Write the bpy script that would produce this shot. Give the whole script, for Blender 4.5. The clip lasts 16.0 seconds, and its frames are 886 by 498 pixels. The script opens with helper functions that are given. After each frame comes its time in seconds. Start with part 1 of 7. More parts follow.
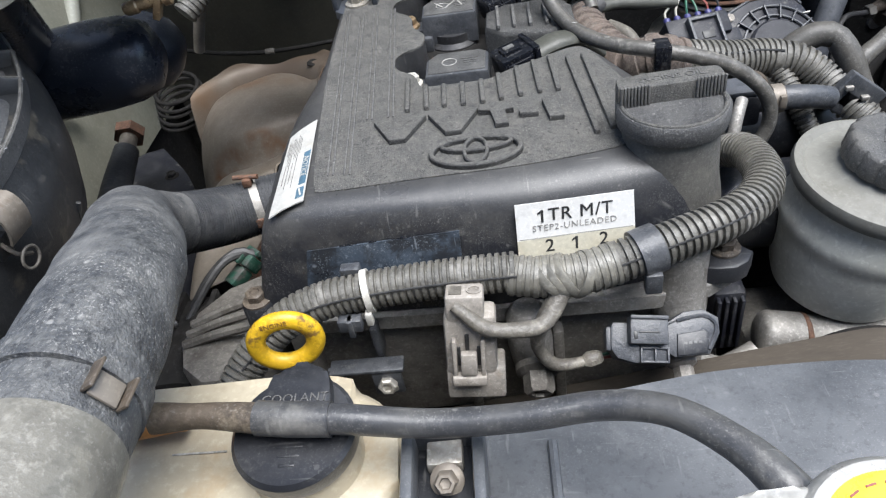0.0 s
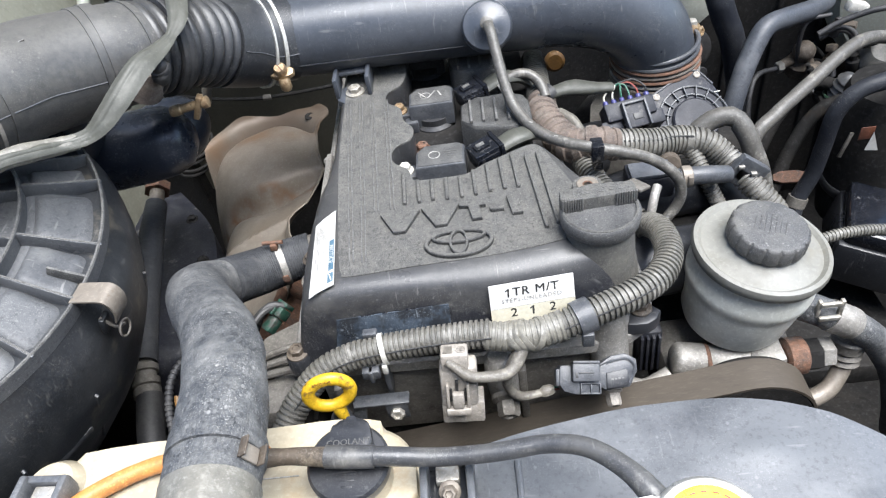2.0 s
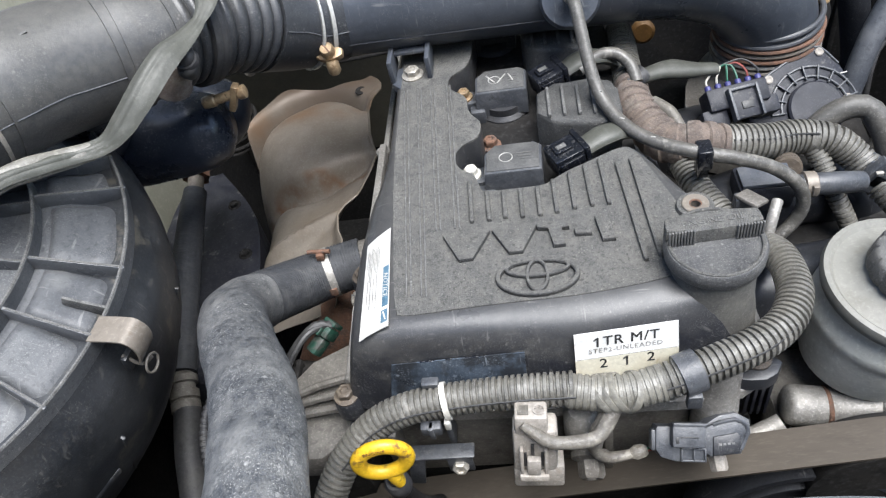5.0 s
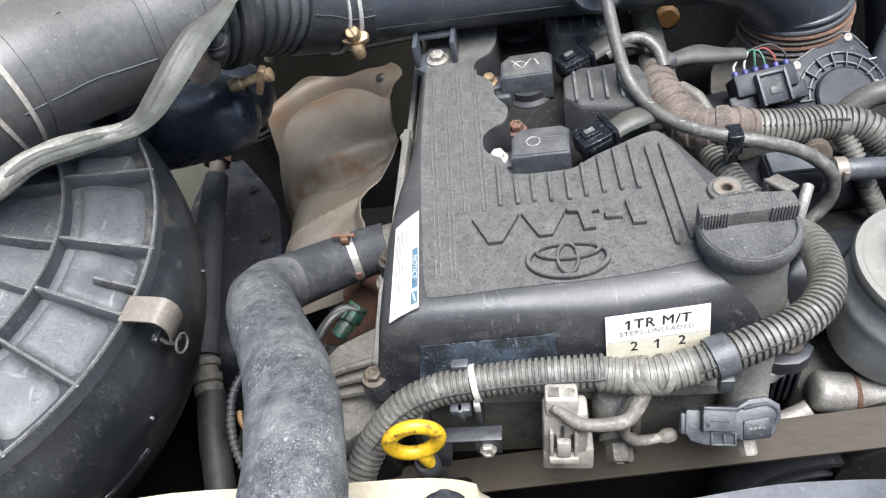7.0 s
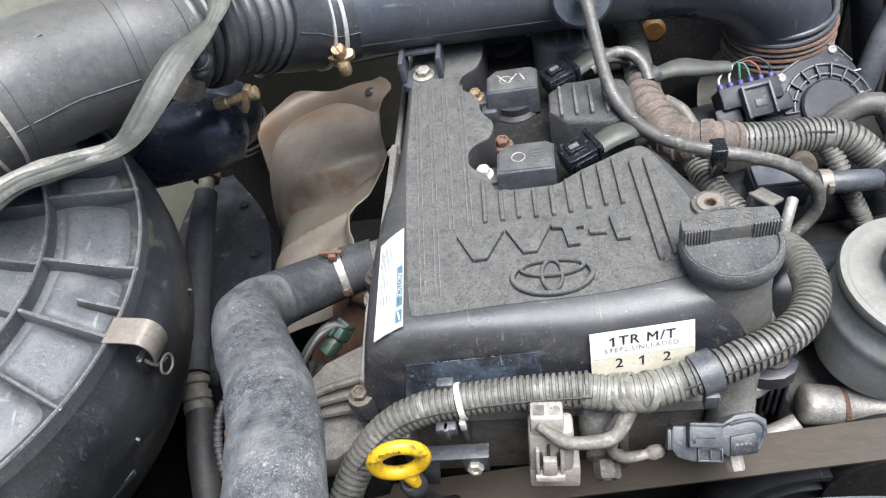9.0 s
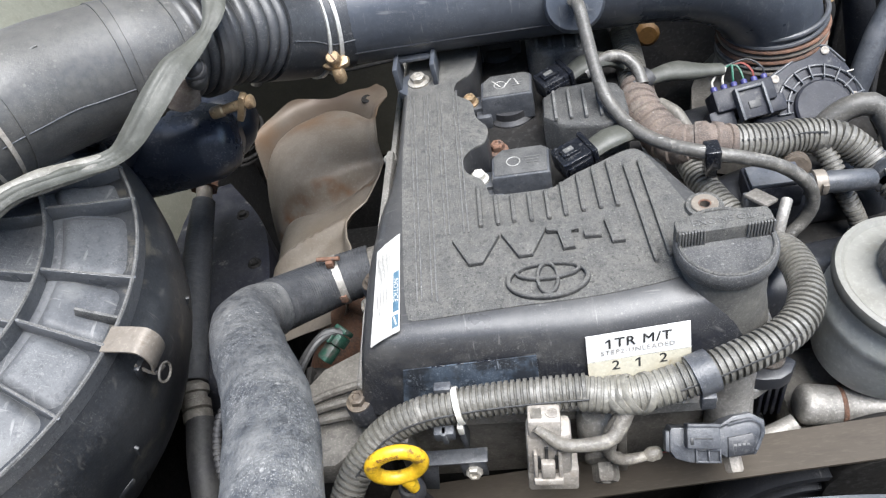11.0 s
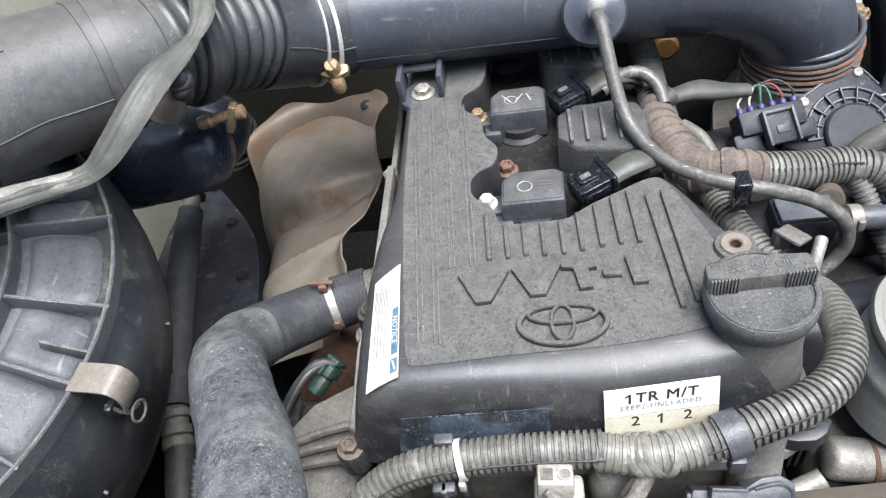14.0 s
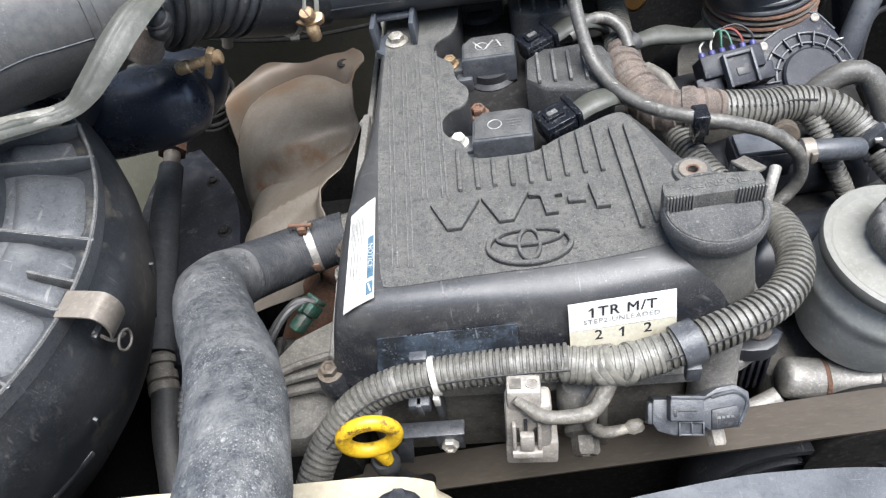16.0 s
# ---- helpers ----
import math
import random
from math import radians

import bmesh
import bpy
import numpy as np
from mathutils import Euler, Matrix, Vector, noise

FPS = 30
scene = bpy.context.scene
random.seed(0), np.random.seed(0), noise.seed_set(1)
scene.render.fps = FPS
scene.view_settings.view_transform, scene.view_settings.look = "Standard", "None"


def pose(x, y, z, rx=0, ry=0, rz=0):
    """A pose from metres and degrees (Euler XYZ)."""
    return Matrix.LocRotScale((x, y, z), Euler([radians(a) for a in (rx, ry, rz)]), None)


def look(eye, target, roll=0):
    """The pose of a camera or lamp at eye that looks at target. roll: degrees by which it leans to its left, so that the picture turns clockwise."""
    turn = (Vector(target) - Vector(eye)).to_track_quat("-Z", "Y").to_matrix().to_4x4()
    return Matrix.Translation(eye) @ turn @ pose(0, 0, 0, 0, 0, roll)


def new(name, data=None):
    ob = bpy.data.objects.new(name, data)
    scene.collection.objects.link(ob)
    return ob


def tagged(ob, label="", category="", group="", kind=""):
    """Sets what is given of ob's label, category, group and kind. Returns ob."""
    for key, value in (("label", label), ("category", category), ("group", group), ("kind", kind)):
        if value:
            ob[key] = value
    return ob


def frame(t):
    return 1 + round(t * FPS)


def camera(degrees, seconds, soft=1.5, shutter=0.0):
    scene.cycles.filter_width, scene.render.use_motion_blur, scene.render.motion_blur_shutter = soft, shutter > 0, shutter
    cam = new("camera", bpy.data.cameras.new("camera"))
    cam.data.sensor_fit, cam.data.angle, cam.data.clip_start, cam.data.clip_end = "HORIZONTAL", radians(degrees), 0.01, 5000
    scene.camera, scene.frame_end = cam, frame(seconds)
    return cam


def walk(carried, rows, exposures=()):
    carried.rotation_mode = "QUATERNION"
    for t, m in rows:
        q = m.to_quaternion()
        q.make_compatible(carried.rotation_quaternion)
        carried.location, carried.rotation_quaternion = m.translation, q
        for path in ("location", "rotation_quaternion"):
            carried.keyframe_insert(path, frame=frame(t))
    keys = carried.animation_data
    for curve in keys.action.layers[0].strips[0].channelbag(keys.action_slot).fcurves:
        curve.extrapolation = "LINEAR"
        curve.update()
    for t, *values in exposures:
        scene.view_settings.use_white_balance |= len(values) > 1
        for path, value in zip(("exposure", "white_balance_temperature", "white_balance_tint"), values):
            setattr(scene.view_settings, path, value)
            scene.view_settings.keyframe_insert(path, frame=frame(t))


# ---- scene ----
cam = camera(63.9, 16.0, 1.25)
PATH = [
    (0, (0.016, -0.013, 1.157), (-0.207, 1.496, -0.137), -11.0),
    (0.5, (0.019, -0.022, 1.203), (-0.188, 1.462, -0.122), -10.8),
    (1, (0.018, -0.034, 1.259), (-0.2, 1.452, -0.062), -11.9),
    (1.5, (0.022, -0.049, 1.284), (-0.168, 1.43, -0.049), -10.9),
    (2, (0.023, -0.068, 1.291), (-0.129, 1.388, -0.071), -10.9),
    (2.5, (0.008, -0.08, 1.304), (-0.141, 1.376, -0.059), -11.1),
    (3, (0.018, -0.071, 1.308), (-0.1, 1.381, -0.062), -11.7),
    (3.5, (0.027, -0.044, 1.307), (-0.165, 1.406, -0.056), -12.7),
    (4, (0.018, -0.004, 1.28), (-0.253, 1.385, -0.133), -14.2),
    (4.5, (0.011, 0.025, 1.269), (-0.265, 1.374, -0.182), -14.6),
    (5, (0.008, 0.028, 1.275), (-0.3, 1.369, -0.176), -15.0),
    (5.2, (0.006, 0.025, 1.273), (-0.313, 1.363, -0.179), -14.9),
    (7.3, (-0.006, 0.023, 1.273), (-0.341, 1.348, -0.187), -15.6),
    (7.5, (-0.004, 0.023, 1.274), (-0.339, 1.358, -0.177), -15.9),
    (8, (-0.001, 0.026, 1.272), (-0.33, 1.367, -0.175), -16.1),
    (8.5, (0.0, 0.026, 1.271), (-0.322, 1.365, -0.178), -15.0),
    (9, (0.003, 0.028, 1.275), (-0.321, 1.371, -0.172), -15.7),
    (11.5, (0.006, 0.026, 1.274), (-0.319, 1.384, -0.158), -16.4),
    (12, (0.002, 0.038, 1.268), (-0.333, 1.378, -0.18), -16.4),
    (12.5, (-0.005, 0.061, 1.258), (-0.338, 1.393, -0.195), -15.7),
    (13, (-0.007, 0.077, 1.256), (-0.325, 1.412, -0.2), -14.8),
    (13.5, (-0.008, 0.077, 1.256), (-0.327, 1.411, -0.2), -14.6),
    (14, (-0.004, 0.069, 1.264), (-0.312, 1.413, -0.184), -14.5),
    (14.5, (-0.001, 0.054, 1.266), (-0.298, 1.418, -0.166), -15.1),
    (15, (0.005, 0.04, 1.267), (-0.269, 1.407, -0.167), -14.4),
    (15.5, (0.011, 0.035, 1.264), (-0.236, 1.399, -0.179), -14.4),
    (16, (0.002, 0.033, 1.255), (-0.265, 1.347, -0.229), -14.3),
]
# the clip's own exposure, which opens after the first second
EXPOSURE = [(0, 1.22), (0.5, 1.2), (1.0, 1.45), (1.5, 1.66), (2.0, 1.69), (3.0, 1.66), (3.5, 1.55), (4.0, 1.54), (5.0, 1.44), (6.0, 1.58), (7.5, 1.66), (16.0, 1.66)]
walk(cam, [(t, look(eye, target, roll)) for t, eye, target, roll in PATH], EXPOSURE)

# ---- sky and sun: a bright overcast day ----
world = bpy.data.worlds.new("sky")
scene.world = world
world.use_nodes = True
wn = world.node_tree.nodes
sky = wn.new("ShaderNodeTexSky")
sky.sky_type = "NISHITA"
sky.sun_disc = False
sky.sun_elevation, sky.sun_rotation = radians(68), radians(123)
sky.dust_density = 1.0
sky.air_density = 1.0
wn["Background"].inputs["Strength"].default_value = 0.112
world.node_tree.links.new(sky.outputs[0], wn["Background"].inputs["Color"])
sun_data = bpy.data.lights.new("sun", "SUN")
sun_data.energy, sun_data.angle, sun_data.color = 3.5, radians(45), (0.985, 0.99, 1.0)
sun = new("sun", sun_data)
sun.matrix_world = look((0.62, 0.0, 3.0), (0.0, 0.4, 0.9))


# ---- materials ----
def material(name, base, second=None, mix=0.5, scale=40.0, rough=0.55, metal=0.0, bump=0.15, grain=400.0,
             third=None, third_at=0.62, third_scale=12.0, rough_var=0.12, coat=0.0, stretch=(1, 1, 1), soft=0.12,
             grit=0.7, spots=0.0, spot_scale=240.0, spot_colour=(0.27, 0.265, 0.25), scratch=0.0, pale_from=None, spec=0.5, even=False):
    """Base colour broken up by a second colour at a middle scale and by stains of a third at a large one, with fine relief."""
    m = bpy.data.materials.new(name)
    m.use_nodes = True
    nodes, links = m.node_tree.nodes, m.node_tree.links
    bsdf = nodes["Principled BSDF"]
    coord = nodes.new("ShaderNodeTexCoord")
    mapping = nodes.new("ShaderNodeMapping")
    mapping.inputs["Scale"].default_value = stretch
    links.new(coord.outputs["Object"], mapping.inputs["Vector"])

    def noise_tex(size, detail=4.0, roughness=0.6):
        n = nodes.new("ShaderNodeTexNoise")
        n.inputs["Scale"].default_value, n.inputs["Detail"].default_value = size, detail
        n.inputs["Roughness"].default_value = roughness
        links.new(mapping.outputs["Vector"], n.inputs["Vector"])
        return n.outputs["Fac"]

    def ramp(value, low, high):
        r = nodes.new("ShaderNodeMapRange")
        r.inputs["From Min"].default_value, r.inputs["From Max"].default_value = low, high
        links.new(value, r.inputs["Value"])
        return r.outputs["Result"]

    def scaled(value, k):
        x = nodes.new("ShaderNodeMath")
        x.operation = "MULTIPLY"
        x.inputs[1].default_value = k
        links.new(value, x.inputs[0])
        return x.outputs[0]

    def blend(fac, a, b):
        x = nodes.new("ShaderNodeMix")
        x.data_type = "RGBA"
        links.new(fac, x.inputs["Factor"])
        for socket, v in ((x.inputs[6], a), (x.inputs[7], b)):
            if isinstance(v, tuple):
                socket.default_value = (*v, 1)
            else:
                links.new(v, socket)
        return x.outputs[2]

    second = second or tuple(c * 0.7 for c in base)
    fine = noise_tex(grain, 3.0, 0.7)
    middle = noise_tex(scale, 5.0, 0.65)
    colour = blend(ramp(middle, 0.62 - mix * 0.4, 0.82 - mix * 0.4), base, second)
    speck = tuple(min(1.0, c * 1.5 + 0.02) for c in base)
    dark = tuple(c * 0.6 for c in base)
    colour = blend(scaled(ramp(fine, 0.52, 0.70), grit), colour, speck)
    colour = blend(scaled(ramp(noise_tex(grain * 0.45, 3.0, 0.7), 0.52, 0.68), grit), colour, dark)
    if third:
        colour = blend(ramp(noise_tex(third_scale, 6.0, 0.68), third_at, third_at + soft), colour, third)
    if spots:
        patch = ramp(noise_tex(third_scale * 1.3 + 8.0, 4.0, 0.6), -1.0 if even else 0.40, 0.0 if even else 0.62)
        cells = nodes.new("ShaderNodeTexVoronoi")
        cells.inputs["Scale"].default_value = spot_scale * 0.9
        links.new(mapping.outputs["Vector"], cells.inputs["Vector"])
        fleck = nodes.new("ShaderNodeMath")
        fleck.operation = "MULTIPLY"
        tone = nodes.new("ShaderNodeSeparateColor")
        links.new(cells.outputs["Color"], tone.inputs[0])
        links.new(ramp(cells.outputs["Distance"], 0.34, 0.18), fleck.inputs[0])
        links.new(ramp(tone.outputs[0], 0.62, 1.0), fleck.inputs[1])
        for kind in (fleck.outputs[0], ramp(noise_tex(spot_scale * 4.0, 3.0, 0.65), 0.55, 0.68)):
            both = nodes.new("ShaderNodeMath")
            both.operation = "MULTIPLY"
            links.new(scaled(kind, spots), both.inputs[0])
            links.new(patch, both.inputs[1])
            colour = blend(both.outputs[0], colour, spot_colour)
    if pale_from:
        # paler upper side by height: dust, and on the hoses painted light too
        low, high, pale_top, thin = pale_from
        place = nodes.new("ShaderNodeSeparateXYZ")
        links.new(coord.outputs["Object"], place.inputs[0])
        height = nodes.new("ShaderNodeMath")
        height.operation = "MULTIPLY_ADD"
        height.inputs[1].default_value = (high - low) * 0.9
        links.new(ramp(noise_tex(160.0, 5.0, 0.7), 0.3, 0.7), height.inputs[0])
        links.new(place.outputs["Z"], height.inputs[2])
        colour = blend(scaled(ramp(height.outputs[0], low, high + (high - low) * 0.9), thin), colour, pale_top)
    if scratch:
        for turn, stretch_to in ((0.5, (420, 45, 60)), (-0.9, (38, 460, 50))):
            lines = nodes.new("ShaderNodeMapping")
            lines.inputs["Scale"].default_value = stretch_to
            lines.inputs["Rotation"].default_value = (0.3, 0.2, turn)
            links.new(coord.outputs["Object"], lines.inputs["Vector"])
            n = nodes.new("ShaderNodeTexNoise")
            n.inputs["Scale"].default_value, n.inputs["Detail"].default_value = 1.0, 2.0
            links.new(lines.outputs["Vector"], n.inputs["Vector"])
            colour = blend(scaled(ramp(n.outputs["Fac"], 0.67, 0.76), scratch), colour, spot_colour)
    links.new(colour, bsdf.inputs["Base Color"])
    r = nodes.new("ShaderNodeMapRange")
    r.inputs["To Min"].default_value, r.inputs["To Max"].default_value = max(0.03, rough - rough_var), min(1.0, rough + rough_var)
    r.inputs["From Min"].default_value, r.inputs["From Max"].default_value = 0.3, 0.7
    links.new(middle, r.inputs["Value"])
    links.new(r.outputs["Result"], bsdf.inputs["Roughness"])
    bsdf.inputs["Metallic"].default_value = metal
    bsdf.inputs["Specular IOR Level"].default_value = spec
    bsdf.inputs["Coat Weight"].default_value = coat
    b = nodes.new("ShaderNodeBump")
    b.inputs["Strength"].default_value, b.inputs["Distance"].default_value = bump, 0.001
    links.new(fine, b.inputs["Height"])
    links.new(b.outputs["Normal"], bsdf.inputs["Normal"])
    return m


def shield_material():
    """Tan scaled steel, its back painted darker brown as shade, rusted along two creases."""
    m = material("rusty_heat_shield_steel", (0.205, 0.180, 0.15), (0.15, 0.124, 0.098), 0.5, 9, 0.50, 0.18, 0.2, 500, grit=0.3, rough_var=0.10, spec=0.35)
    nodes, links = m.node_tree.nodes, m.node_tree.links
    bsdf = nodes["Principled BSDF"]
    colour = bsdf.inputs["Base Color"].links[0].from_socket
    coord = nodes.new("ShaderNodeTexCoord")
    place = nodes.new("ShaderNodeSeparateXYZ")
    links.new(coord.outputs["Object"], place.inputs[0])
    # the first belt paints the shade at the back; the rest are rust marks
    for at, width, scale, low, high, belt_colour in ((0.71, 0.075, 16.0, 0.10, 0.50, (0.078, 0.057, 0.041)), (0.652, 0.030, 26.0, 0.36, 0.66, (0.145, 0.092, 0.056)), (0.5535, 0.0075, 60.0, 0.42, 0.66, (0.14, 0.078, 0.042)), (0.50, 0.03, 30.0, 0.50, 0.75, (0.16, 0.125, 0.09))):
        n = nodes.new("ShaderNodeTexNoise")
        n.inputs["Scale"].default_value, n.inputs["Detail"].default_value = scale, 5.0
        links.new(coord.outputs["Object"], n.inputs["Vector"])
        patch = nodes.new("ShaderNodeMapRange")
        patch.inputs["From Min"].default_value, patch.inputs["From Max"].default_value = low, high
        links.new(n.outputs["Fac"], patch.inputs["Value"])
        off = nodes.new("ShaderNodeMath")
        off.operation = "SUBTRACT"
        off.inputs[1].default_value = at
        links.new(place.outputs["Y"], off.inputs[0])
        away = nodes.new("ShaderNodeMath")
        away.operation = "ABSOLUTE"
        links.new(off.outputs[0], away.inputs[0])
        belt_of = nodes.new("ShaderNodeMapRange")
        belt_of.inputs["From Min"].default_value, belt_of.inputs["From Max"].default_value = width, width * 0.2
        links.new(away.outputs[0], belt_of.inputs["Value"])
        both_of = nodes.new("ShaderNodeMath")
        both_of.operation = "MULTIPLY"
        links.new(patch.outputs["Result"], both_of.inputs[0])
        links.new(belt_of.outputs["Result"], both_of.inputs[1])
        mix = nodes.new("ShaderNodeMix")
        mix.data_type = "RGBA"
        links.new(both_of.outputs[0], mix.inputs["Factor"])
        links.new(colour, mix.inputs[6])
        mix.inputs[7].default_value = (*belt_colour, 1)
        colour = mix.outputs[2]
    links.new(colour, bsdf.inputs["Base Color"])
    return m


DUST = (0.19, 0.175, 0.15)
m_dusty = material("dusty_black_plastic", (0.070, 0.069, 0.065), (0.108, 0.104, 0.095), 0.5, 130, 0.68, bump=1.0, grain=1100, third=(0.047, 0.047, 0.046), third_at=0.55, third_scale=90, grit=1.0, spots=0.62, spot_scale=700, spot_colour=(0.25, 0.242, 0.22), spec=0.35, even=True)
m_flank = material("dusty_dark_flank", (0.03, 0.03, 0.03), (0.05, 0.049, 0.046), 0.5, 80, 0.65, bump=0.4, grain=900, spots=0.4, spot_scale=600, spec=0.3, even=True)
m_block = material("darker_dusty_plastic", (0.042, 0.042, 0.041), (0.064, 0.063, 0.06), 0.5, 60, 0.6, bump=0.6, grain=900, third=(0.025, 0.025, 0.026), third_at=0.56, third_scale=50, grit=0.9, spots=0.6, spot_scale=560, spot_colour=(0.22, 0.213, 0.195), spec=0.4, even=True)
m_cover = material("black_plastic", (0.013, 0.014, 0.017), (0.024, 0.025, 0.028), 0.4, 14, 0.36, bump=0.1, grain=700, third=(0.075, 0.073, 0.068), third_at=0.62, third_scale=26, soft=0.2, grit=0.4, spots=0.3, spot_scale=300, spot_colour=(0.2, 0.195, 0.185), scratch=0.3)
m_cover_shell = material("black_cover_plastic", (0.014, 0.015, 0.019), (0.022, 0.023, 0.027), 0.4, 14, 0.36, bump=0.1, grain=700, third=(0.062, 0.061, 0.058), third_at=0.52, third_scale=30, soft=0.2, grit=0.5, spots=0.6, spot_scale=380, spot_colour=(0.22, 0.215, 0.2), scratch=0.3, pale_from=(0.938, 0.953, (0.062, 0.061, 0.059), 0.7))
m_ridge = material("dusty_ridge_plastic", (0.098, 0.096, 0.091), (0.055, 0.055, 0.054), 0.5, 120, 0.68, bump=0.5, grain=900, spots=0.5, spot_scale=400, even=True)
m_pipe = material("satin_black_pipe", (0.044, 0.050, 0.061), (0.058, 0.064, 0.075), 0.4, 12, 0.34, bump=0.06, grain=300, third=(0.05, 0.05, 0.05), third_at=0.60, third_scale=22, soft=0.25, grit=0.3, spots=0.35, spot_scale=260, spot_colour=(0.2, 0.2, 0.195), scratch=0.35)
# on these two hoses the ramp paints dust above and shade below
m_pipe_dusty = material("dusty_rubber_pipe", (0.018, 0.020, 0.025), (0.030, 0.032, 0.036), 0.5, 10, 0.40, bump=0.15, grain=600, third=(0.055, 0.054, 0.051), third_at=0.58, third_scale=14, soft=0.3, grit=0.7, spots=0.7, spot_scale=330, spot_colour=(0.25, 0.24, 0.22), pale_from=(1.04, 1.105, (0.105, 0.101, 0.092), 0.85))
m_folds = material("satin_rubber_folds", (0.016, 0.018, 0.022), (0.028, 0.030, 0.034), 0.5, 14, 0.40, bump=0.1, grain=500, third=(0.065, 0.064, 0.061), third_at=0.58, third_scale=22, soft=0.25, grit=0.4, spots=0.4, spot_scale=300, pale_from=(1.06, 1.10, (0.06, 0.058, 0.053), 0.9))
m_bulb = material("satin_navy_plastic", (0.017, 0.021, 0.031), (0.023, 0.028, 0.039), 0.4, 20, 0.3, bump=0.04, grain=300, third=(0.04, 0.043, 0.05), third_at=0.62, third_scale=30, soft=0.08, grit=0.3, spots=0.42, spot_scale=150, spot_colour=(0.2, 0.2, 0.2))
m_clip = material("tan_rusty_spring_steel", (0.2, 0.175, 0.145), (0.15, 0.128, 0.104), 0.5, 40, 0.5, 0.2, 0.1, 400, third=(0.12, 0.09, 0.065), third_at=0.6, third_scale=60, grit=0.4)
m_valve = material("dirty_brown_metal", (0.075, 0.058, 0.042), (0.045, 0.036, 0.028), 0.5, 40, 0.7, 0.1, 0.5, 300, third=(0.13, 0.105, 0.075), third_at=0.58, third_scale=50, soft=0.08, spots=0.4, spot_scale=200)
m_vinyl = material("olive_tan_vinyl_tape", (0.150, 0.143, 0.122), (0.112, 0.106, 0.090), 0.5, 60, 0.42, bump=0.3, grain=300, third=(0.2, 0.188, 0.155), third_at=0.56, third_scale=50, soft=0.1, spots=0.35, spot_scale=300)
m_neck = material("dusty_tan_neck", (0.095, 0.091, 0.081), (0.062, 0.06, 0.055), 0.5, 40, 0.55, bump=0.3, grain=600, third=(0.14, 0.132, 0.113), third_at=0.55, third_scale=30, grit=0.5, spots=0.4, spot_scale=380)
m_elbow = material("dusty_black_elbow", (0.05, 0.053, 0.059), (0.08, 0.083, 0.088), 0.5, 12, 0.42, bump=0.1, grain=500, third=(0.1, 0.1, 0.098), third_at=0.57, third_scale=16, soft=0.25, grit=0.4, spots=0.45, spot_scale=280, scratch=0.2)
m_overflow = material("dusty_overflow_rubber", (0.04, 0.041, 0.044), (0.075, 0.074, 0.071), 0.5, 30, 0.38, bump=0.15, grain=500, third=(0.17, 0.163, 0.15), third_at=0.56, third_scale=24, soft=0.15, grit=0.4, spots=0.5, spot_scale=300, scratch=0.3)
m_gloss = material("glossy_black_plastic", (0.006, 0.007, 0.010), (0.010, 0.011, 0.015), 0.3, 30, 0.19, bump=0.03, grain=300, third=(0.025, 0.026, 0.029), third_at=0.64, third_scale=30, soft=0.06, grit=0.2, spots=0.25, spot_scale=200)
m_rubber = material("black_rubber", (0.022, 0.022, 0.024), (0.045, 0.044, 0.042), 0.4, 40, 0.6, bump=0.2, grain=500, third=DUST, third_at=0.66, third_scale=50)
m_hose = material("dusty_radiator_hose", (0.038, 0.041, 0.046), (0.085, 0.087, 0.088), 0.60, 190, 0.64, bump=1.0, grain=700, third=(0.19, 0.188, 0.18), third_at=0.48, third_scale=26, soft=0.3, stretch=(1.0, 0.8, 0.9), grit=1.0, spots=0.9, spot_scale=300, spot_colour=(0.31, 0.307, 0.295), scratch=0.15)
m_hose_dark = material("knitted_black_hose", (0.026, 0.028, 0.032), (0.052, 0.053, 0.055), 0.4, 60, 0.65, bump=0.6, grain=350, third=DUST, third_at=0.66, third_scale=30, stretch=(0.5, 2, 2))
m_loom = material("grey_brown_conduit", (0.118, 0.112, 0.096), (0.067, 0.064, 0.056), 0.5, 60, 0.46, bump=0.4, grain=600, third=(0.21, 0.2, 0.18), third_at=0.56, third_scale=50, spots=0.5, spot_scale=340)
m_tape = material("dusty_vinyl_tape", (0.125, 0.114, 0.095), (0.08, 0.072, 0.061), 0.55, 90, 0.5, bump=0.8, grain=300, third=(0.21, 0.192, 0.158), third_at=0.54, third_scale=70, spots=0.4, spot_scale=380)
m_cloth = material("brown_cloth_tape", (0.142, 0.109, 0.088), (0.078, 0.062, 0.053), 0.55, 80, 0.85, bump=0.9, grain=900, third=(0.19, 0.165, 0.14), third_at=0.55, third_scale=70, spots=0.5, spot_scale=420)
m_wire = material("grey_wire_sheath", (0.085, 0.08, 0.071), (0.055, 0.052, 0.046), 0.5, 60, 0.48, bump=0.25, grain=400, third=(0.2, 0.188, 0.165), third_at=0.58, third_scale=50, spots=0.5, spot_scale=340)
m_strap = material("olive_vinyl_sleeve", (0.060, 0.061, 0.051), (0.046, 0.047, 0.040), 0.5, 40, 0.5, bump=0.3, grain=200, third=(0.095, 0.093, 0.08), third_at=0.57, third_scale=40, soft=0.25, grit=0.3, spots=0.15, spot_scale=340, spec=0.35)
m_alu = material("cast_aluminium", (0.3, 0.285, 0.26), (0.2, 0.19, 0.172), 0.5, 45, 0.55, 0.45, 0.4, 500, third=(0.12, 0.105, 0.085), third_at=0.6, third_scale=25)
m_alu_dark = material("dirty_cast_aluminium", (0.16, 0.148, 0.13), (0.1, 0.092, 0.08), 0.5, 40, 0.65, 0.3, 0.4, 500, third=(0.07, 0.06, 0.05), third_at=0.58, third_scale=20)
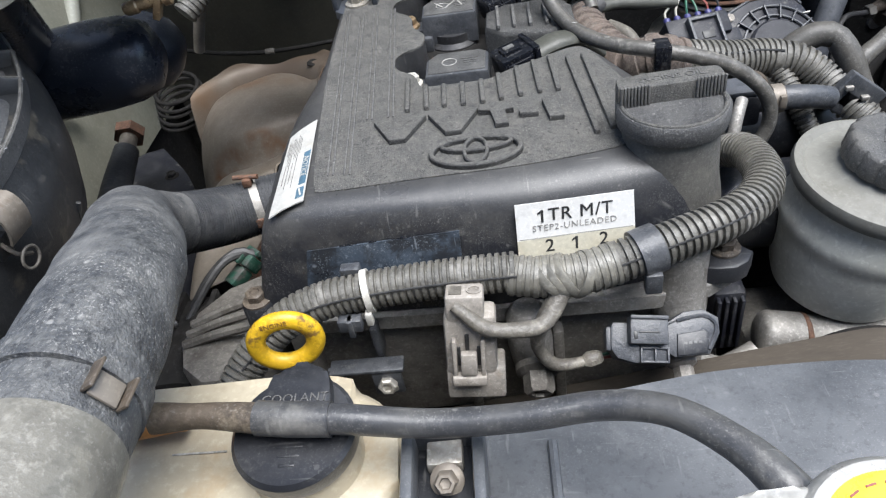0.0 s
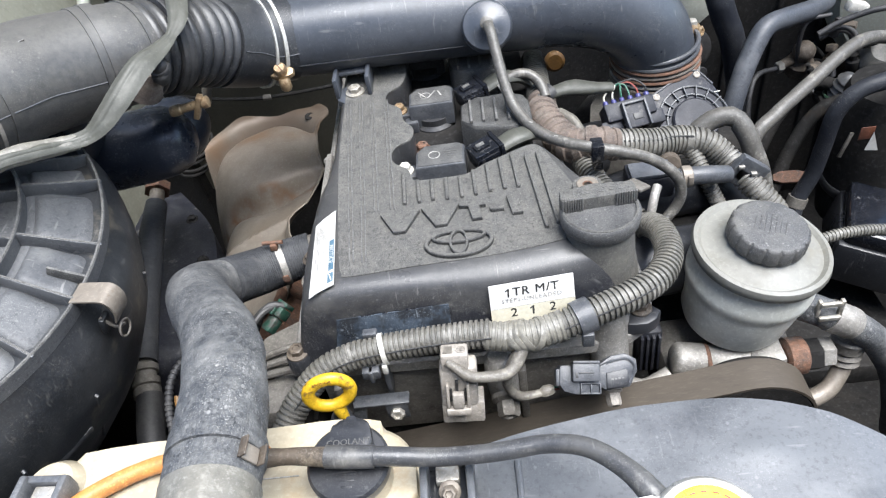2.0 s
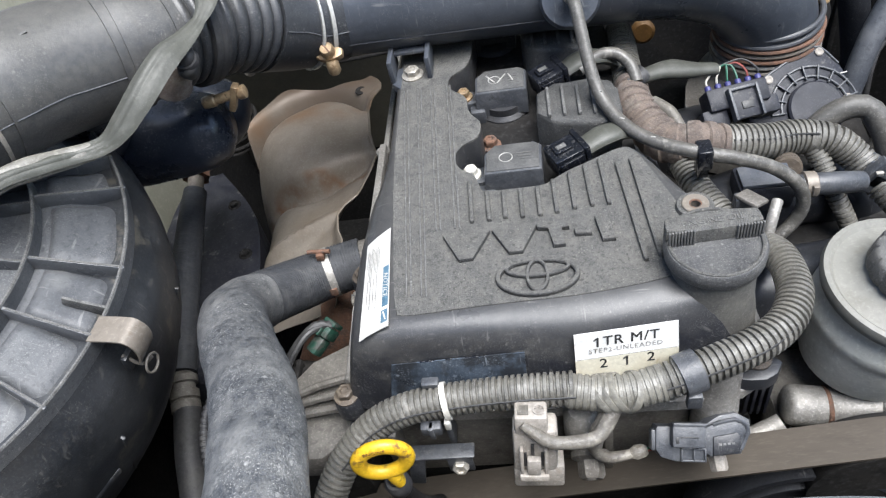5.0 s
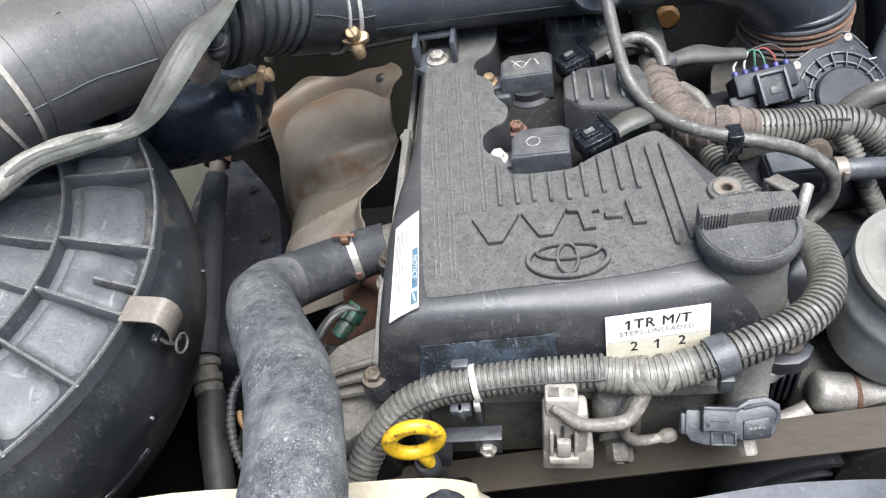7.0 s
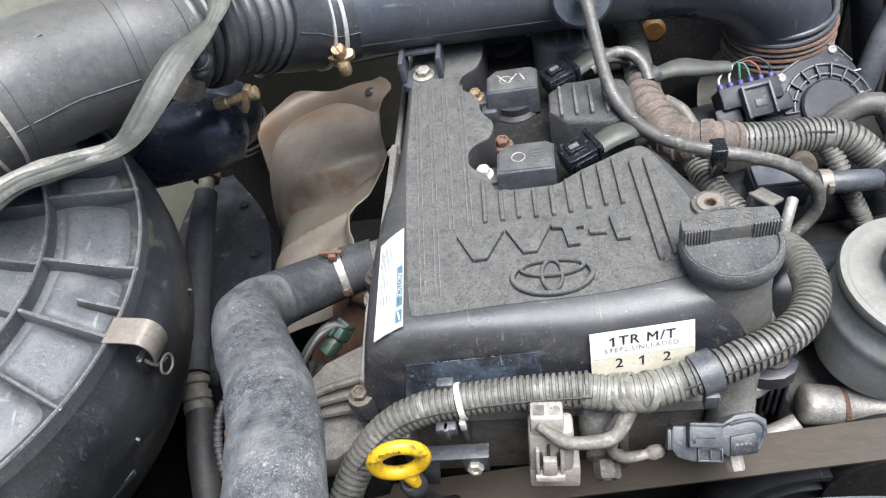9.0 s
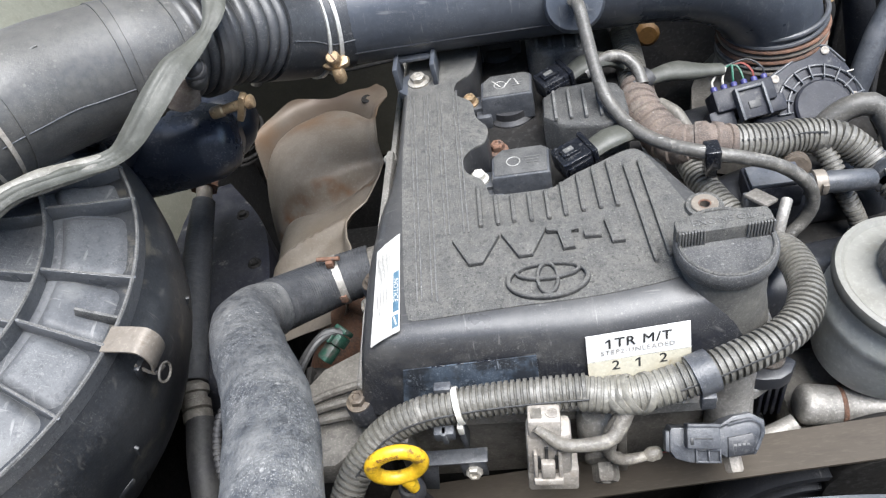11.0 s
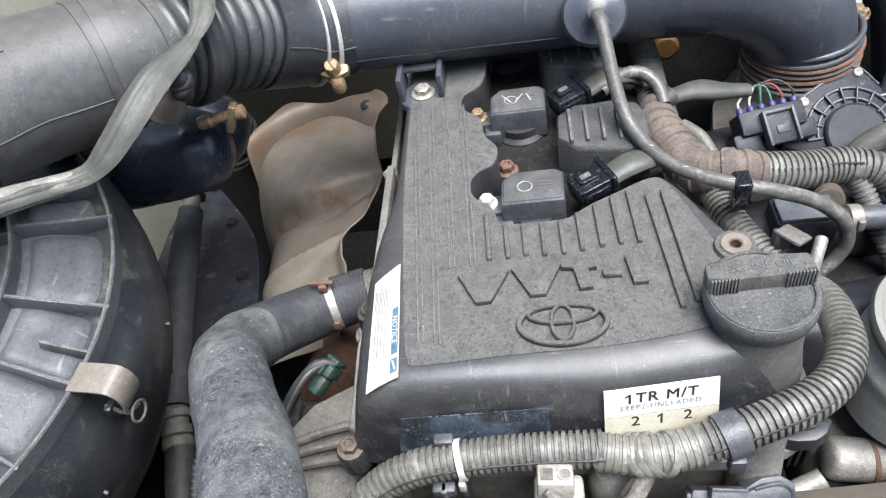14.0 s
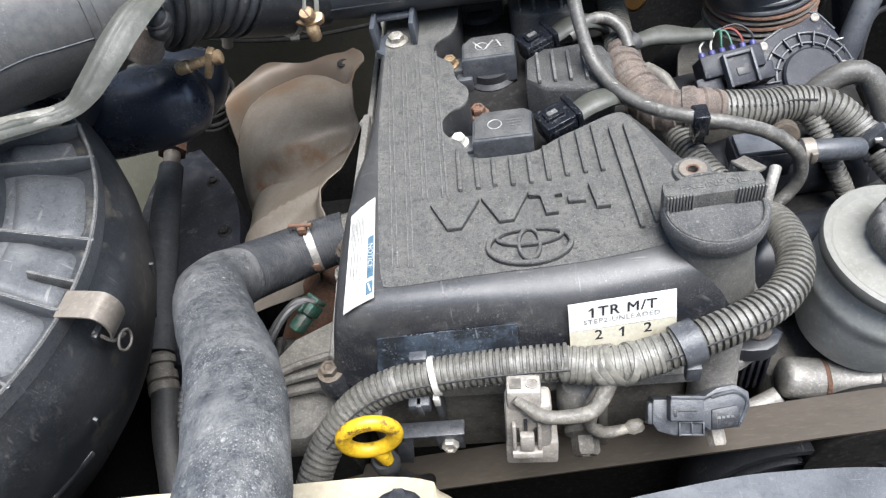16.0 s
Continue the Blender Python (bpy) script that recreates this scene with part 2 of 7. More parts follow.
m_steel = material("zinc_steel", (0.42, 0.4, 0.36), (0.3, 0.27, 0.22), 0.5, 90, 0.42, 0.55, 0.15, 400, third=(0.24, 0.13, 0.07), third_at=0.66, third_scale=120)
m_brass = material("yellow_passivated_steel", (0.34, 0.25, 0.15), (0.23, 0.15, 0.085), 0.5, 120, 0.36, 0.45, 0.15, 400, third=(0.15, 0.1, 0.07), third_at=0.6, third_scale=150)
m_rust = material("rusty_steel", (0.15, 0.075, 0.045), (0.09, 0.055, 0.04), 0.5, 120, 0.8, 0.2, 0.6, 500, third=(0.06, 0.052, 0.048), third_at=0.54, third_scale=80, spots=0.4, spot_scale=400)
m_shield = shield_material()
m_paint_grey = material("old_grey_painted_metal", (0.56, 0.565, 0.52), (0.45, 0.45, 0.405), 0.5, 22, 0.5, 0.0, 0.1, 300, third=(0.14, 0.126, 0.1), third_at=0.57, third_scale=30, soft=0.2, grit=0.35, scratch=0.2, spot_colour=(0.13, 0.115, 0.09))
m_paint_lid = material("yellowed_white_paint", (0.175, 0.172, 0.153), (0.13, 0.126, 0.107), 0.45, 26, 0.58, 0.0, 0.08, 300, third=(0.14, 0.125, 0.092), third_at=0.57, third_scale=34, soft=0.2, grit=0.3)
m_cream = material("yellowed_white_plastic", (0.37, 0.328, 0.245), (0.31, 0.263, 0.182), 0.4, 14, 0.42, bump=0.1, grain=300, third=(0.3, 0.205, 0.105), third_at=0.61, third_scale=20, soft=0.2, grit=0.3)
m_body = material("pale_green_body_paint", (0.36, 0.365, 0.31), (0.29, 0.29, 0.242), 0.4, 8, 0.42, bump=0.05, grain=300, third=(0.2, 0.165, 0.12), third_at=0.60, third_scale=9, grit=0.3, soft=0.2)
# dirty body paint again, darkened in two steps for the shaded left side
m_wing = material("dusty_shaded_wing_paint", (0.235, 0.235, 0.19), (0.185, 0.182, 0.145), 0.5, 7, 0.5, bump=0.05, grain=300, third=(0.12, 0.105, 0.075), third_at=0.55, third_scale=10, grit=0.3, soft=0.3)
m_olive = material("dirty_shaded_olive_paint", (0.042, 0.039, 0.029), (0.026, 0.024, 0.018), 0.5, 8, 0.55, bump=0.1, grain=300, third=(0.025, 0.022, 0.017), third_at=0.52, third_scale=12, grit=0.3, soft=0.25)
# near-black; on deep panels and castings it paints the bay's shade
m_dark = material("dark_metal_and_shade", (0.013, 0.0125, 0.012), (0.022, 0.02, 0.018), 0.4, 15, 0.85, bump=0.3, grain=200, third=(0.055, 0.04, 0.028), third_at=0.64, third_scale=14, soft=0.2, spec=0.15)
m_shroud = material("dusty_black_shroud", (0.065, 0.069, 0.075), (0.115, 0.12, 0.127), 0.6, 11, 0.36, bump=0.12, grain=700, third=(0.19, 0.194, 0.197), third_at=0.52, third_scale=14, soft=0.3, grit=0.4, spots=0.28, spot_scale=300, spot_colour=(0.3, 0.3, 0.3), scratch=0.22)
m_lid = material("weathered_black_lid", (0.060, 0.063, 0.068), (0.095, 0.098, 0.102), 0.55, 12, 0.48, spec=0.30, bump=0.15, grain=700, third=(0.145, 0.145, 0.142), third_at=0.55, third_scale=16, soft=0.2, grit=0.6, spots=0.6, spot_scale=330, spot_colour=(0.26, 0.257, 0.248), scratch=0.4)
m_cap = material("dusty_grey_cap", (0.05, 0.05, 0.051), (0.08, 0.079, 0.076), 0.5, 50, 0.55, bump=0.6, grain=800, third=(0.085, 0.083, 0.078), third_at=0.56, third_scale=30, grit=0.7, spots=0.45, spot_scale=400, even=True)
m_bowl = material("scuffed_black_bowl", (0.016, 0.018, 0.021), (0.03, 0.032, 0.035), 0.5, 22, 0.42, bump=0.15, grain=600, third=(0.07, 0.065, 0.055), third_at=0.57, third_scale=30, soft=0.08, grit=0.5, spots=0.22, spot_scale=190, spot_colour=(0.22, 0.21, 0.19), scratch=0.2)
m_wall = material("weathered_render_wall", (0.22, 0.21, 0.19), (0.16, 0.152, 0.138), 0.5, 2, 0.9, bump=0.3, grain=60, third=(0.12, 0.113, 0.1), third_at=0.6, third_scale=1.0)
m_belt = material("brown_drive_belt", (0.060, 0.050, 0.039), (0.050, 0.042, 0.033), 0.45, 14, 0.6, spec=0.25, bump=0.05, grain=300, stretch=(0.4, 2, 1), grit=0.25)
m_yellow = material("yellow_plastic", (0.55, 0.34, 0.014), (0.42, 0.245, 0.014), 0.4, 60, 0.4, bump=0.08, grain=400, third=(0.16, 0.09, 0.025), third_at=0.55, third_scale=90, soft=0.08, spots=0.3, spot_scale=300, spot_colour=(0.2, 0.12, 0.04))
m_yellow_print = material("yellow_printed_tin", (0.82, 0.6, 0.02), (0.75, 0.52, 0.02), 0.4, 60, 0.35, bump=0.03, grain=300)
m_paper = material("clean_white_paper", (0.66, 0.655, 0.63), (0.58, 0.57, 0.54), 0.4, 60, 0.45, bump=0.03, grain=500, third=(0.5, 0.47, 0.38), third_at=0.66, third_scale=50, grit=0.3)
m_clear = material("yellowed_clear_tape", (0.53, 0.5, 0.4), (0.47, 0.43, 0.33), 0.5, 60, 0.35, bump=0.05, grain=500, third=(0.33, 0.28, 0.18), third_at=0.6, third_scale=60, grit=0.3)
m_white = material("white_paper_label", (0.40, 0.395, 0.37), (0.33, 0.322, 0.295), 0.4, 60, 0.5, bump=0.03, grain=500, third=(0.45, 0.4, 0.3), third_at=0.64, third_scale=60, grit=0.3)
m_ink = material("black_print", (0.02, 0.02, 0.02), (0.03, 0.03, 0.03), 0.4, 80, 0.5, bump=0.0)
m_ink_grey = material("worn_grey_print", (0.22, 0.215, 0.2), (0.4, 0.39, 0.36), 0.5, 300, 0.5, bump=0.0)
m_ink_mid = material("small_grey_print", (0.1, 0.1, 0.1), (0.17, 0.165, 0.155), 0.5, 300, 0.5, bump=0.0)
m_blue_print = material("blue_print", (0.05, 0.105, 0.15), (0.09, 0.15, 0.195), 0.4, 80, 0.45, bump=0.0)
m_blue_strip = material("worn_blue_strip", (0.032, 0.042, 0.056), (0.055, 0.072, 0.094), 0.5, 40, 0.36, bump=0.2, grain=300, third=(0.02, 0.023, 0.028), third_at=0.50, third_scale=45, soft=0.08, spots=0.6, spot_scale=260, spot_colour=(0.28, 0.31, 0.34), scratch=0.4)
m_nylon = material("white_nylon", (0.48, 0.465, 0.42), (0.38, 0.36, 0.315), 0.4, 80, 0.45, bump=0.05)
m_grey_conn = material("dirty_pale_grey_plastic", (0.285, 0.26, 0.228), (0.225, 0.2, 0.17), 0.45, 70, 0.6, bump=0.2, grain=500, third=(0.22, 0.18, 0.14), third_at=0.62, third_scale=90)
m_dark_conn = material("dark_grey_connector_plastic", (0.042, 0.045, 0.051), (0.066, 0.069, 0.074), 0.5, 60, 0.42, bump=0.3, grain=500, third=(0.14, 0.138, 0.132), third_at=0.6, third_scale=70, spots=0.4, spot_scale=380)
m_blue_conn = material("navy_black_plastic", (0.012, 0.013, 0.019), (0.026, 0.027, 0.031), 0.4, 60, 0.5, bump=0.1, spec=0.3, third=(0.12, 0.115, 0.105), third_at=0.6, third_scale=80, spots=0.2, spot_scale=400)
m_orange = material("amber_rubber_tube", (0.5, 0.22, 0.06), (0.36, 0.15, 0.045), 0.5, 40, 0.45, bump=0.1, third=(0.14, 0.07, 0.03), third_at=0.66, third_scale=60)
m_ground = material("dusty_concrete_ground", (0.3, 0.28, 0.25), (0.22, 0.205, 0.18), 0.5, 3, 0.85, bump=0.3, grain=60, third=(0.15, 0.14, 0.125), third_at=0.6, third_scale=1.2)

m_bluehose = material("blue_grey_rubber", (0.045, 0.05, 0.06), (0.07, 0.075, 0.085), 0.5, 25, 0.5, bump=0.2, grain=500, third=(0.15, 0.152, 0.158), third_at=0.58, third_scale=25, soft=0.3, spots=0.2, spot_scale=500)
m_hose_navy = material("dark_navy_rubber", (0.012, 0.0135, 0.018), (0.02, 0.022, 0.027), 0.5, 25, 0.55, spec=0.25, bump=0.2, grain=500, third=(0.06, 0.062, 0.067), third_at=0.6, third_scale=25, soft=0.25, grit=0.4, spots=0.3, spot_scale=400)


def plain(name, colour, rough=0.5):
    return material(name, colour, None, 0.3, 80, rough, bump=0.03)


m_tin = material("pressed_tin", (0.46, 0.45, 0.42), (0.37, 0.36, 0.33), 0.4, 60, 0.35, 0.3, 0.05, 300, third=(0.36, 0.3, 0.22), third_at=0.66, third_scale=60)
m_red, m_green, m_white_wire = plain("red_wire", (0.2, 0.05, 0.038)), plain("green_wire", (0.03, 0.12, 0.075)), plain("white_wire", (0.4, 0.385, 0.33))
m_ochre = plain("ochre_plastic", (0.15, 0.075, 0.018))
m_violet = plain("violet_seal", (0.035, 0.035, 0.13))


# ---- shapes ----
class Shape:
    """Vertices and faces that become one mesh."""

    def __init__(self):
        self.v, self.f = [], []

    def add(self, v, f, m=None):
        n = len(self.v)
        self.v += [tuple(m @ Vector(p)) if m is not None else tuple(p) for p in v]
        self.f += [tuple(i + n for i in g) for g in f]
        return self

    def join(self, *others):
        for o in others:
            self.add(o.v, o.f)
        return self

    def moved(self, m):
        return Shape().add(self.v, self.f, m)


def part(name, shape, mat, parent=None, label="", smooth=40):
    me = bpy.data.meshes.new(name)
    me.from_pydata(shape.v, [], shape.f)
    me.materials.append(mat)
    bm = bmesh.new()
    bm.from_mesh(me)
    bmesh.ops.recalc_face_normals(bm, faces=bm.faces)
    limit = radians(smooth)
    for face in bm.faces:
        face.smooth = smooth > 0
    for edge in bm.edges:
        edge.smooth = len(edge.link_faces) == 2 and edge.calc_face_angle(0) < limit
    bm.to_mesh(me)
    bm.free()
    ob = new(name, me)
    if parent is not None:
        ob.parent = parent
        ob.matrix_parent_inverse = Matrix.Translation(-parent.location) if parent.parent is None else Matrix()
    if label:
        ob["label"] = label
    return ob


def thing(name, at, label, category, group="", kind=""):
    ob = new(name)
    ob.location = at
    ob.empty_display_size = 0.02
    return tagged(ob, label, category, group, kind)


def single(name, shape, mat, label, category, group="", kind="", smooth=40):
    return tagged(part(name, shape, mat, None, "", smooth), label, category, group, kind)


def spline(points, step=0.004):
    """A smooth line through the points: places, with their fractional index."""
    p = [Vector(q) for q in points]
    p = [p[0] * 2 - p[1]] + p + [p[-1] * 2 - p[-2]]
    out = []
    for i in range(1, len(p) - 2):
        n = max(2, int((p[i + 1] - p[i]).length / step))
        for k in range(n):
            t = k / n
            a, b, c, d = p[i - 1], p[i], p[i + 1], p[i + 2]
            q = 0.5 * (2 * b + (c - a) * t + (2 * a - 5 * b + 4 * c - d) * t * t + (3 * b - a - 3 * c + d) * t ** 3)
            out.append((q, i - 1 + t))
    out.append((p[-2], len(p) - 3))
    return out


def tube(points, radius, seg=16, step=0.004, ridge=None, flat=1.0, up=(0, 0, 1), caps=True, wobble=0.0, a=0.0, b=1.0):
    """A swept tube. radius: one number or one for each point; ridge: (pitch, depth) of its rings; flat: height to width;
    a, b: the stretch of its length that is built."""
    line = spline(points, step)
    radii = radius if isinstance(radius, (list, tuple)) else [radius] * len(points)
    length = [0.0]
    for (p, _), (q, _) in zip(line, line[1:]):
        length.append(length[-1] + (q - p).length)
    total = length[-1]
    rows, place = [], []
    if ridge:
        pitch, depth = ridge
        n = max(1, int(total * (b - a) / pitch))
        for k in range(n):
            shape = [(q / 8, -depth * (1 - math.sin(math.pi * q / 8) ** 0.7)) for q in range(8)] if depth > 0.003 else ((0.0, -depth), (0.22, -depth), (0.3, 0.0), (0.5, 0.0), (0.82, 0.0), (0.92, -depth))
            for off, dr in shape:
                place.append((a * total + (k + off) * total * (b - a) / n, dr))
    else:
        place = [(s, 0.0) for s in length if a * total - 1e-6 <= s <= b * total + 1e-6]
        if len(place) < 2:
            place = [(a * total, 0.0), (b * total, 0.0)]
    j, ref = 0, Vector(up)
    for s, dr in place:
        while j < len(length) - 2 and length[j + 1] < s:
            j += 1
        t = (s - length[j]) / max(1e-9, length[j + 1] - length[j])
        p = line[j][0].lerp(line[j + 1][0], t)
        u = line[j][1] * (1 - t) + line[j + 1][1] * t
        k = min(int(u), len(radii) - 2)
        r = radii[k] + (radii[k + 1] - radii[k]) * min(1.0, u - k) + dr
        d = (line[j + 1][0] - line[j][0]).normalized()
        x = d.cross(ref)
        x = x.normalized() if x.length > 1e-4 else d.orthogonal().normalized()
        y = x.cross(d).normalized()
        ref = y
        ring = []
        for i in range(seg):
            w = 2 * math.pi * i / seg
            q = p + x * (r * math.cos(w)) + y * (r * flat * math.sin(w))
            if wobble:
                q += (q - p).normalized() * wobble * noise.noise(q * 55.0)
            ring.append(tuple(q))
        rows.append(ring)
    sh = Shape()
    sh.v = [q for ring in rows for q in ring]
    for i in range(len(rows) - 1):
        for k in range(seg):
            k2 = (k + 1) % seg
            sh.f.append((i * seg + k, i * seg + k2, (i + 1) * seg + k2, (i + 1) * seg + k))
    if caps:
        sh.f += [tuple(range(seg))[::-1], tuple(range((len(rows) - 1) * seg, len(rows) * seg))]
    return sh


def skin(points, radii, a, b, angle, n):
    """Places along a tube's skin between a and b of its length, at an angle over its right-hand side."""
    line = spline(points, 0.003)
    out = []
    for k in range(n + 1):
        i = min(len(line) - 2, int((a + (b - a) * k / n) * (len(line) - 1)))
        p, u = line[i]
        d = (line[i + 1][0] - p).normalized()
        side = Vector((0, 0, 1)).cross(d).normalized()
        if side.y > 0:
            side = -side
        top = side.cross(d)
        top = top if top.z > 0 else -top
        j = min(int(u), len(radii) - 2)
        r = radii[j] + (radii[j + 1] - radii[j]) * (u - j)
        out.append(tuple(p + (side * math.cos(radians(angle)) + top * math.sin(radians(angle))) * r))
    return out


def ribbon(points, widths, facing, thick=0.0016, crease=0.35):
    """A flat creased strap along the points, its face turned to a direction."""
    line = spline(points, 0.003)
    n = len(line) - 1

    def at(u, v):
        i = min(n - 1, int(u * n))
        p = line[i][0].lerp(line[i + 1][0], u * n - i)
        k = min(int(line[i][1]), len(widths) - 2)
        w = widths[k] + (widths[k + 1] - widths[k]) * (line[i][1] - k)
        d = (line[i + 1][0] - line[i][0]).normalized()
        face = Vector(facing)
        face = (face - d * face.dot(d)).normalized()
        c = 2 * v - 1
        fold = crease + 0.35 * math.sin(u * 5)
        lift = 0.22 * w * (1 - c * c) + 0.13 * w * math.exp(-((c - fold) / 0.22) ** 2) + 0.0004 * noise.noise(p * 60 + Vector((0, 0, 2 * c)))
        return p + d.cross(face) * (w * c) + face * lift

    return sheet(at, n, 18, thick)


def axis(p, q, up=(0, 0, 1)):
    """The pose whose z runs from p towards q."""
    p, q = Vector(p), Vector(q)
    z = (q - p).normalized()
    x = Vector(up).cross(z)
    x = x.normalized() if x.length > 1e-3 else Vector((1, 0, 0))
    y = z.cross(x)
    m = Matrix((x, y, z)).transposed().to_4x4()
    m.translation = p
    return m


def lathe(profile, m=None, seg=28, scallop=0.0, teeth=0):
    """A profile of (radius, height) turned round z; scallop and teeth notch its rim."""
    sh = Shape()
    n = len(profile)
    v, f = [], []
    for i in range(seg):
        w = 2 * math.pi * i / seg
        for r, h in profile:
            k = 1.0 - scallop * max(0.0, math.cos(teeth * w)) ** 3 if teeth else 1.0
            v.append((r * k * math.cos(w), r * k * math.sin(w), h))
    for i in range(seg):
        i2 = (i + 1) % seg
        for j in range(n - 1):
            f.append((i * n + j, i2 * n + j, i2 * n + j + 1, i * n + j + 1))
    if profile[0][0] > 1e-6:
        f.append(tuple(i * n for i in range(seg))[::-1])
    if profile[-1][0] > 1e-6:
        f.append(tuple(i * n + n - 1 for i in range(seg)))
    sh.add(v, f, m)
    return sh


def from_bm(bm, m=None):
    bm.verts.index_update()
    sh = Shape().add([tuple(v.co) for v in bm.verts], [tuple(v.index for v in face.verts) for face in bm.faces], m)
    bm.free()
    return sh


def box(size, at=(0, 0, 0), bevel=0.001, m=None, seg=2):
    bm = bmesh.new()
    bmesh.ops.create_cube(bm, size=1.0)
    for v in bm.verts:
        v.co = Vector((v.co.x * size[0] + at[0], v.co.y * size[1] + at[1], v.co.z * size[2] + at[2]))
    if bevel:
        bmesh.ops.bevel(bm, geom=list(bm.edges), offset=min(bevel, min(size) * 0.45), segments=seg, affect="EDGES", profile=0.5)
    return from_bm(bm, m)


def prism(outline, low, high, bevel=0.001, m=None, seg=2):
    bm = bmesh.new()
    bottom = [bm.verts.new((x, y, low)) for x, y in outline]
    top = [bm.verts.new((x, y, high)) for x, y in outline]
    bm.faces.new(bottom[::-1])
    face = bm.faces.new(top)
    for i in range(len(outline)):
        k = (i + 1) % len(outline)
        bm.faces.new((bottom[i], bottom[k], top[k], top[i]))
    if bevel:
        bmesh.ops.bevel(bm, geom=list(face.edges), offset=bevel, segments=seg, affect="EDGES", profile=0.5)
    return from_bm(bm, m)


def chaikin(points, turns=2):
    for _ in range(turns):
        out = []
        for i, p in enumerate(points):
            q = points[(i + 1) % len(points)]
            out += [tuple(0.75 * a + 0.25 * b for a, b in zip(p, q)), tuple(0.25 * a + 0.75 * b for a, b in zip(p, q))]
        points = out
    return points


def ring(m, r, thick, flat=1.0, seg=32, sides=10, oval=1.0):
    """A torus about z; flat: its thickness along z; oval: its depth to its width."""
    sh = Shape()
    v, f = [], []
    for i in range(seg):
        w = 2 * math.pi * i / seg
        for k in range(sides):
            a = 2 * math.pi * k / sides
            q = r + thick * math.cos(a)
            v.append((q * math.cos(w), (r * oval + thick * math.cos(a)) * math.sin(w), thick * flat * math.sin(a)))
    for i in range(seg):
        for k in range(sides):
            i2, k2 = (i + 1) % seg, (k + 1) % sides
            f.append((i * sides + k, i2 * sides + k, i2 * sides + k2, i * sides + k2))
    return sh.add(v, f, m)


def bolt_shape(m, r=0.0055, h=0.006, flange=1.45):
    head = lathe([(r * flange, 0), (r * flange, h * 0.22), (r * 1.02, h * 0.34)], m, 18)
    return head.join(lathe([(r, h * 0.2), (r, h * 0.88), (r * 0.8, h), (r * 0.55, h), (r * 0.45, h * 0.85), (0.0001, h * 0.82)], m, 6))


def bolt(at, way=(0, 0, 1), r=0.0055, h=0.006, mat=None, label="small hexagon flange bolt, dull zinc steel", parent=None):
    m = axis(at, Vector(at) + Vector(way))
    sh = bolt_shape(m, r, h)
    if parent is not None:
        return part("bolt", sh, mat or m_steel, parent)
    return single("hex_bolt", sh, mat or m_steel, label, "bolt")


def lettering(text, size, depth, m, spacing=1.0, squeeze=1.0, bold=0.0):
    if bold:
        return lettering(text, size, depth, m @ Matrix.Translation((-bold, 0, 0)), spacing, squeeze).join(lettering(text, size, depth * 1.2, m @ Matrix.Translation((bold, 0, 0)), spacing, squeeze))
    cu = bpy.data.curves.new("text", "FONT")
    cu.body, cu.size, cu.extrude, cu.align_x, cu.align_y = text, size, depth, "CENTER", "CENTER"
    cu.space_character = spacing
    cu.resolution_u = 3
    ob = bpy.data.objects.new("text", cu)
    me = bpy.data.meshes.new_from_object(ob)
    sh = Shape().add([(v.co.x * squeeze, v.co.y, v.co.z) for v in me.vertices], [tuple(p.vertices) for p in me.polygons], m)
    bpy.data.objects.remove(ob)
    bpy.data.meshes.remove(me)
    return sh


def loft(rings, cap=True):
    """Closed rings of equal length joined into a skin."""
    sh = Shape()
    n = len(rings[0])
    sh.v = [tuple(p) for r in rings for p in r]
    for i in range(len(rings) - 1):
        for k in range(n):
            k2 = (k + 1) % n
            sh.f.append((i * n + k, i * n + k2, (i + 1) * n + k2, (i + 1) * n + k))
    if cap:
        sh.f += [tuple(range(n))[::-1], tuple(range((len(rings) - 1) * n, len(rings) * n))]
    return sh


def sheet(fn, nu, nv, thick=0.0012):
    """A bent sheet of metal with thickness: fn(u, v) gives its places for u, v from 0 to 1."""
    top = [[Vector(fn(i / nu, j / nv)) for j in range(nv + 1)] for i in range(nu + 1)]
    sh = Shape()
    flat = [p for row in top for p in row]
    down = []
    for i in range(nu + 1):
        for j in range(nv + 1):
            a = top[min(i + 1, nu)][j] - top[max(i - 1, 0)][j]
            b = top[i][min(j + 1, nv)] - top[i][max(j - 1, 0)]
            down.append(top[i][j] - a.cross(b).normalized() * thick)
    sh.v = [tuple(p) for p in flat + down]
    w, k = nv + 1, len(flat)
    for i in range(nu):
        for j in range(nv):
            q = (i * w + j, (i + 1) * w + j, (i + 1) * w + j + 1, i * w + j + 1)
            sh.f += [q, tuple(x + k for x in q[::-1])]
    edge = [i * w for i in range(nu + 1)] + [nu * w + j for j in range(1, w)] + [i * w + nv for i in range(nu - 1, -1, -1)] + list(range(nv - 1, 0, -1))
    for x, y in zip(edge, edge[1:] + edge[:1]):
        sh.f.append((x, y, y + k, x + k))
    return sh


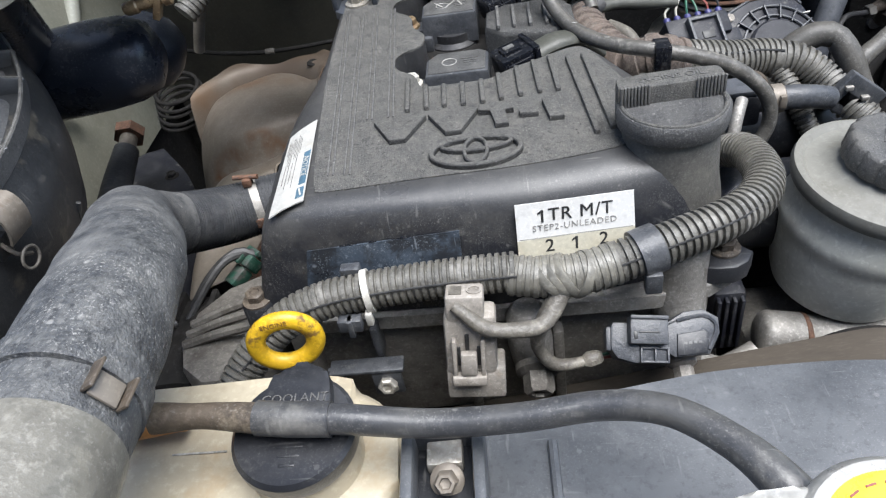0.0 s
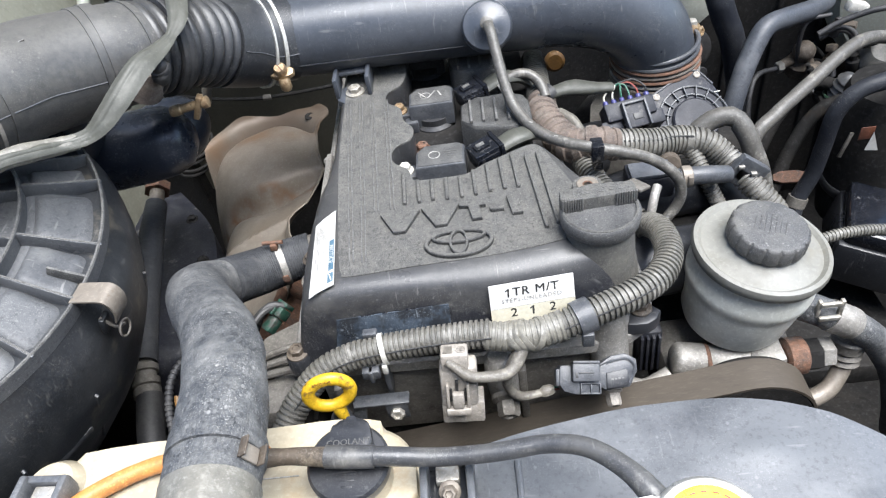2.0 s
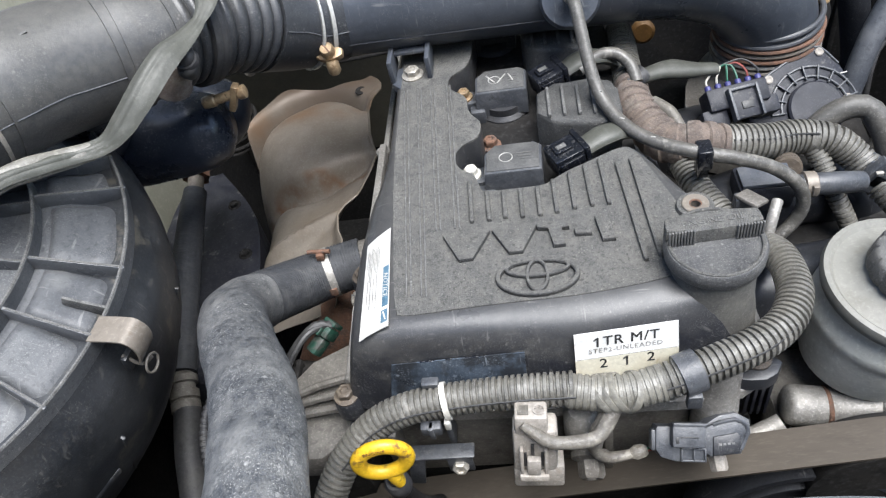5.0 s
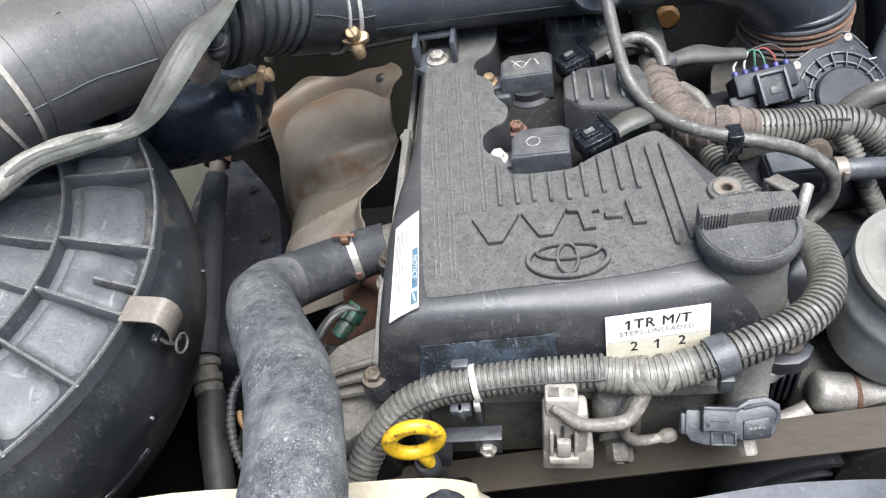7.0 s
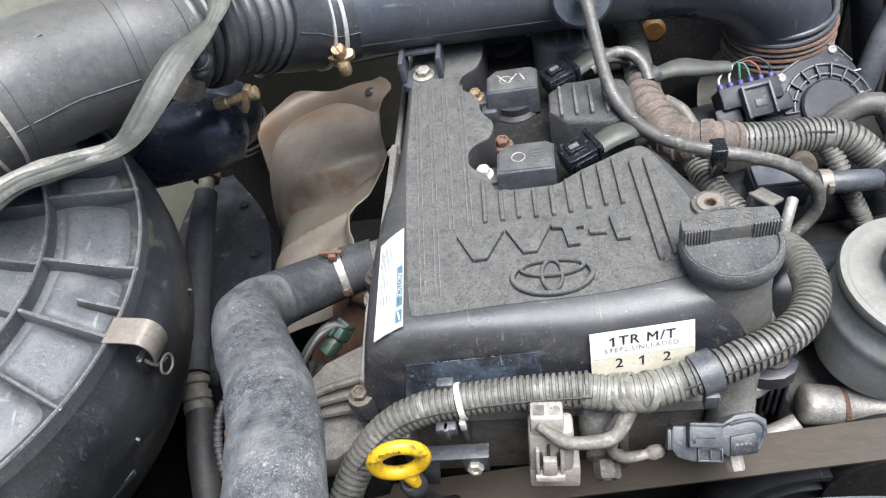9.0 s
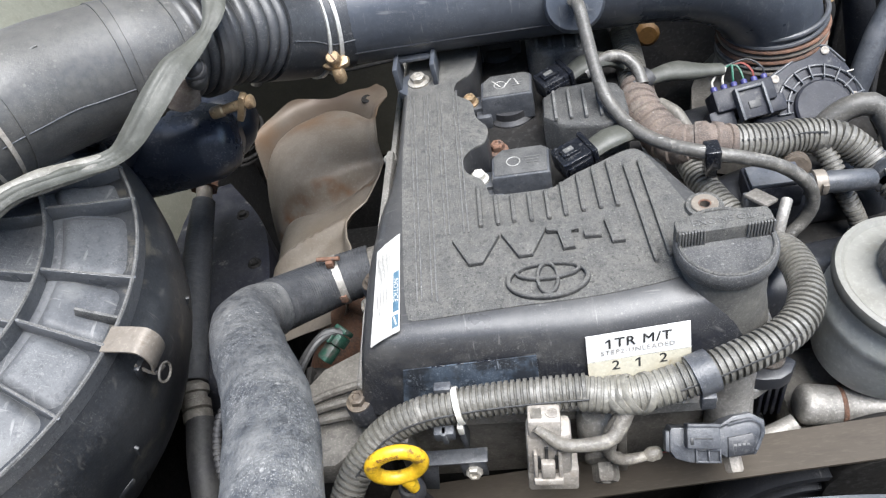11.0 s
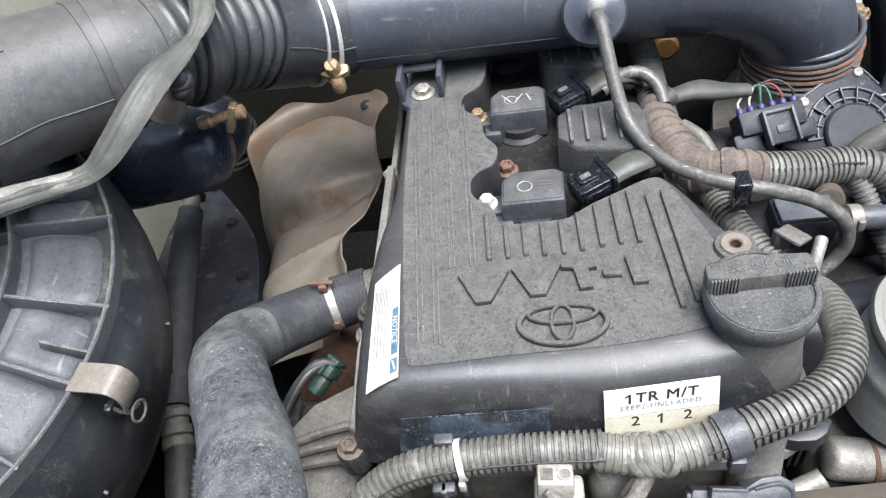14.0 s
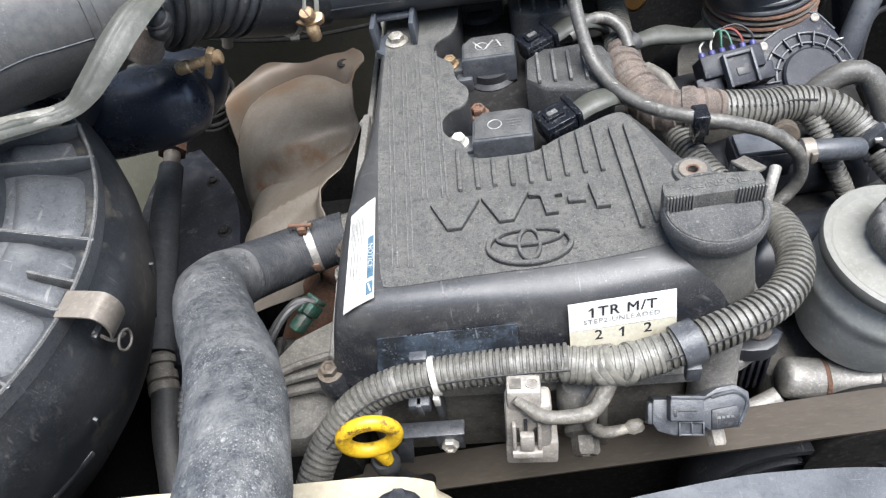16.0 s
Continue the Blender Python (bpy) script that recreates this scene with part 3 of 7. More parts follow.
# ---- the place: ground, body panels of the engine bay ----
tagged(part("ground", box((60, 60, 0.1), (0, 0, -0.05), 0), m_ground), "dusty concrete ground under the car", "ground", "", "structure")
tagged(part("wall_firewall", sheet(lambda u, v: (-0.75 + 1.5 * u, 0.93 + 0.012 * math.sin(u * 9) - 0.006 * v, 0.925 + 0.125 * v), 30, 10, 0.004), m_body),
       "pale green painted steel bulkhead behind the engine", "bulkhead", "", "structure")
# lower walls take the dark colour as shade; the upper ones stay pale
tagged(part("wall_firewall_lower", box((1.5, 0.02, 0.68), (0, 0.915, 0.60), 0.004), m_dark), "lower bulkhead behind the engine, bay shade put into its dark colour", "bulkhead", "", "structure")
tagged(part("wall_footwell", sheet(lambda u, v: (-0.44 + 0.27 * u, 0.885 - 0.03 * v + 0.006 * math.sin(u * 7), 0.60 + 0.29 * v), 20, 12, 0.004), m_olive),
       "dirty footwell panel behind the exhaust, shade painted into its olive colour", "bulkhead", "", "structure")
# added out of view: cuts the light that comes in from the front
tagged(part("wall_sky_block", box((9.0, 0.2, 2.7), (0, -1.9, 1.35), 0.01), m_wall), "unseen wall added before the car to block the low front sky", "wall", "", "structure")
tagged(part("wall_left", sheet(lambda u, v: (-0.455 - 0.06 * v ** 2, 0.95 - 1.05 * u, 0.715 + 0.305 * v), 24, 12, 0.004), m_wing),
       "pale green painted inner wing panel, dusty, its paint darkened as shade", "inner wing", "", "structure")
tagged(part("wall_left_lower", box((0.01, 1.05, 0.43), (-0.47, 0.42, 0.497), 0.002), m_dark), "dirty lower wing panel and chassis side, bay shade put into its colour", "inner wing", "", "structure")
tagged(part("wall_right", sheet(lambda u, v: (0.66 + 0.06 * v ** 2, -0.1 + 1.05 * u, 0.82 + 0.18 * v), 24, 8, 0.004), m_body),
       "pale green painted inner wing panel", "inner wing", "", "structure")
tagged(part("wall_right_lower", box((0.01, 1.05, 0.54), (0.655, 0.42, 0.55), 0.002), m_dark), "dirty lower wing panel and chassis side, bay shade put into its colour", "inner wing", "", "structure")
# unseen bonnet, set here to hold back the sky behind the engine
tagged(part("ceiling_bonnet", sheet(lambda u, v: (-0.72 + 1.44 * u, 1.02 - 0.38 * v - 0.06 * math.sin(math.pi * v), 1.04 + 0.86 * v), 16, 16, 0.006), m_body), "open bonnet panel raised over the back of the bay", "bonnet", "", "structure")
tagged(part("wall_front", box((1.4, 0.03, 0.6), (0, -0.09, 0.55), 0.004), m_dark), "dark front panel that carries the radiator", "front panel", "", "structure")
tagged(part("floor_undertray", box((1.36, 1.05, 0.01), (0, 0.42, 0.42), 0.002), m_dark), "dirty tray and chassis below the engine, shade put into its dark colour", "undertray", "", "structure")

# ---- engine: block, head and valve cover ----
block = thing("engine_block", (0, 0.45, 0.43), "dirty cast aluminium engine block in the middle of the bay", "engine block")
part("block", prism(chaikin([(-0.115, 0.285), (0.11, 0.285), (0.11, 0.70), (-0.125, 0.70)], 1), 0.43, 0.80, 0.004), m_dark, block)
part("head", prism(chaikin([(-0.128, 0.262), (0.118, 0.262), (0.122, 0.34), (0.09, 0.40), (0.085, 0.70), (-0.118, 0.70), (-0.118, 0.40), (-0.13, 0.36)], 1), 0.79, 0.876, 0.003), m_alu_dark, block)
part("head_flange", prism(chaikin([(-0.135, 0.246), (0.02, 0.243), (0.10, 0.243), (0.131, 0.262), (0.128, 0.335), (0.09, 0.40), (0.085, 0.70), (-0.125, 0.70), (-0.121, 0.41), (-0.137, 0.36)], 1), 0.884, 0.893, 0.002), m_alu, block, "pale machined head flange")
part("front_wall", box((0.215, 0.012, 0.08), (-0.012, 0.259, 0.84), 0.003), m_alu_dark, block)
for cx in (-0.105, -0.018, 0.03):
    part("web", box((0.006, 0.02, 0.06), (cx, 0.250, 0.845), 0.002), m_alu_dark, block)
part("boss", tube([(0.0940, 0.2470, 0.850), (0.0940, 0.2500, 0.872), (0.0940, 0.2545, 0.894), (0.0940, 0.2600, 0.915)], [0.0142, 0.0134, 0.0132, 0.0150], 32, 0.003), m_alu, block, "pale round boss under the conduit")
part("boss_ear", prism(chaikin([(0.090, 0.256), (0.106, 0.2480), (0.124, 0.2480), (0.133, 0.263), (0.10, 0.275)], 1), 0.8925, 0.9030, 0.002), m_cover, block, "dark skirt of the cover beside the boss")
part("boss", lathe([(0.011, 0), (0.012, 0.02), (0.0105, 0.04), (0.007, 0.044)], axis((0.016, 0.242, 0.852), (0.014, 0.240, 0.9)), 20), m_alu, block)
part("side_ledge", prism(chaikin([(-0.128, 0.25), (-0.128, 0.33), (-0.185, 0.30), (-0.19, 0.25), (-0.16, 0.225)], 1), 0.845, 0.868, 0.004), m_alu_dark, block, "sloping cast aluminium side of the timing cover")
for k in range(3):
    part("rib", tube([(-0.128, 0.262 + 0.012 * k, 0.880), (-0.16, 0.262 + 0.01 * k, 0.874), (-0.185, 0.26 + 0.008 * k, 0.868)], 0.003, 8), m_alu_dark, block)
part("side_edge", box((0.005, 0.17, 0.014), (-0.1275, 0.575, 0.888), 0.0015), m_alu, block, "bright cut edge of the cylinder head")
part("side_edge", box((0.006, 0.12, 0.012), (-0.1270, 0.440, 0.898), 0.0015), m_alu, block)
for k in range(22):
    part("gasket_tooth", box((0.0018, 0.0022, 0.004), (-0.1303, 0.40 + k * 0.0045, 0.898), 0.0004), m_alu_dark, block)
part("stud", lathe([(0.006, 0), (0.006, 0.012), (0.004, 0.014)], axis((-0.1285, 0.497, 0.886), (-0.1285, 0.497, 1)), 12), m_alu, block)

cover = thing("valve_cover", (0, 0.4, 0.893), "black plastic valve cover with raised lettering, dusty grey on top", "engine cover")
top_line = [(-0.0875, 0.275), (-0.082, 0.272), (-0.03, 0.276), (0.02, 0.277), (0.064, 0.283), (0.079, 0.289), (0.087, 0.303), (0.088, 0.33), (0.081, 0.352), (0.066, 0.398),
            (0.056, 0.398), (0.035, 0.387), (0.020, 0.380), (0.008, 0.371), (0.004, 0.369), (-0.034, 0.369), (-0.036, 0.371), (-0.040, 0.388), (-0.052, 0.394), (-0.055, 0.408), (-0.050, 0.420),
            (-0.037, 0.426), (-0.035, 0.445), (-0.046, 0.455), (-0.046, 0.478), (-0.062, 0.488), (-0.062, 0.506), (-0.046, 0.516), (-0.042, 0.55), (-0.046, 0.66), (-0.101, 0.66), (-0.0998, 0.50), (-0.0985, 0.41), (-0.0950, 0.362)]
low_line = [(-0.131, 0.256), (-0.122, 0.250), (-0.03, 0.248), (0.02, 0.246), (0.075, 0.2535), (0.110, 0.260), (0.125, 0.275), (0.122, 0.33), (0.10, 0.36), (0.072, 0.402)] + top_line[10:30] + [(-0.108, 0.66), (-0.108, 0.50), (-0.108, 0.41), (-0.129, 0.358)]
both = chaikin([(*a, *b) for a, b in zip(top_line, low_line)], 2)
levels = [(0.0, 0.9565), (0.12, 0.9562), (0.30, 0.9548), (0.45, 0.9525), (0.58, 0.9490), (0.68, 0.9420), (0.76, 0.9320), (0.86, 0.9165), (0.94, 0.9040), (1.0, 0.8935)]
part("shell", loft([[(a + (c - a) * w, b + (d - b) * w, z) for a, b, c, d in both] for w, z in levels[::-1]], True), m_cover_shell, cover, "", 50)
inner = [(a - (a + 0.01) * 0.006, b, 0.957) for a, b, c, d in both]
part("dusty_top", prism([(a, b) for a, b, z in inner], 0.9555, 0.9571, 0.0004), m_dusty, cover, "dust-covered flat top")
part("well_floor", prism(chaikin([(-0.062, 0.365), (0.055, 0.385), (0.076, 0.402), (0.07, 0.47), (0.07, 0.66), (-0.062, 0.66)], 1), 0.893, 0.926, 0.003), m_dark, cover)
part("centre_block", prism(chaikin([(0.004, 0.438), (0.058, 0.430), (0.066, 0.436), (0.064, 0.476), (0.058, 0.482), (0.006, 0.486)], 1), 0.915, 0.9545, 0.004), m_block, cover, "raised ribbed block between the coils")
part("centre_block", prism(chaikin([(-0.003, 0.534), (0.046, 0.528), (0.052, 0.534), (0.05, 0.58), (-0.003, 0.586)], 2), 0.915, 0.953, 0.004), m_block, cover)
for k in range(4):
    part("rib", box((0.0024, 0.034, 0.004), (0.0140 + 0.0107 * k, 0.4590 - 0.0008 * k, 0.9553), 0.0008), m_ridge, cover)
    part("rib", box((0.0024, 0.034, 0.004), (0.0060 + 0.0107 * k, 0.556 - 0.0012 * k, 0.9538), 0.0008), m_ridge, cover)
# ribs across the slope before the coil wells, the last two running far to the front
for x0, y0, x1, y1 in ((-0.0412, 0.341, -0.0432, 0.379), (-0.0302, 0.341, -0.0318, 0.368), (-0.0200, 0.342, -0.0210, 0.3665), (-0.0092, 0.341, -0.0101, 0.3665), (0.0018, 0.341, 0.0010, 0.3670), (0.0122, 0.342, 0.0112, 0.3720),
                       (0.0232, 0.344, 0.0222, 0.378), (0.0340, 0.345, 0.0325, 0.383), (0.0442, 0.345, 0.0425, 0.387), (0.0590, 0.297, 0.0530, 0.382), (0.0672, 0.300, 0.0622, 0.384)):
    long = math.dist((x0, y0), (x1, y1))
    m = axis((x0, y0, 0.957), (x1, y1, 0.957))
    part("rib", box((0.0028, 0.0056, long), (0, 0, long / 2), 0.0008, m), m_dusty, cover)
# pairs of fine ridges running back along the left of the top
for front, back in (((-0.0785, 0.286), (-0.0950, 0.494)), ((-0.0695, 0.285), (-0.0842, 0.494)), ((-0.0630, 0.338), (-0.0738, 0.494)), ((-0.0508, 0.338), (-0.0612, 0.494))):
    for off in (-0.0014, 0.0014):
        a, b = (front[0] + off, front[1]), (back[0] + off, back[1])
        long = math.dist(a, b)
        part("ridge", box((0.0011, 0.0026, long), (0, 0, long / 2), 0.0003, axis((*a, 0.9567), (*b, 0.9567))), m_ridge, cover)


def letter(*outlines):
    """A moulded letter: black flanks with a dusty face on top."""
    flank, face = Shape(), Shape()
    for k, o in enumerate(outlines):
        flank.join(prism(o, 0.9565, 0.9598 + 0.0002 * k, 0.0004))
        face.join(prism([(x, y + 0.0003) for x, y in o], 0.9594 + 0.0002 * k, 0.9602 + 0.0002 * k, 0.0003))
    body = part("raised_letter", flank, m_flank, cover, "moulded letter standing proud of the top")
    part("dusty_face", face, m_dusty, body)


letter([(-0.0595, 0.3300), (-0.0530, 0.3310), (-0.0452, 0.3195), (-0.0365, 0.3312), (-0.0300, 0.3310), (-0.0405, 0.3095), (-0.0490, 0.3090)])
letter([(-0.0290, 0.3312), (-0.0225, 0.3322), (-0.0152, 0.3205), (-0.0066, 0.3335), (-0.0005, 0.3335), (-0.0105, 0.3118), (-0.0188, 0.3115)])
letter([(-0.0015, 0.3338), (0.0180, 0.3322), (0.0182, 0.3275), (0.0132, 0.3278), (0.0150, 0.3140), (0.0078, 0.3138), (0.0058, 0.3284), (-0.0010, 0.3288)])
letter([(0.0208, 0.3258), (0.0308, 0.3252), (0.0312, 0.3210), (0.0214, 0.3214)])
letter([(0.0338, 0.3340), (0.0372, 0.3338), (0.0374, 0.3302), (0.0420, 0.3300), (0.0442, 0.3150), (0.0366, 0.3150)])


def band(at, a, b, w, low, high, seg=56):
    """An upright oval band with a flat top."""
    rows = []
    for i in range(seg):
        c, s = math.cos(2 * math.pi * i / seg), math.sin(2 * math.pi * i / seg)
        rows.append([(at[0] + (a - d) * c, at[1] + (b - d) * s, z) for d, z in ((0, low), (0, high - 0.0004), (0.0004, high), (w - 0.0004, high), (w, high - 0.0004), (w, low))])
    sh = Shape()
    sh.v = [p for r in rows for p in r]
    for i in range(seg):
        for k in range(5):
            i2 = (i + 1) % seg
            sh.f.append((i * 6 + k, i2 * 6 + k, i2 * 6 + k + 1, i * 6 + k + 1))
    return sh


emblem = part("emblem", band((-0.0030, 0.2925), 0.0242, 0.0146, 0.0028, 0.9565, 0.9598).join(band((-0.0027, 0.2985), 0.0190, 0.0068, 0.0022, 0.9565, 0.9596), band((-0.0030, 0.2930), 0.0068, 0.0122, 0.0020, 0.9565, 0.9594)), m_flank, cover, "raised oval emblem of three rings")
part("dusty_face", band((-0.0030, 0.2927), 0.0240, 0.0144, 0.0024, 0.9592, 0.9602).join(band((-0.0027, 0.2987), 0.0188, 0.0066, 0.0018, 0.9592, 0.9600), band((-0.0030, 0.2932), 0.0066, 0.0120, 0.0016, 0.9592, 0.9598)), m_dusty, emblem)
neck_at = Vector((0.0935, 0.2915, 0.902))
part("filler_neck", lathe([(0.029, 0), (0.027, 0.02), (0.0245, 0.035), (0.0230, 0.062), (0.022, 0.064)], Matrix.Translation(neck_at), 36), m_neck, cover, "dusty round oil filler neck")
part("threaded_boss", lathe([(0.0135, 0), (0.0118, 0.012), (0.0114, 0.027), (0.0106, 0.0295), (0.0078, 0.0297), (0.0078, 0.012), (0.0001, 0.012)], axis((0.093, 0.336, 0.93), (0.093, 0.336, 1)), 28), m_dusty, cover)
insert = part("brass_insert", lathe([(0.0079, -0.01), (0.0079, 0.0004), (0.0074, 0.0008), (0.0040, 0.0006), (0.0034, 0.0), (0.0034, -0.008), (0.0001, -0.008)], Matrix.Translation((0.093, 0.336, 0.9600)), 28), m_clip, cover, "pale tan threaded insert")
part("rust_stain", ring(Matrix.Translation((0.093, 0.336, 0.9597)), 0.0037, 0.0009, 0.8, 20, 6), m_rust, insert)
for x, y in ((-0.128, 0.2555), (-0.128, 0.352), (0.117, 0.262)):
    part("foot", lathe([(0.0095, 0), (0.009, 0.014), (0.0075, 0.016)], Matrix.Translation((x, y, 0.888)), 18), m_cover, cover)
    bolt((x, y, 0.903), (0, 0, 1), 0.0055, 0.007, m_valve, parent=cover)

cap = thing("oil_filler_cap", (0.0938, 0.2925, 0.964), "black plastic oil filler cap with a ribbed grip, dusty", "oil cap")
cm = Matrix.Translation((0.0938, 0.2925, 0.9630)) @ Matrix.Rotation(radians(3), 4, "Z")
part("disc", lathe([(0.023, 0), (0.0264, 0.0015), (0.0270, 0.004), (0.0270, 0.0095), (0.0258, 0.0112), (0.0242, 0.0114), (0.023, 0.0106), (0.0001, 0.0106)], cm, 56), m_cap, cap)
part("rim", ring(cm @ Matrix.Translation((0, 0, 0.0112)), 0.0243, 0.0011, 1.0, 56, 8), m_dusty, cap)
grip = prism(chaikin([(-0.0255, 0.0010), (-0.0255, 0.0120), (-0.022, 0.0140), (0.022, 0.0140), (0.0255, 0.0120), (0.0255, 0.0010)], 1), 0.009, 0.0200, 0.0015, cm)
part("grip", grip, m_dusty, cap, "upright moulded finger grip")
for k in range(9):
    for s in (-1, 1):
        part("grip_rib", box((0.0011, 0.0016, 0.012), (s * (0.0115 + 0.0016 * k), 0.0006, 0.0152), 0.0003, cm), m_ridge, cap)
part("lettering", lettering("ENGINE OIL", 0.0062, 0.0002, cm @ Matrix.Translation((0, 0.0075, 0.0202))), m_ridge, cap, "raised words ENGINE OIL")

# ---- stickers on the cover ----
def sticker(name, corners, mat, label, n=10):
    """A thin sheet laid between four corners: top left, top right, bottom right, bottom left."""
    a, b, c, d = [Vector(p) for p in corners]
    return single(name, sheet(lambda u, v: (a.lerp(b, u)).lerp(d.lerp(c, u), v), n, 6, 0.0004), mat, label, "sticker")


LAB = [Vector(p) for p in ((0.0138, 0.2560, 0.9492), (0.0708, 0.2630, 0.9460), (0.0715, 0.2545, 0.9110), (0.0135, 0.2475, 0.9135))]
lab = thing("engine_sticker", tuple(LAB[3]), "white sticker with black print on the front of the valve cover", "sticker")
part("paper", sheet(lambda u, v: LAB[0].lerp(LAB[1], u).lerp(LAB[3].lerp(LAB[2], u), v), 8, 8, 0.0005), m_paper, lab)
part("clear_tape", sheet(lambda u, v: LAB[0].lerp(LAB[1], u).lerp(LAB[3].lerp(LAB[2], u), 0.53 + 0.47 * v) + Vector((0, -0.0004, 0.0002)), 8, 4, 0.0002), m_clear, lab, "yellowed clear tape over the lower half")
lx = (LAB[1] - LAB[0]).normalized()
ly = (LAB[0] - LAB[3]).normalized()
lz = lx.cross(ly).normalized()
LM = Matrix((lx, lz.cross(lx), lz)).transposed().to_4x4()


def on_label(u, v):
    m = LM.copy()
    m.translation = LAB[0].lerp(LAB[1], u).lerp(LAB[3].lerp(LAB[2], u), v) + lz * 0.0007
    return m


one = [(-0.0008, 0), (0.0005, 0), (0.0005, 0.0072), (-0.0006, 0.0072), (-0.0026, 0.0057), (-0.0026, 0.0046), (-0.0008, 0.0056)]


def digit_one(m, k=1.0):
    """The figure one: an upright with a flag at its top, centred on the origin."""
    return prism([(x * k, (y - 0.0036) * k) for x, y in one], 0, 0.0001, 0, m)


part("print", digit_one(on_label(0.225, 0.20), 0.92).join(lettering("TR M/T", 0.0094, 0.0001, on_label(0.545, 0.20), 1.12, 0.97, 0.00009)), m_ink, lab, "black words 1TR M/T")
part("print", lettering("STEP2-UNLEADED", 0.0046, 0.0001, on_label(0.49, 0.375), 1.15, 1.0), m_ink_grey, lab, "faded words STEP2-UNLEADED")
part("print", box((0.056, 0.0003, 0.0001), (0, 0, 0), 0, on_label(0.5, 0.515)), m_ink_grey, lab)
part("print", lettering("2", 0.0096, 0.0001, on_label(0.27, 0.65), 1.0, 1.0, 0.0001), m_ink, lab)
part("print", digit_one(on_label(0.50, 0.65), 0.95), m_ink, lab)
part("print", lettering("2", 0.0096, 0.0001, on_label(0.73, 0.65), 1.0, 1.0, 0.0001), m_ink, lab)

SIDE = [Vector(p) for p in ((-0.1165, 0.348, 0.9432), (-0.0985, 0.354, 0.9500), (-0.0955, 0.279, 0.9510), (-0.1120, 0.2655, 0.9462))]
side = thing("notice_sticker", tuple(SIDE[3]), "white notice sticker with a blue corner on the cover's sloping side", "sticker")


def on_side(u, v, lift=0.0):
    # u runs up the slope, v towards the front
    w = 0.44 - 0.40 * u
    y = (0.333 + 0.011 * u) + (0.259 + 0.007 * u - 0.333 - 0.011 * u) * v
    xt = -0.0870 - 0.0055 * (y - 0.265) / 0.08
    k = next(i for i in range(len(levels) - 1) if levels[i + 1][0] >= w)
    (w0, z0), (w1, z1) = levels[k], levels[k + 1]
    z = z0 + (z1 - z0) * (w - w0) / (w1 - w0)
    return Vector((xt + (-0.1310 - xt) * w, y, z)) + Vector((-0.25, 0, 0.97)) * (0.0012 + lift)


part("paper", sheet(lambda u, v: on_side(u, v), 8, 12, 0.0006), m_white, side)
part("print", sheet(lambda u, v: on_side(0.76 + 0.21 * u, 0.40 + 0.40 * v, 0.0004), 4, 10, 0.0003), m_blue_print, side, "blue printed field")
part("print", sheet(lambda u, v: on_side(0.74 + 0.22 * u, 0.835 + 0.115 * v, 0.0004), 4, 4, 0.0003), m_blue_print, side, "blue pictogram")
part("print", sheet(lambda u, v: on_side(0.79 + 0.05 * u + 0.08 * v, 0.85 + 0.08 * v, 0.0008), 2, 2, 0.0002), m_white, side)
nx = (on_side(0.865, 0.72) - on_side(0.865, 0.46)).normalized()
nz = nx.cross(on_side(0.95, 0.6) - on_side(0.78, 0.6)).normalized()
NM = Matrix((nx, nz.cross(nx), nz)).transposed().to_4x4()
NM.translation = on_side(0.865, 0.595, 0.0010)
part("print", lettering("NOTICE", 0.0040, 0.0001, NM, 1.08, 1.2), m_white, side, "white word NOTICE")
for k in range(9):
    for n in range(1 + k % 2):
        start = 0.10 + 0.30 * n + 0.03 * (k % 3)
        part("print", sheet(lambda u, v: on_side(0.10 + 0.058 * k + 0.011 * u, start + (0.20 + 0.05 * (k % 4)) * v, 0.0007), 1, 4, 0.0002), m_ink_mid, side)
STRIP = [Vector(p) for p in ((-0.092, 0.2565, 0.9345), (-0.014, 0.2560, 0.9385), (-0.0145, 0.2505, 0.9165), (-0.098, 0.2520, 0.9065))]
single("blue_strip", sheet(lambda u, v: STRIP[0].lerp(STRIP[1], u).lerp(STRIP[3].lerp(STRIP[2], u), v) + Vector((0, -0.0012, 0.0)), 16, 4, 0.0008), m_blue_strip,
       "worn dark blue adhesive strip on the cover's front face", "adhesive strip")

ws = bpy.data.objects["blue_strip"]
rnd = random.Random(5)
for k in range(16):
    u = 0.24 + 0.034 * k + rnd.uniform(-0.008, 0.008)
    s = rnd.uniform(0.0018, 0.0040)
    at = STRIP[0].lerp(STRIP[1], u) + Vector((0, -0.0016, -0.0012))
    part("worn_bit", box((s, 0.0008, s * rnd.uniform(0.6, 1.1)), at, 0.0002), m_gloss, ws, "black scuffed patch")

# ---- ignition coils with their plugs and sleeves ----
m_top = material("dusty_coil_top", (0.05, 0.05, 0.049), (0.085, 0.084, 0.08), 0.5, 60, 0.6, bump=0.5, grain=900, spots=0.35, spot_scale=500)


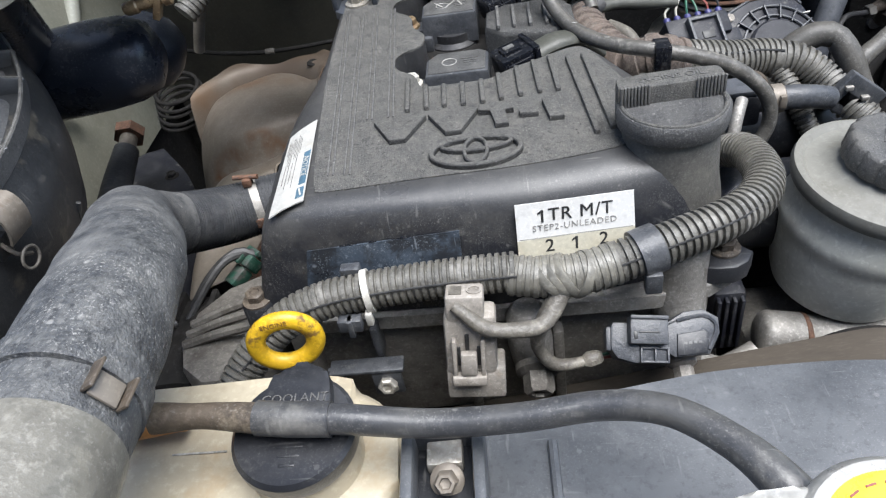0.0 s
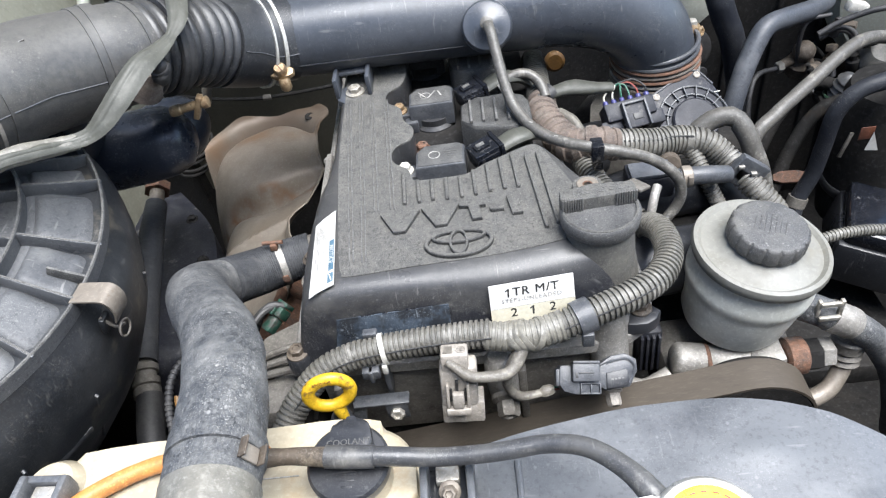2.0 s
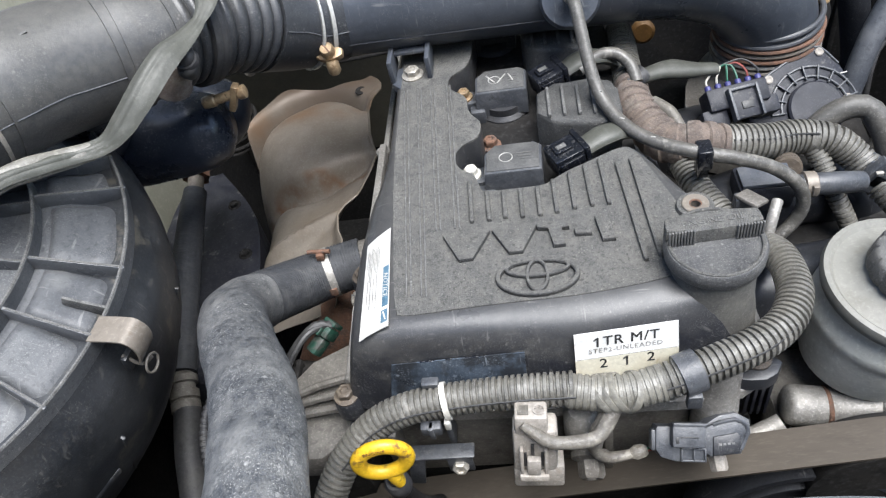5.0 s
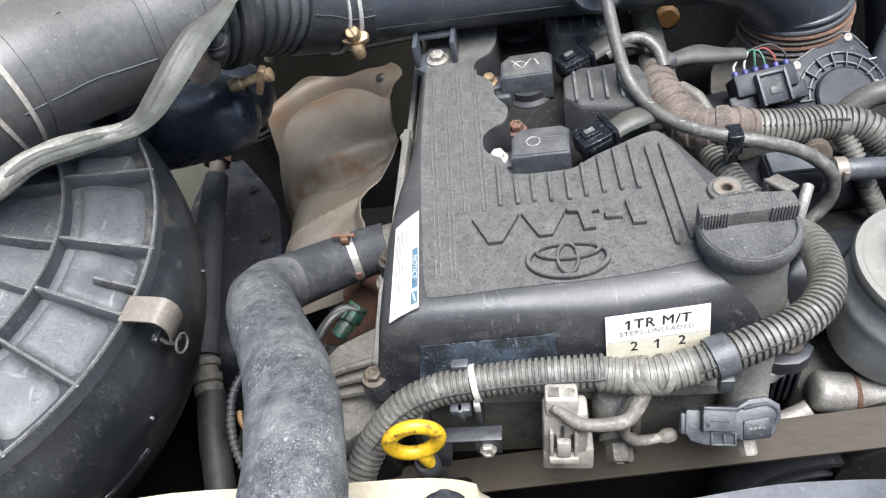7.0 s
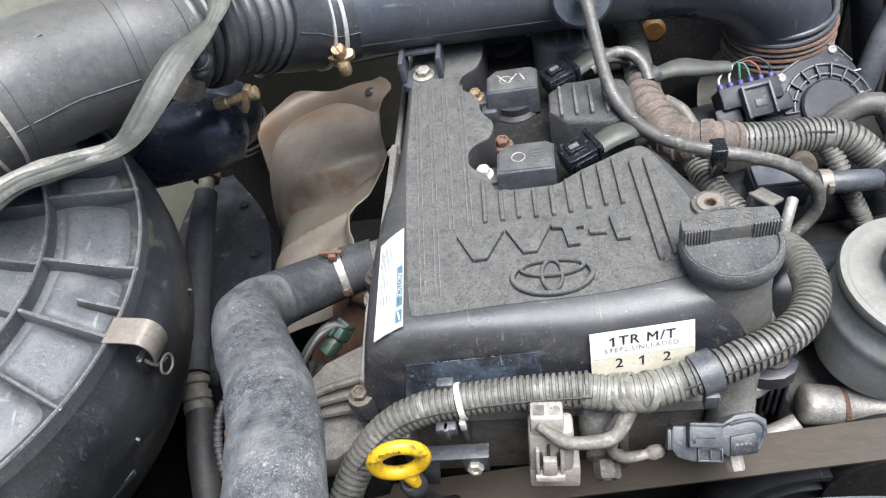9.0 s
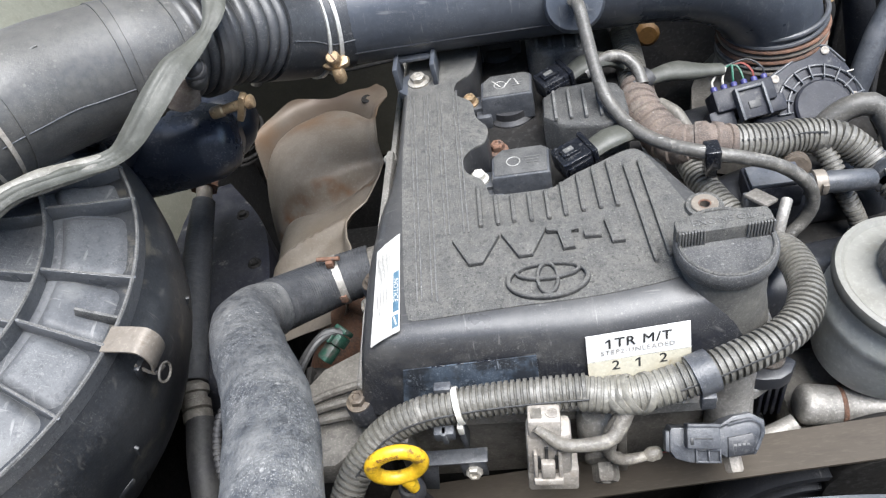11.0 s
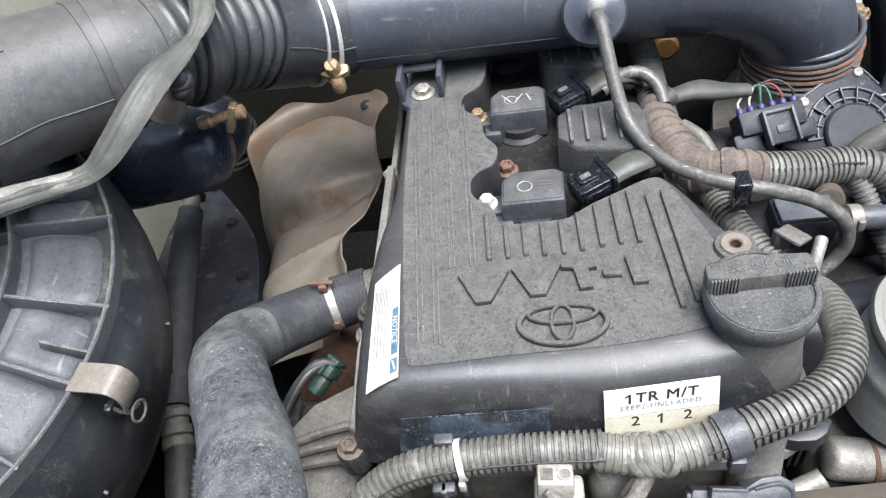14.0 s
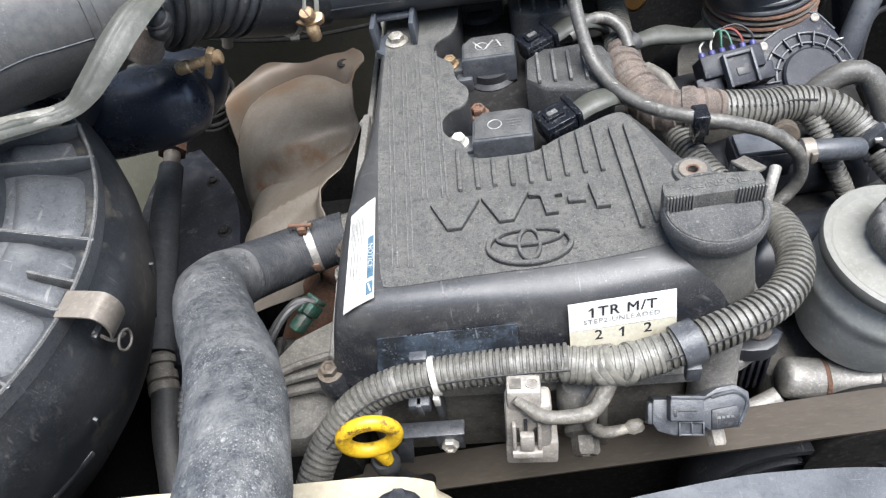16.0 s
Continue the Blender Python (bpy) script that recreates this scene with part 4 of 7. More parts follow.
def coil(shift, n):
    m = Matrix.Translation(shift)
    root = thing("ignition_coil", tuple(Vector((-0.014, 0.405, 0.926)) + Vector(shift)), "black ignition coil with a dusty top, bolted into the cover", "ignition coil", "row of ignition coils")
    part("seal", lathe([(0.0195, 0), (0.0195, 0.006), (0.0165, 0.009), (0.0165, 0.015)], Matrix.Translation((-0.014, 0.403, 0.922)), 28).moved(m), m_rubber, root)
    part("head", prism([(-0.0345, 0.391), (0.0055, 0.391), (0.0065, 0.417), (0.001, 0.4215), (-0.027, 0.4215), (-0.0345, 0.413)], 0.930, 0.9525, 0.0022).moved(m), m_dark_conn, root)
    part("top_plate", prism([(-0.0325, 0.393), (0.0035, 0.393), (0.0045, 0.4165), (0.0, 0.4195), (-0.0265, 0.4195), (-0.0325, 0.412)], 0.952, 0.9532, 0.0004).moved(m), m_top, root)
    part("mark", ring(Matrix.Translation((-0.019, 0.4055, 0.9534)), 0.0046, 0.0004, 0.6, 24, 6).moved(m), m_ink_grey, root, "worn white round mark")
    for k in range(3):
        part("mark", box((0.011 - 0.002 * k, 0.0008, 0.0004), (-0.006, 0.4085 - 0.003 * k, 0.9534), 0).moved(m), m_ridge, root)
    if n == 1:
        for x, turn, size in ((-0.022, 35, 0.012), (-0.013, -30, 0.011), (-0.006, 20, 0.010)):
            part("chalk_mark", box((0.0011, size, 0.0004), (0, 0, 0), 0, Matrix.Translation((x, 0.407, 0.9536)) @ Matrix.Rotation(radians(turn), 4, "Z")).moved(m), m_ink_grey, root, "white chalk stroke")
    part("ear", prism(chaikin([(-0.053, 0.398), (-0.036, 0.396), (-0.030, 0.40), (-0.030, 0.413), (-0.05, 0.413)], 1), 0.933, 0.9405, 0.001).moved(m), m_dark_conn, root)
    part("ear_leg", box((0.012, 0.01, 0.012), (-0.034, 0.392, 0.932), 0.0015).moved(m), m_dark_conn, root)
    part("bolt", bolt_shape(Matrix.Translation((-0.0445, 0.405, 0.9405)), 0.0048, 0.0075).moved(m), (m_nylon, m_brass, m_steel)[n], root, ("paint-marked white bolt head", "brassy bolt head", "")[n])
    pm = m @ Matrix.Translation((0.022, 0.404, 0.949)) @ Matrix.Rotation(radians(24), 4, "Z") @ Matrix.Rotation(radians(-8), 4, "Y")
    plug = part("plug", box((0.023, 0.021, 0.017), (0, 0, 0), 0.0016).moved(pm), m_gloss, root, "shiny black wiring plug")
    part("latch", box((0.013, 0.009, 0.003), (-0.001, 0, 0.0092), 0.0008).moved(pm), m_gloss, plug)
    part("latch_slot", box((0.007, 0.004, 0.001), (-0.002, 0, 0.011), 0.0003).moved(pm), m_ridge, plug)
    part("collar", box((0.004, 0.0235, 0.0195), (0.012, 0, 0), 0.001).moved(pm), m_gloss, plug)
    part("latch_rib", box((0.018, 0.0012, 0.006), (0, -0.0112, 0.002), 0.0004).moved(pm), m_gloss, plug)
    pts = [(0.034, 0.4105, 0.949), (0.047, 0.418, 0.952), (0.060, 0.423, 0.951), (0.070, 0.427, 0.945), (0.080, 0.432, 0.934)]
    part("sleeve", tube([tuple(m @ Vector(p)) for p in pts], [0.0085, 0.0100, 0.0090, 0.0070, 0.005], 14, 0.004, None, 0.55, wobble=0.0012), m_strap, root, "creased olive-grey wire sleeve")
    return root


coil((0, 0, 0), 0)
coil((-0.0068, 0.0945, -0.001), 1)
coil((-0.0136, 0.189, -0.002), 2)
bolt((-0.032, 0.452, 0.926), (0, 0, 1), 0.0055, 0.008, m_rust, "rusty hexagon bolt in the coil well")

# ---- front wiring harness ----
har = thing("front_wiring_harness", (-0.06, 0.24, 0.90), "grey corrugated wiring conduit running across the cover's front", "wiring harness")
HL = [(-0.142, 0.178, 0.868), (-0.136, 0.196, 0.885), (-0.124, 0.214, 0.900), (-0.106, 0.2275, 0.9125), (-0.085, 0.2350, 0.918), (-0.055, 0.2385, 0.9200), (-0.02, 0.2395, 0.9215), (0.012, 0.2390, 0.9225)]
part("conduit", tube(HL, 0.0098, 18, 0.003, (0.0036, 0.0016)), m_loom, har)
part("slit", tube([(x, y - 0.0088, z + 0.0046) for x, y, z in HL[2:]], 0.0006, 6), m_ink, har, "dark slit along the conduit")
part("tape_wrap", tube([(0.008, 0.2386, 0.9210), (0.025, 0.2362, 0.9195), (0.042, 0.2362, 0.9195), (0.060, 0.2392, 0.9215)], [0.0101, 0.0103, 0.0104, 0.0106], 24, 0.0015, (0.0037, 0.0006), wobble=0.0006), m_vinyl, har, "dirty vinyl tape winding")
HR = [(0.055, 0.2388, 0.9208), (0.074, 0.2428, 0.9240), (0.094, 0.2488, 0.9262), (0.114, 0.2570, 0.927), (0.131, 0.2700, 0.926), (0.1415, 0.2880, 0.924), (0.1455, 0.3080, 0.920), (0.1450, 0.3280, 0.915), (0.142, 0.345, 0.905)]
part("conduit", tube(HR, 0.0103, 18, 0.003, (0.0037, 0.0017)), m_loom, har)
part("slit", tube([(x + 0.003, y - 0.0080, z + 0.0058) for x, y, z in HR[:5]], 0.0006, 6), m_ink, har)
part("wide_tie", tube([(0.0685, 0.2412, 0.9232), (0.0740, 0.2428, 0.9240), (0.0795, 0.2445, 0.9247)], 0.0122, 22, 0.002), m_dark_conn, har, "wide grey plastic clip band")
part("tie_lock", box((0.008, 0.006, 0.012), (0.0755, 0.2322, 0.914), 0.001), m_dark_conn, har)
part("white_tie", tube([(-0.0635, 0.2373, 0.9195), (-0.0602, 0.2378, 0.9197)], 0.0112, 22, 0.002).join(box((0.0034, 0.004, 0.008), (-0.0618, 0.2275, 0.911), 0.0006)), m_nylon, har, "white nylon cable tie")
part("clip", box((0.012, 0.006, 0.008), (-0.0715, 0.2262, 0.9095), 0.001).join(box((0.003, 0.006, 0.011), (-0.0715, 0.2255, 0.908), 0.0006)), m_dark_conn, har)
part("clip", box((0.010, 0.006, 0.005), (-0.0695, 0.2445, 0.9285), 0.001), m_dark_conn, har)
part("branch", tube([(0.0335, 0.2330, 0.9200), (0.0290, 0.2240, 0.9130), (0.0215, 0.2160, 0.9080), (0.0095, 0.2130, 0.9090), (-0.0045, 0.2120, 0.9130), (-0.0130, 0.2150, 0.9200), (-0.0185, 0.2175, 0.9245)], [0.0056, 0.0048, 0.0042, 0.0040, 0.0038, 0.0034, 0.0030], 12, 0.003, None, 0.85, wobble=0.0007), m_tape, har, "taped wire branch to the pale plug")
part("branch", tube([(0.0290, 0.2280, 0.9130), (0.0215, 0.2230, 0.9010), (0.0190, 0.2215, 0.8860), (0.0260, 0.2210, 0.8730), (0.0380, 0.2230, 0.8700), (0.0500, 0.2255, 0.8715)], [0.0046, 0.0042, 0.0039, 0.0038, 0.0035, 0.0024], 12, 0.003, None, 0.9, wobble=0.0007), m_tape, har, "taped wire branch to the sensor plug")
part("tape_knot", lathe([(0.003, 0), (0.0046, 0.003), (0.0040, 0.008), (0.0025, 0.010)], axis((0.041, 0.2235, 0.870), (0.051, 0.2250, 0.8715)), 12, 0.15, 5), m_tape, har)
for k, mm in enumerate((m_red, m_green)):
    part("wire", tube([(0.047, 0.2245, 0.8710 + 0.001 * k), (0.053, 0.2260, 0.8690 + 0.003 * k), (0.060, 0.2270, 0.8690 + 0.002 * k)], 0.0008, 6), mm, har)
for dx, lean in ((-0.004, 0.9), (0.0, 0.75), (0.004, 0.6), (0.010, -0.5)):
    c = Vector((0.032 + dx, 0.2362, 0.9194))
    part("tape_cross", ring(axis(c, c + Vector((1, 0.10, lean))), 0.0106, 0.0016, 1.6, 32, 6, 0.98), m_vinyl, har, "tape wound slantwise over the joint")

pc = thing("pale_connector", (-0.01, 0.22, 0.868), "pale grey dirty wiring connector held in a clip before the head", "wiring connector")
PM = Matrix.Translation((-0.0145, 0.2175, 0.8945)) @ Matrix.Rotation(radians(-12), 4, "X") @ Matrix.Rotation(radians(4), 4, "Y")
part("cap", box((0.0182, 0.0145, 0.016), (-0.0010, 0.001, 0.0250), 0.0018, PM), m_grey_conn, pc)
part("housing", box((0.0250, 0.0155, 0.034), (0.0010, 0.0014, 0.0050), 0.0026, PM), m_grey_conn, pc)
part("foot", box((0.0290, 0.0170, 0.0185), (0.0028, 0.0030, -0.0180), 0.0016, PM), m_grey_conn, pc)
for s_at in (-1, 1):
    part("latch_frame", box((0.0022, 0.0045, 0.0240), (s_at * 0.0068, -0.0082, -0.0010), 0.0008, PM), m_grey_conn, pc)
    part("latch_slot", box((0.0016, 0.0015, 0.0105), (s_at * 0.0048, -0.0072, 0.0005), 0.0002, PM), m_ink, pc)
part("latch_frame", box((0.0168, 0.0060, 0.0055), (0, -0.0092, -0.0118), 0.0012, PM), m_grey_conn, pc)
part("latch", box((0.0078, 0.0046, 0.0125), (0, -0.0096, -0.0020), 0.0010, PM), m_grey_conn, pc)
part("latch_slot", box((0.0020, 0.0020, 0.0085), (-0.0006, -0.0068, 0.0085), 0.0002, PM), m_ink, pc)
part("hole", lathe([(0.0036, 0), (0.0036, 0.0008), (0.0028, 0.0008), (0.0028, 0.0002), (0.0001, 0.0002)], PM @ Matrix.Translation((0.0035, 0.0, 0.0328)), 20), m_grey_conn, pc)
part("hole", box((0.006, 0.007, 0.0012), (-0.0052, 0.0, 0.0331), 0.0003, PM), m_tape, pc)

sen = thing("camshaft_sensor", (0.085, 0.235, 0.855), "black camshaft position sensor bolted to the head with its plug", "sensor")
SM = Matrix.Translation((0.0835, 0.2250, 0.8800)) @ Matrix.Scale(0.9, 4) @ Matrix.Rotation(radians(9), 4, "Y") @ Matrix.Rotation(radians(38), 4, "X")
part("flange", prism([(-0.0010, -0.0085), (0.0060, -0.0105), (0.0225, -0.0070), (0.0282, 0.0045), (0.0275, 0.0130), (0.0190, 0.0175), (0.0080, 0.0155), (-0.0010, 0.0095)], -0.013, -0.0005, 0.0012, SM), m_dark_conn, sen)
part("body", prism([(-0.0024, -0.0075), (0.0019, -0.0100), (0.0206, -0.0078), (0.0258, 0.0048), (0.0250, 0.0112), (0.0182, 0.0146), (0.0087, 0.0128), (-0.0024, 0.0078)], -0.006, 0.0030, 0.0009, SM), m_dark_conn, sen)
part("rim", tube([tuple(SM @ Vector(p)) for p in ((0.0030, 0.0100, 0.0032), (0.0090, 0.0118, 0.0032), (0.0178, 0.0134, 0.0032), (0.0236, 0.0104, 0.0032), (0.0244, 0.0050, 0.0032), (0.0205, -0.0050, 0.0032))], 0.0010, 6, 0.002), m_dark_conn, sen)
part("plate", prism([(0.0027, -0.0092), (0.0194, -0.0070), (0.0204, 0.0036), (0.0180, 0.0056), (0.0030, 0.0026)], 0.0025, 0.0042, 0.0004, SM), m_cover, sen, "dark moulded plate with worn marking")
for k in range(4):
    part("mark", box((0.0018, 0.0014, 0.0003), (0.0072 + 0.0027 * k, -0.0020 + 0.0003 * k, 0.0043), 0, SM), m_ink_mid, sen)
plug = part("plug", prism([(-0.0330, 0.0060), (-0.0318, 0.0085), (-0.0015, 0.0085), (-0.0015, -0.0130), (-0.0200, -0.0135), (-0.0296, -0.0110), (-0.0330, -0.0060)], -0.009, 0.0030, 0.0009, SM), m_dark_conn, sen)
part("latch", box((0.0205, 0.0150, 0.0085), (-0.0138, 0.0040, 0.0060), 0.0010, SM), m_dark_conn, plug)
part("latch_lip", box((0.0205, 0.0020, 0.0016), (-0.0138, 0.0110, 0.0108), 0.0005, SM), m_dark_conn, plug)
part("latch_slot", box((0.0020, 0.0042, 0.0010), (-0.0212, 0.0012, 0.0101), 0.0002, SM), m_ink, plug)
part("latch_slot", box((0.0110, 0.0010, 0.0010), (-0.0140, 0.0030, 0.0101), 0.0002, SM), m_ink, plug)
for x in (-0.0168, -0.0092, -0.0022):
    part("frame_bar", box((0.0012, 0.0085, 0.0022), (x, -0.0090, 0.0036), 0.0003, SM), m_dark_conn, plug)
for y in (-0.0052, -0.0126):
    part("frame_bar", box((0.0150, 0.0012, 0.0022), (-0.0095, y, 0.0036), 0.0003, SM), m_dark_conn, plug)
part("mouth", box((0.0040, 0.0135, 0.0080), (-0.0335, -0.0005, -0.0020), 0.0014, SM), m_dark_conn, plug)
bolt((0.0915, 0.2300, 0.8580), (0.04, -0.80, -0.35), 0.0052, 0.013, m_grey_conn, "small pale hexagon bolt through the sensor's ear", parent=sen)
bolt((0.0175, 0.2300, 0.862), (0, -0.85, -0.25), 0.0080, 0.016, m_alu_dark, "large dull hexagon bolt on the cylinder head")

brk = thing("wire_bracket", (-0.07, 0.235, 0.85), "grey steel wire bracket bolted to the head", "bracket")
part("plate", box((0.040, 0.010, 0.0025), (-0.072, 0.230, 0.872), 0.0008), m_dark_conn, brk)
part("plate", box((0.016, 0.0025, 0.020), (-0.062, 0.2270, 0.863), 0.0008), m_dark_conn, brk)
part("leg", box((0.010, 0.0025, 0.040), (0, 0, 0), 0.0008, Matrix.Translation((-0.0915, 0.2290, 0.853)) @ Matrix.Rotation(radians(10), 4, "Y")), m_dark_conn, brk)
part("web", box((0.004, 0.012, 0.024), (-0.0655, 0.243, 0.880), 0.001), m_dark_conn, brk)
bolt((-0.062, 0.229, 0.861), (0, -0.9, 0.25), 0.0052, 0.008, m_steel, parent=brk)

dip = thing("dipstick", (-0.092, 0.20, 0.84), "yellow plastic oil dipstick with a ring handle", "dipstick")
DM = Matrix.Translation((-0.0925, 0.1975, 0.9315)) @ Matrix.Rotation(radians(10), 4, "Z") @ Matrix.Rotation(radians(86), 4, "X")
part("ring_handle", ring(DM, 0.0132, 0.0044, 0.85, 48, 14, 0.93), m_yellow, dip)
part("lettering", lettering("ENGINE", 0.0034, 0.0002, DM @ Matrix.Translation((-0.002, 0.0128, 0.0036))), m_ochre, dip, "raised word ENGINE on the ring")
part("neck", lathe([(0.0034, 0), (0.0042, 0.006), (0.0046, 0.012), (0.0040, 0.015)], axis((-0.0890, 0.1970, 0.9045), (-0.0912, 0.1975, 0.92)), 16), m_yellow, dip)
part("tube", tube([(-0.0925, 0.1995, 0.904), (-0.091, 0.202, 0.88), (-0.088, 0.212, 0.84), (-0.086, 0.23, 0.80)], 0.0045, 12), m_dark, dip, "dark steel dipstick tube")
part("collar", lathe([(0.0065, 0), (0.0075, 0.003), (0.0075, 0.010), (0.006, 0.012)], axis((-0.0918, 0.2005, 0.890), (-0.0925, 0.1995, 0.902)), 16), m_rubber, dip)

# ---- intake pipe from the air cleaner to the throttle ----
pipe = thing("intake_pipe", (0.02, 0.56, 0.95), "large satin black intake pipe lying across the engine", "intake pipe")
PP = [(-0.172, 0.550, 1.0035), (-0.15, 0.555, 1.001), (-0.06, 0.560, 0.997), (0.05, 0.564, 0.992), (0.115, 0.566, 0.988), (0.158, 0.568, 0.976), (0.187, 0.571, 0.952), (0.199, 0.574, 0.926), (0.202, 0.576, 0.906)]
part("tube", tube(PP, [0.0365, 0.037, 0.037, 0.037, 0.038, 0.0395, 0.040, 0.039, 0.039], 48, 0.004), m_pipe, pipe)
part("seam", tube([(x, y - 0.0372 * 0.94, z - 0.0372 * 0.34) for x, y, z in PP[1:4]] , 0.0006, 6), m_pipe_dusty, pipe)
for z, r in ((0.9335, 0.0415), (0.9265, 0.0418)):
    part("bead", ring(axis((0.2005, 0.575, z), (0.199, 0.574, z + 0.02)), r - 0.001, 0.0022, 1.0, 48, 8), m_elbow, pipe)
part("bracket_plate", box((0.034, 0.012, 0.003), (-0.091, 0.531, 0.971), 0.0008), m_pipe, pipe)
for x in (-0.106, -0.076):
    part("bracket_leg", box((0.004, 0.030, 0.020), (x, 0.522, 0.966), 0.001), m_pipe, pipe)
part("bracket_foot", prism(chaikin([(-0.106, 0.497), (-0.076, 0.497), (-0.074, 0.530), (-0.108, 0.530)], 1), 0.951, 0.957, 0.001), m_pipe, pipe)
bolt((-0.0905, 0.514, 0.957), (0, 0, 1), 0.0062, 0.007, m_steel, parent=pipe)
dia_c = Vector((0.037, 0.5215, 1.000))
dm = axis(dia_c, dia_c + Vector((-0.02, -0.80, 0.55)))
part("valve_disc", lathe([(0.0205, -0.012), (0.0225, -0.004), (0.0225, 0.004), (0.0205, 0.007), (0.012, 0.008), (0.009, 0.0105), (0.0001, 0.0105)], dm, 36), m_pipe, pipe, "round black valve cap on the pipe")
part("valve_nozzle", lathe([(0.0052, 0.008), (0.0052, 0.016), (0.0058, 0.017), (0.0058, 0.022), (0.004, 0.023)], dm, 16), m_wire, pipe)
part("rear_bolt", bolt_shape(axis((0.2405, 0.583, 0.934), (0.26, 0.56, 0.94)), 0.0055, 0.009), m_brass, pipe)
part("rear_lug", box((0.014, 0.01, 0.022), (0.236, 0.586, 0.934), 0.002), m_steel, pipe)

bel = thing("intake_bellows", (-0.25, 0.47, 0.98), "dusty black rubber intake hose with a ribbed bellows section", "intake hose")
BP = [(-0.15, 0.555, 1.001), (-0.178, 0.536, 1.009), (-0.197, 0.512, 1.024), (-0.213, 0.486, 1.041), (-0.231, 0.462, 1.052), (-0.249, 0.439, 1.06), (-0.269, 0.421, 1.065), (-0.291, 0.396, 1.072), (-0.308, 0.369, 1.078), (-0.327, 0.344, 1.08), (-0.358, 0.314, 1.07), (-0.392, 0.292, 1.043)]
BR = [0.0395, 0.0390, 0.0375, 0.0368, 0.0370, 0.0384, 0.0398, 0.0405, 0.0398, 0.0390, 0.039, 0.039]
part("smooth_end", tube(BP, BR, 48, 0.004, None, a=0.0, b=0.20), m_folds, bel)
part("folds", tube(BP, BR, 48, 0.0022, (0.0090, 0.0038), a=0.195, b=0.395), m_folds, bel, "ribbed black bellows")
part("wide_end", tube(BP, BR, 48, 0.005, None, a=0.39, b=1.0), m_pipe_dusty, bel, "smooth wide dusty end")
part("rib", tube(BP, [r + 0.0012 for r in BR], 48, 0.002, None, a=0.402, b=0.409), m_pipe_dusty, bel)
part("shoulder", tube(BP, [r + 0.0020 for r in BR], 48, 0.002, None, a=0.452, b=0.475), m_pipe_dusty, bel)
part("shoulder", tube(BP, [r + 0.0011 for r in BR], 48, 0.002, None, a=0.470, b=0.50), m_pipe_dusty, bel)
part("rib", tube(BP, [r + 0.0010 for r in BR], 48, 0.002, None, a=0.697, b=0.705), m_pipe_dusty, bel)
part("seam", tube(skin(BP, BR, 0.44, 0.735, -4, 14), 0.0005, 6), m_elbow, bel)
part("seam", tube(skin(BP, [r + 0.0002 for r in BR], 0.0, 0.19, -2, 8), 0.0005, 6), m_elbow, bel)
for k in range(3):
    part("moulded_mark", box((0.006, 0.0012, 0.0006), (0, 0, 0), 0.0002, Matrix.Translation((-0.2757 - 0.004 * k, 0.3785 + 0.003 * k, 1.1074)) @ Matrix.Rotation(radians(48), 4, "Z") @ Matrix.Rotation(radians(38), 4, "X")), m_ridge, bel)
for s in (0.035, 0.068):
    part("clamp_wire", tube(BP, 0.0412, 48, 0.003, None, a=s, b=s + 0.009), m_tin, bel, "bright clamp band")
for s in (0.721, 0.754):
    part("clamp_wire", tube(BP, 0.0406, 48, 0.002, None, a=s, b=s + 0.006), m_grey_conn, bel, "tan clamp wire")
cs = Vector((-0.150, 0.5065, 0.9955))
screw = part("clamp_screw", prism(chaikin([(-0.0105, -0.0055), (0.0105, -0.0055), (0.0105, 0.0055), (-0.0105, 0.0055)], 1), -0.0095, -0.0045, 0.0012, Matrix.Translation(cs) @ Matrix.Rotation(radians(28), 4, "X")).join(
    lathe([(0.0040, 0), (0.0052, 0.002), (0.0052, 0.010), (0.0038, 0.012), (0.0001, 0.012)], axis(cs + Vector((0.001, -0.001, -0.009)), cs + Vector((0.0015, -0.001, -0.04))), 18)), m_brass, bel, "brassy clamp screw with a flat nut plate")
part("screw_head", lathe([(0.0050, -0.006), (0.0058, -0.004), (0.0058, 0.001), (0.0046, 0.003), (0.0001, 0.003)], axis(cs, cs + Vector((0, -0.5, 0.85))), 18), m_brass, screw)
part("screw_slot", box((0.0012, 0.010, 0.0010), (0, 0, 0.0028), 0.0002, axis(cs, cs + Vector((0, -0.5, 0.85))) @ Matrix.Rotation(0.6, 4, "Z")), m_rust, screw)
c2 = Vector((-0.2155, 0.4540, 1.0005))
part("clamp_screw", lathe([(0.0001, -0.020), (0.0040, -0.020), (0.0048, -0.018), (0.0048, -0.011), (0.0037, -0.010), (0.0037, 0.007), (0.0052, 0.008), (0.0052, 0.013), (0.0035, 0.014), (0.0001, 0.014)], axis(c2, c2 + Vector((1, 0.12, 0.10))), 14).join(
     box((0.005, 0.008, 0.022), (0.004, 0, 0), 0.001, Matrix.Translation(c2) @ Matrix.Rotation(radians(25), 4, "Y"))), m_brass, bel, "brassy clamp screw below the bellows")

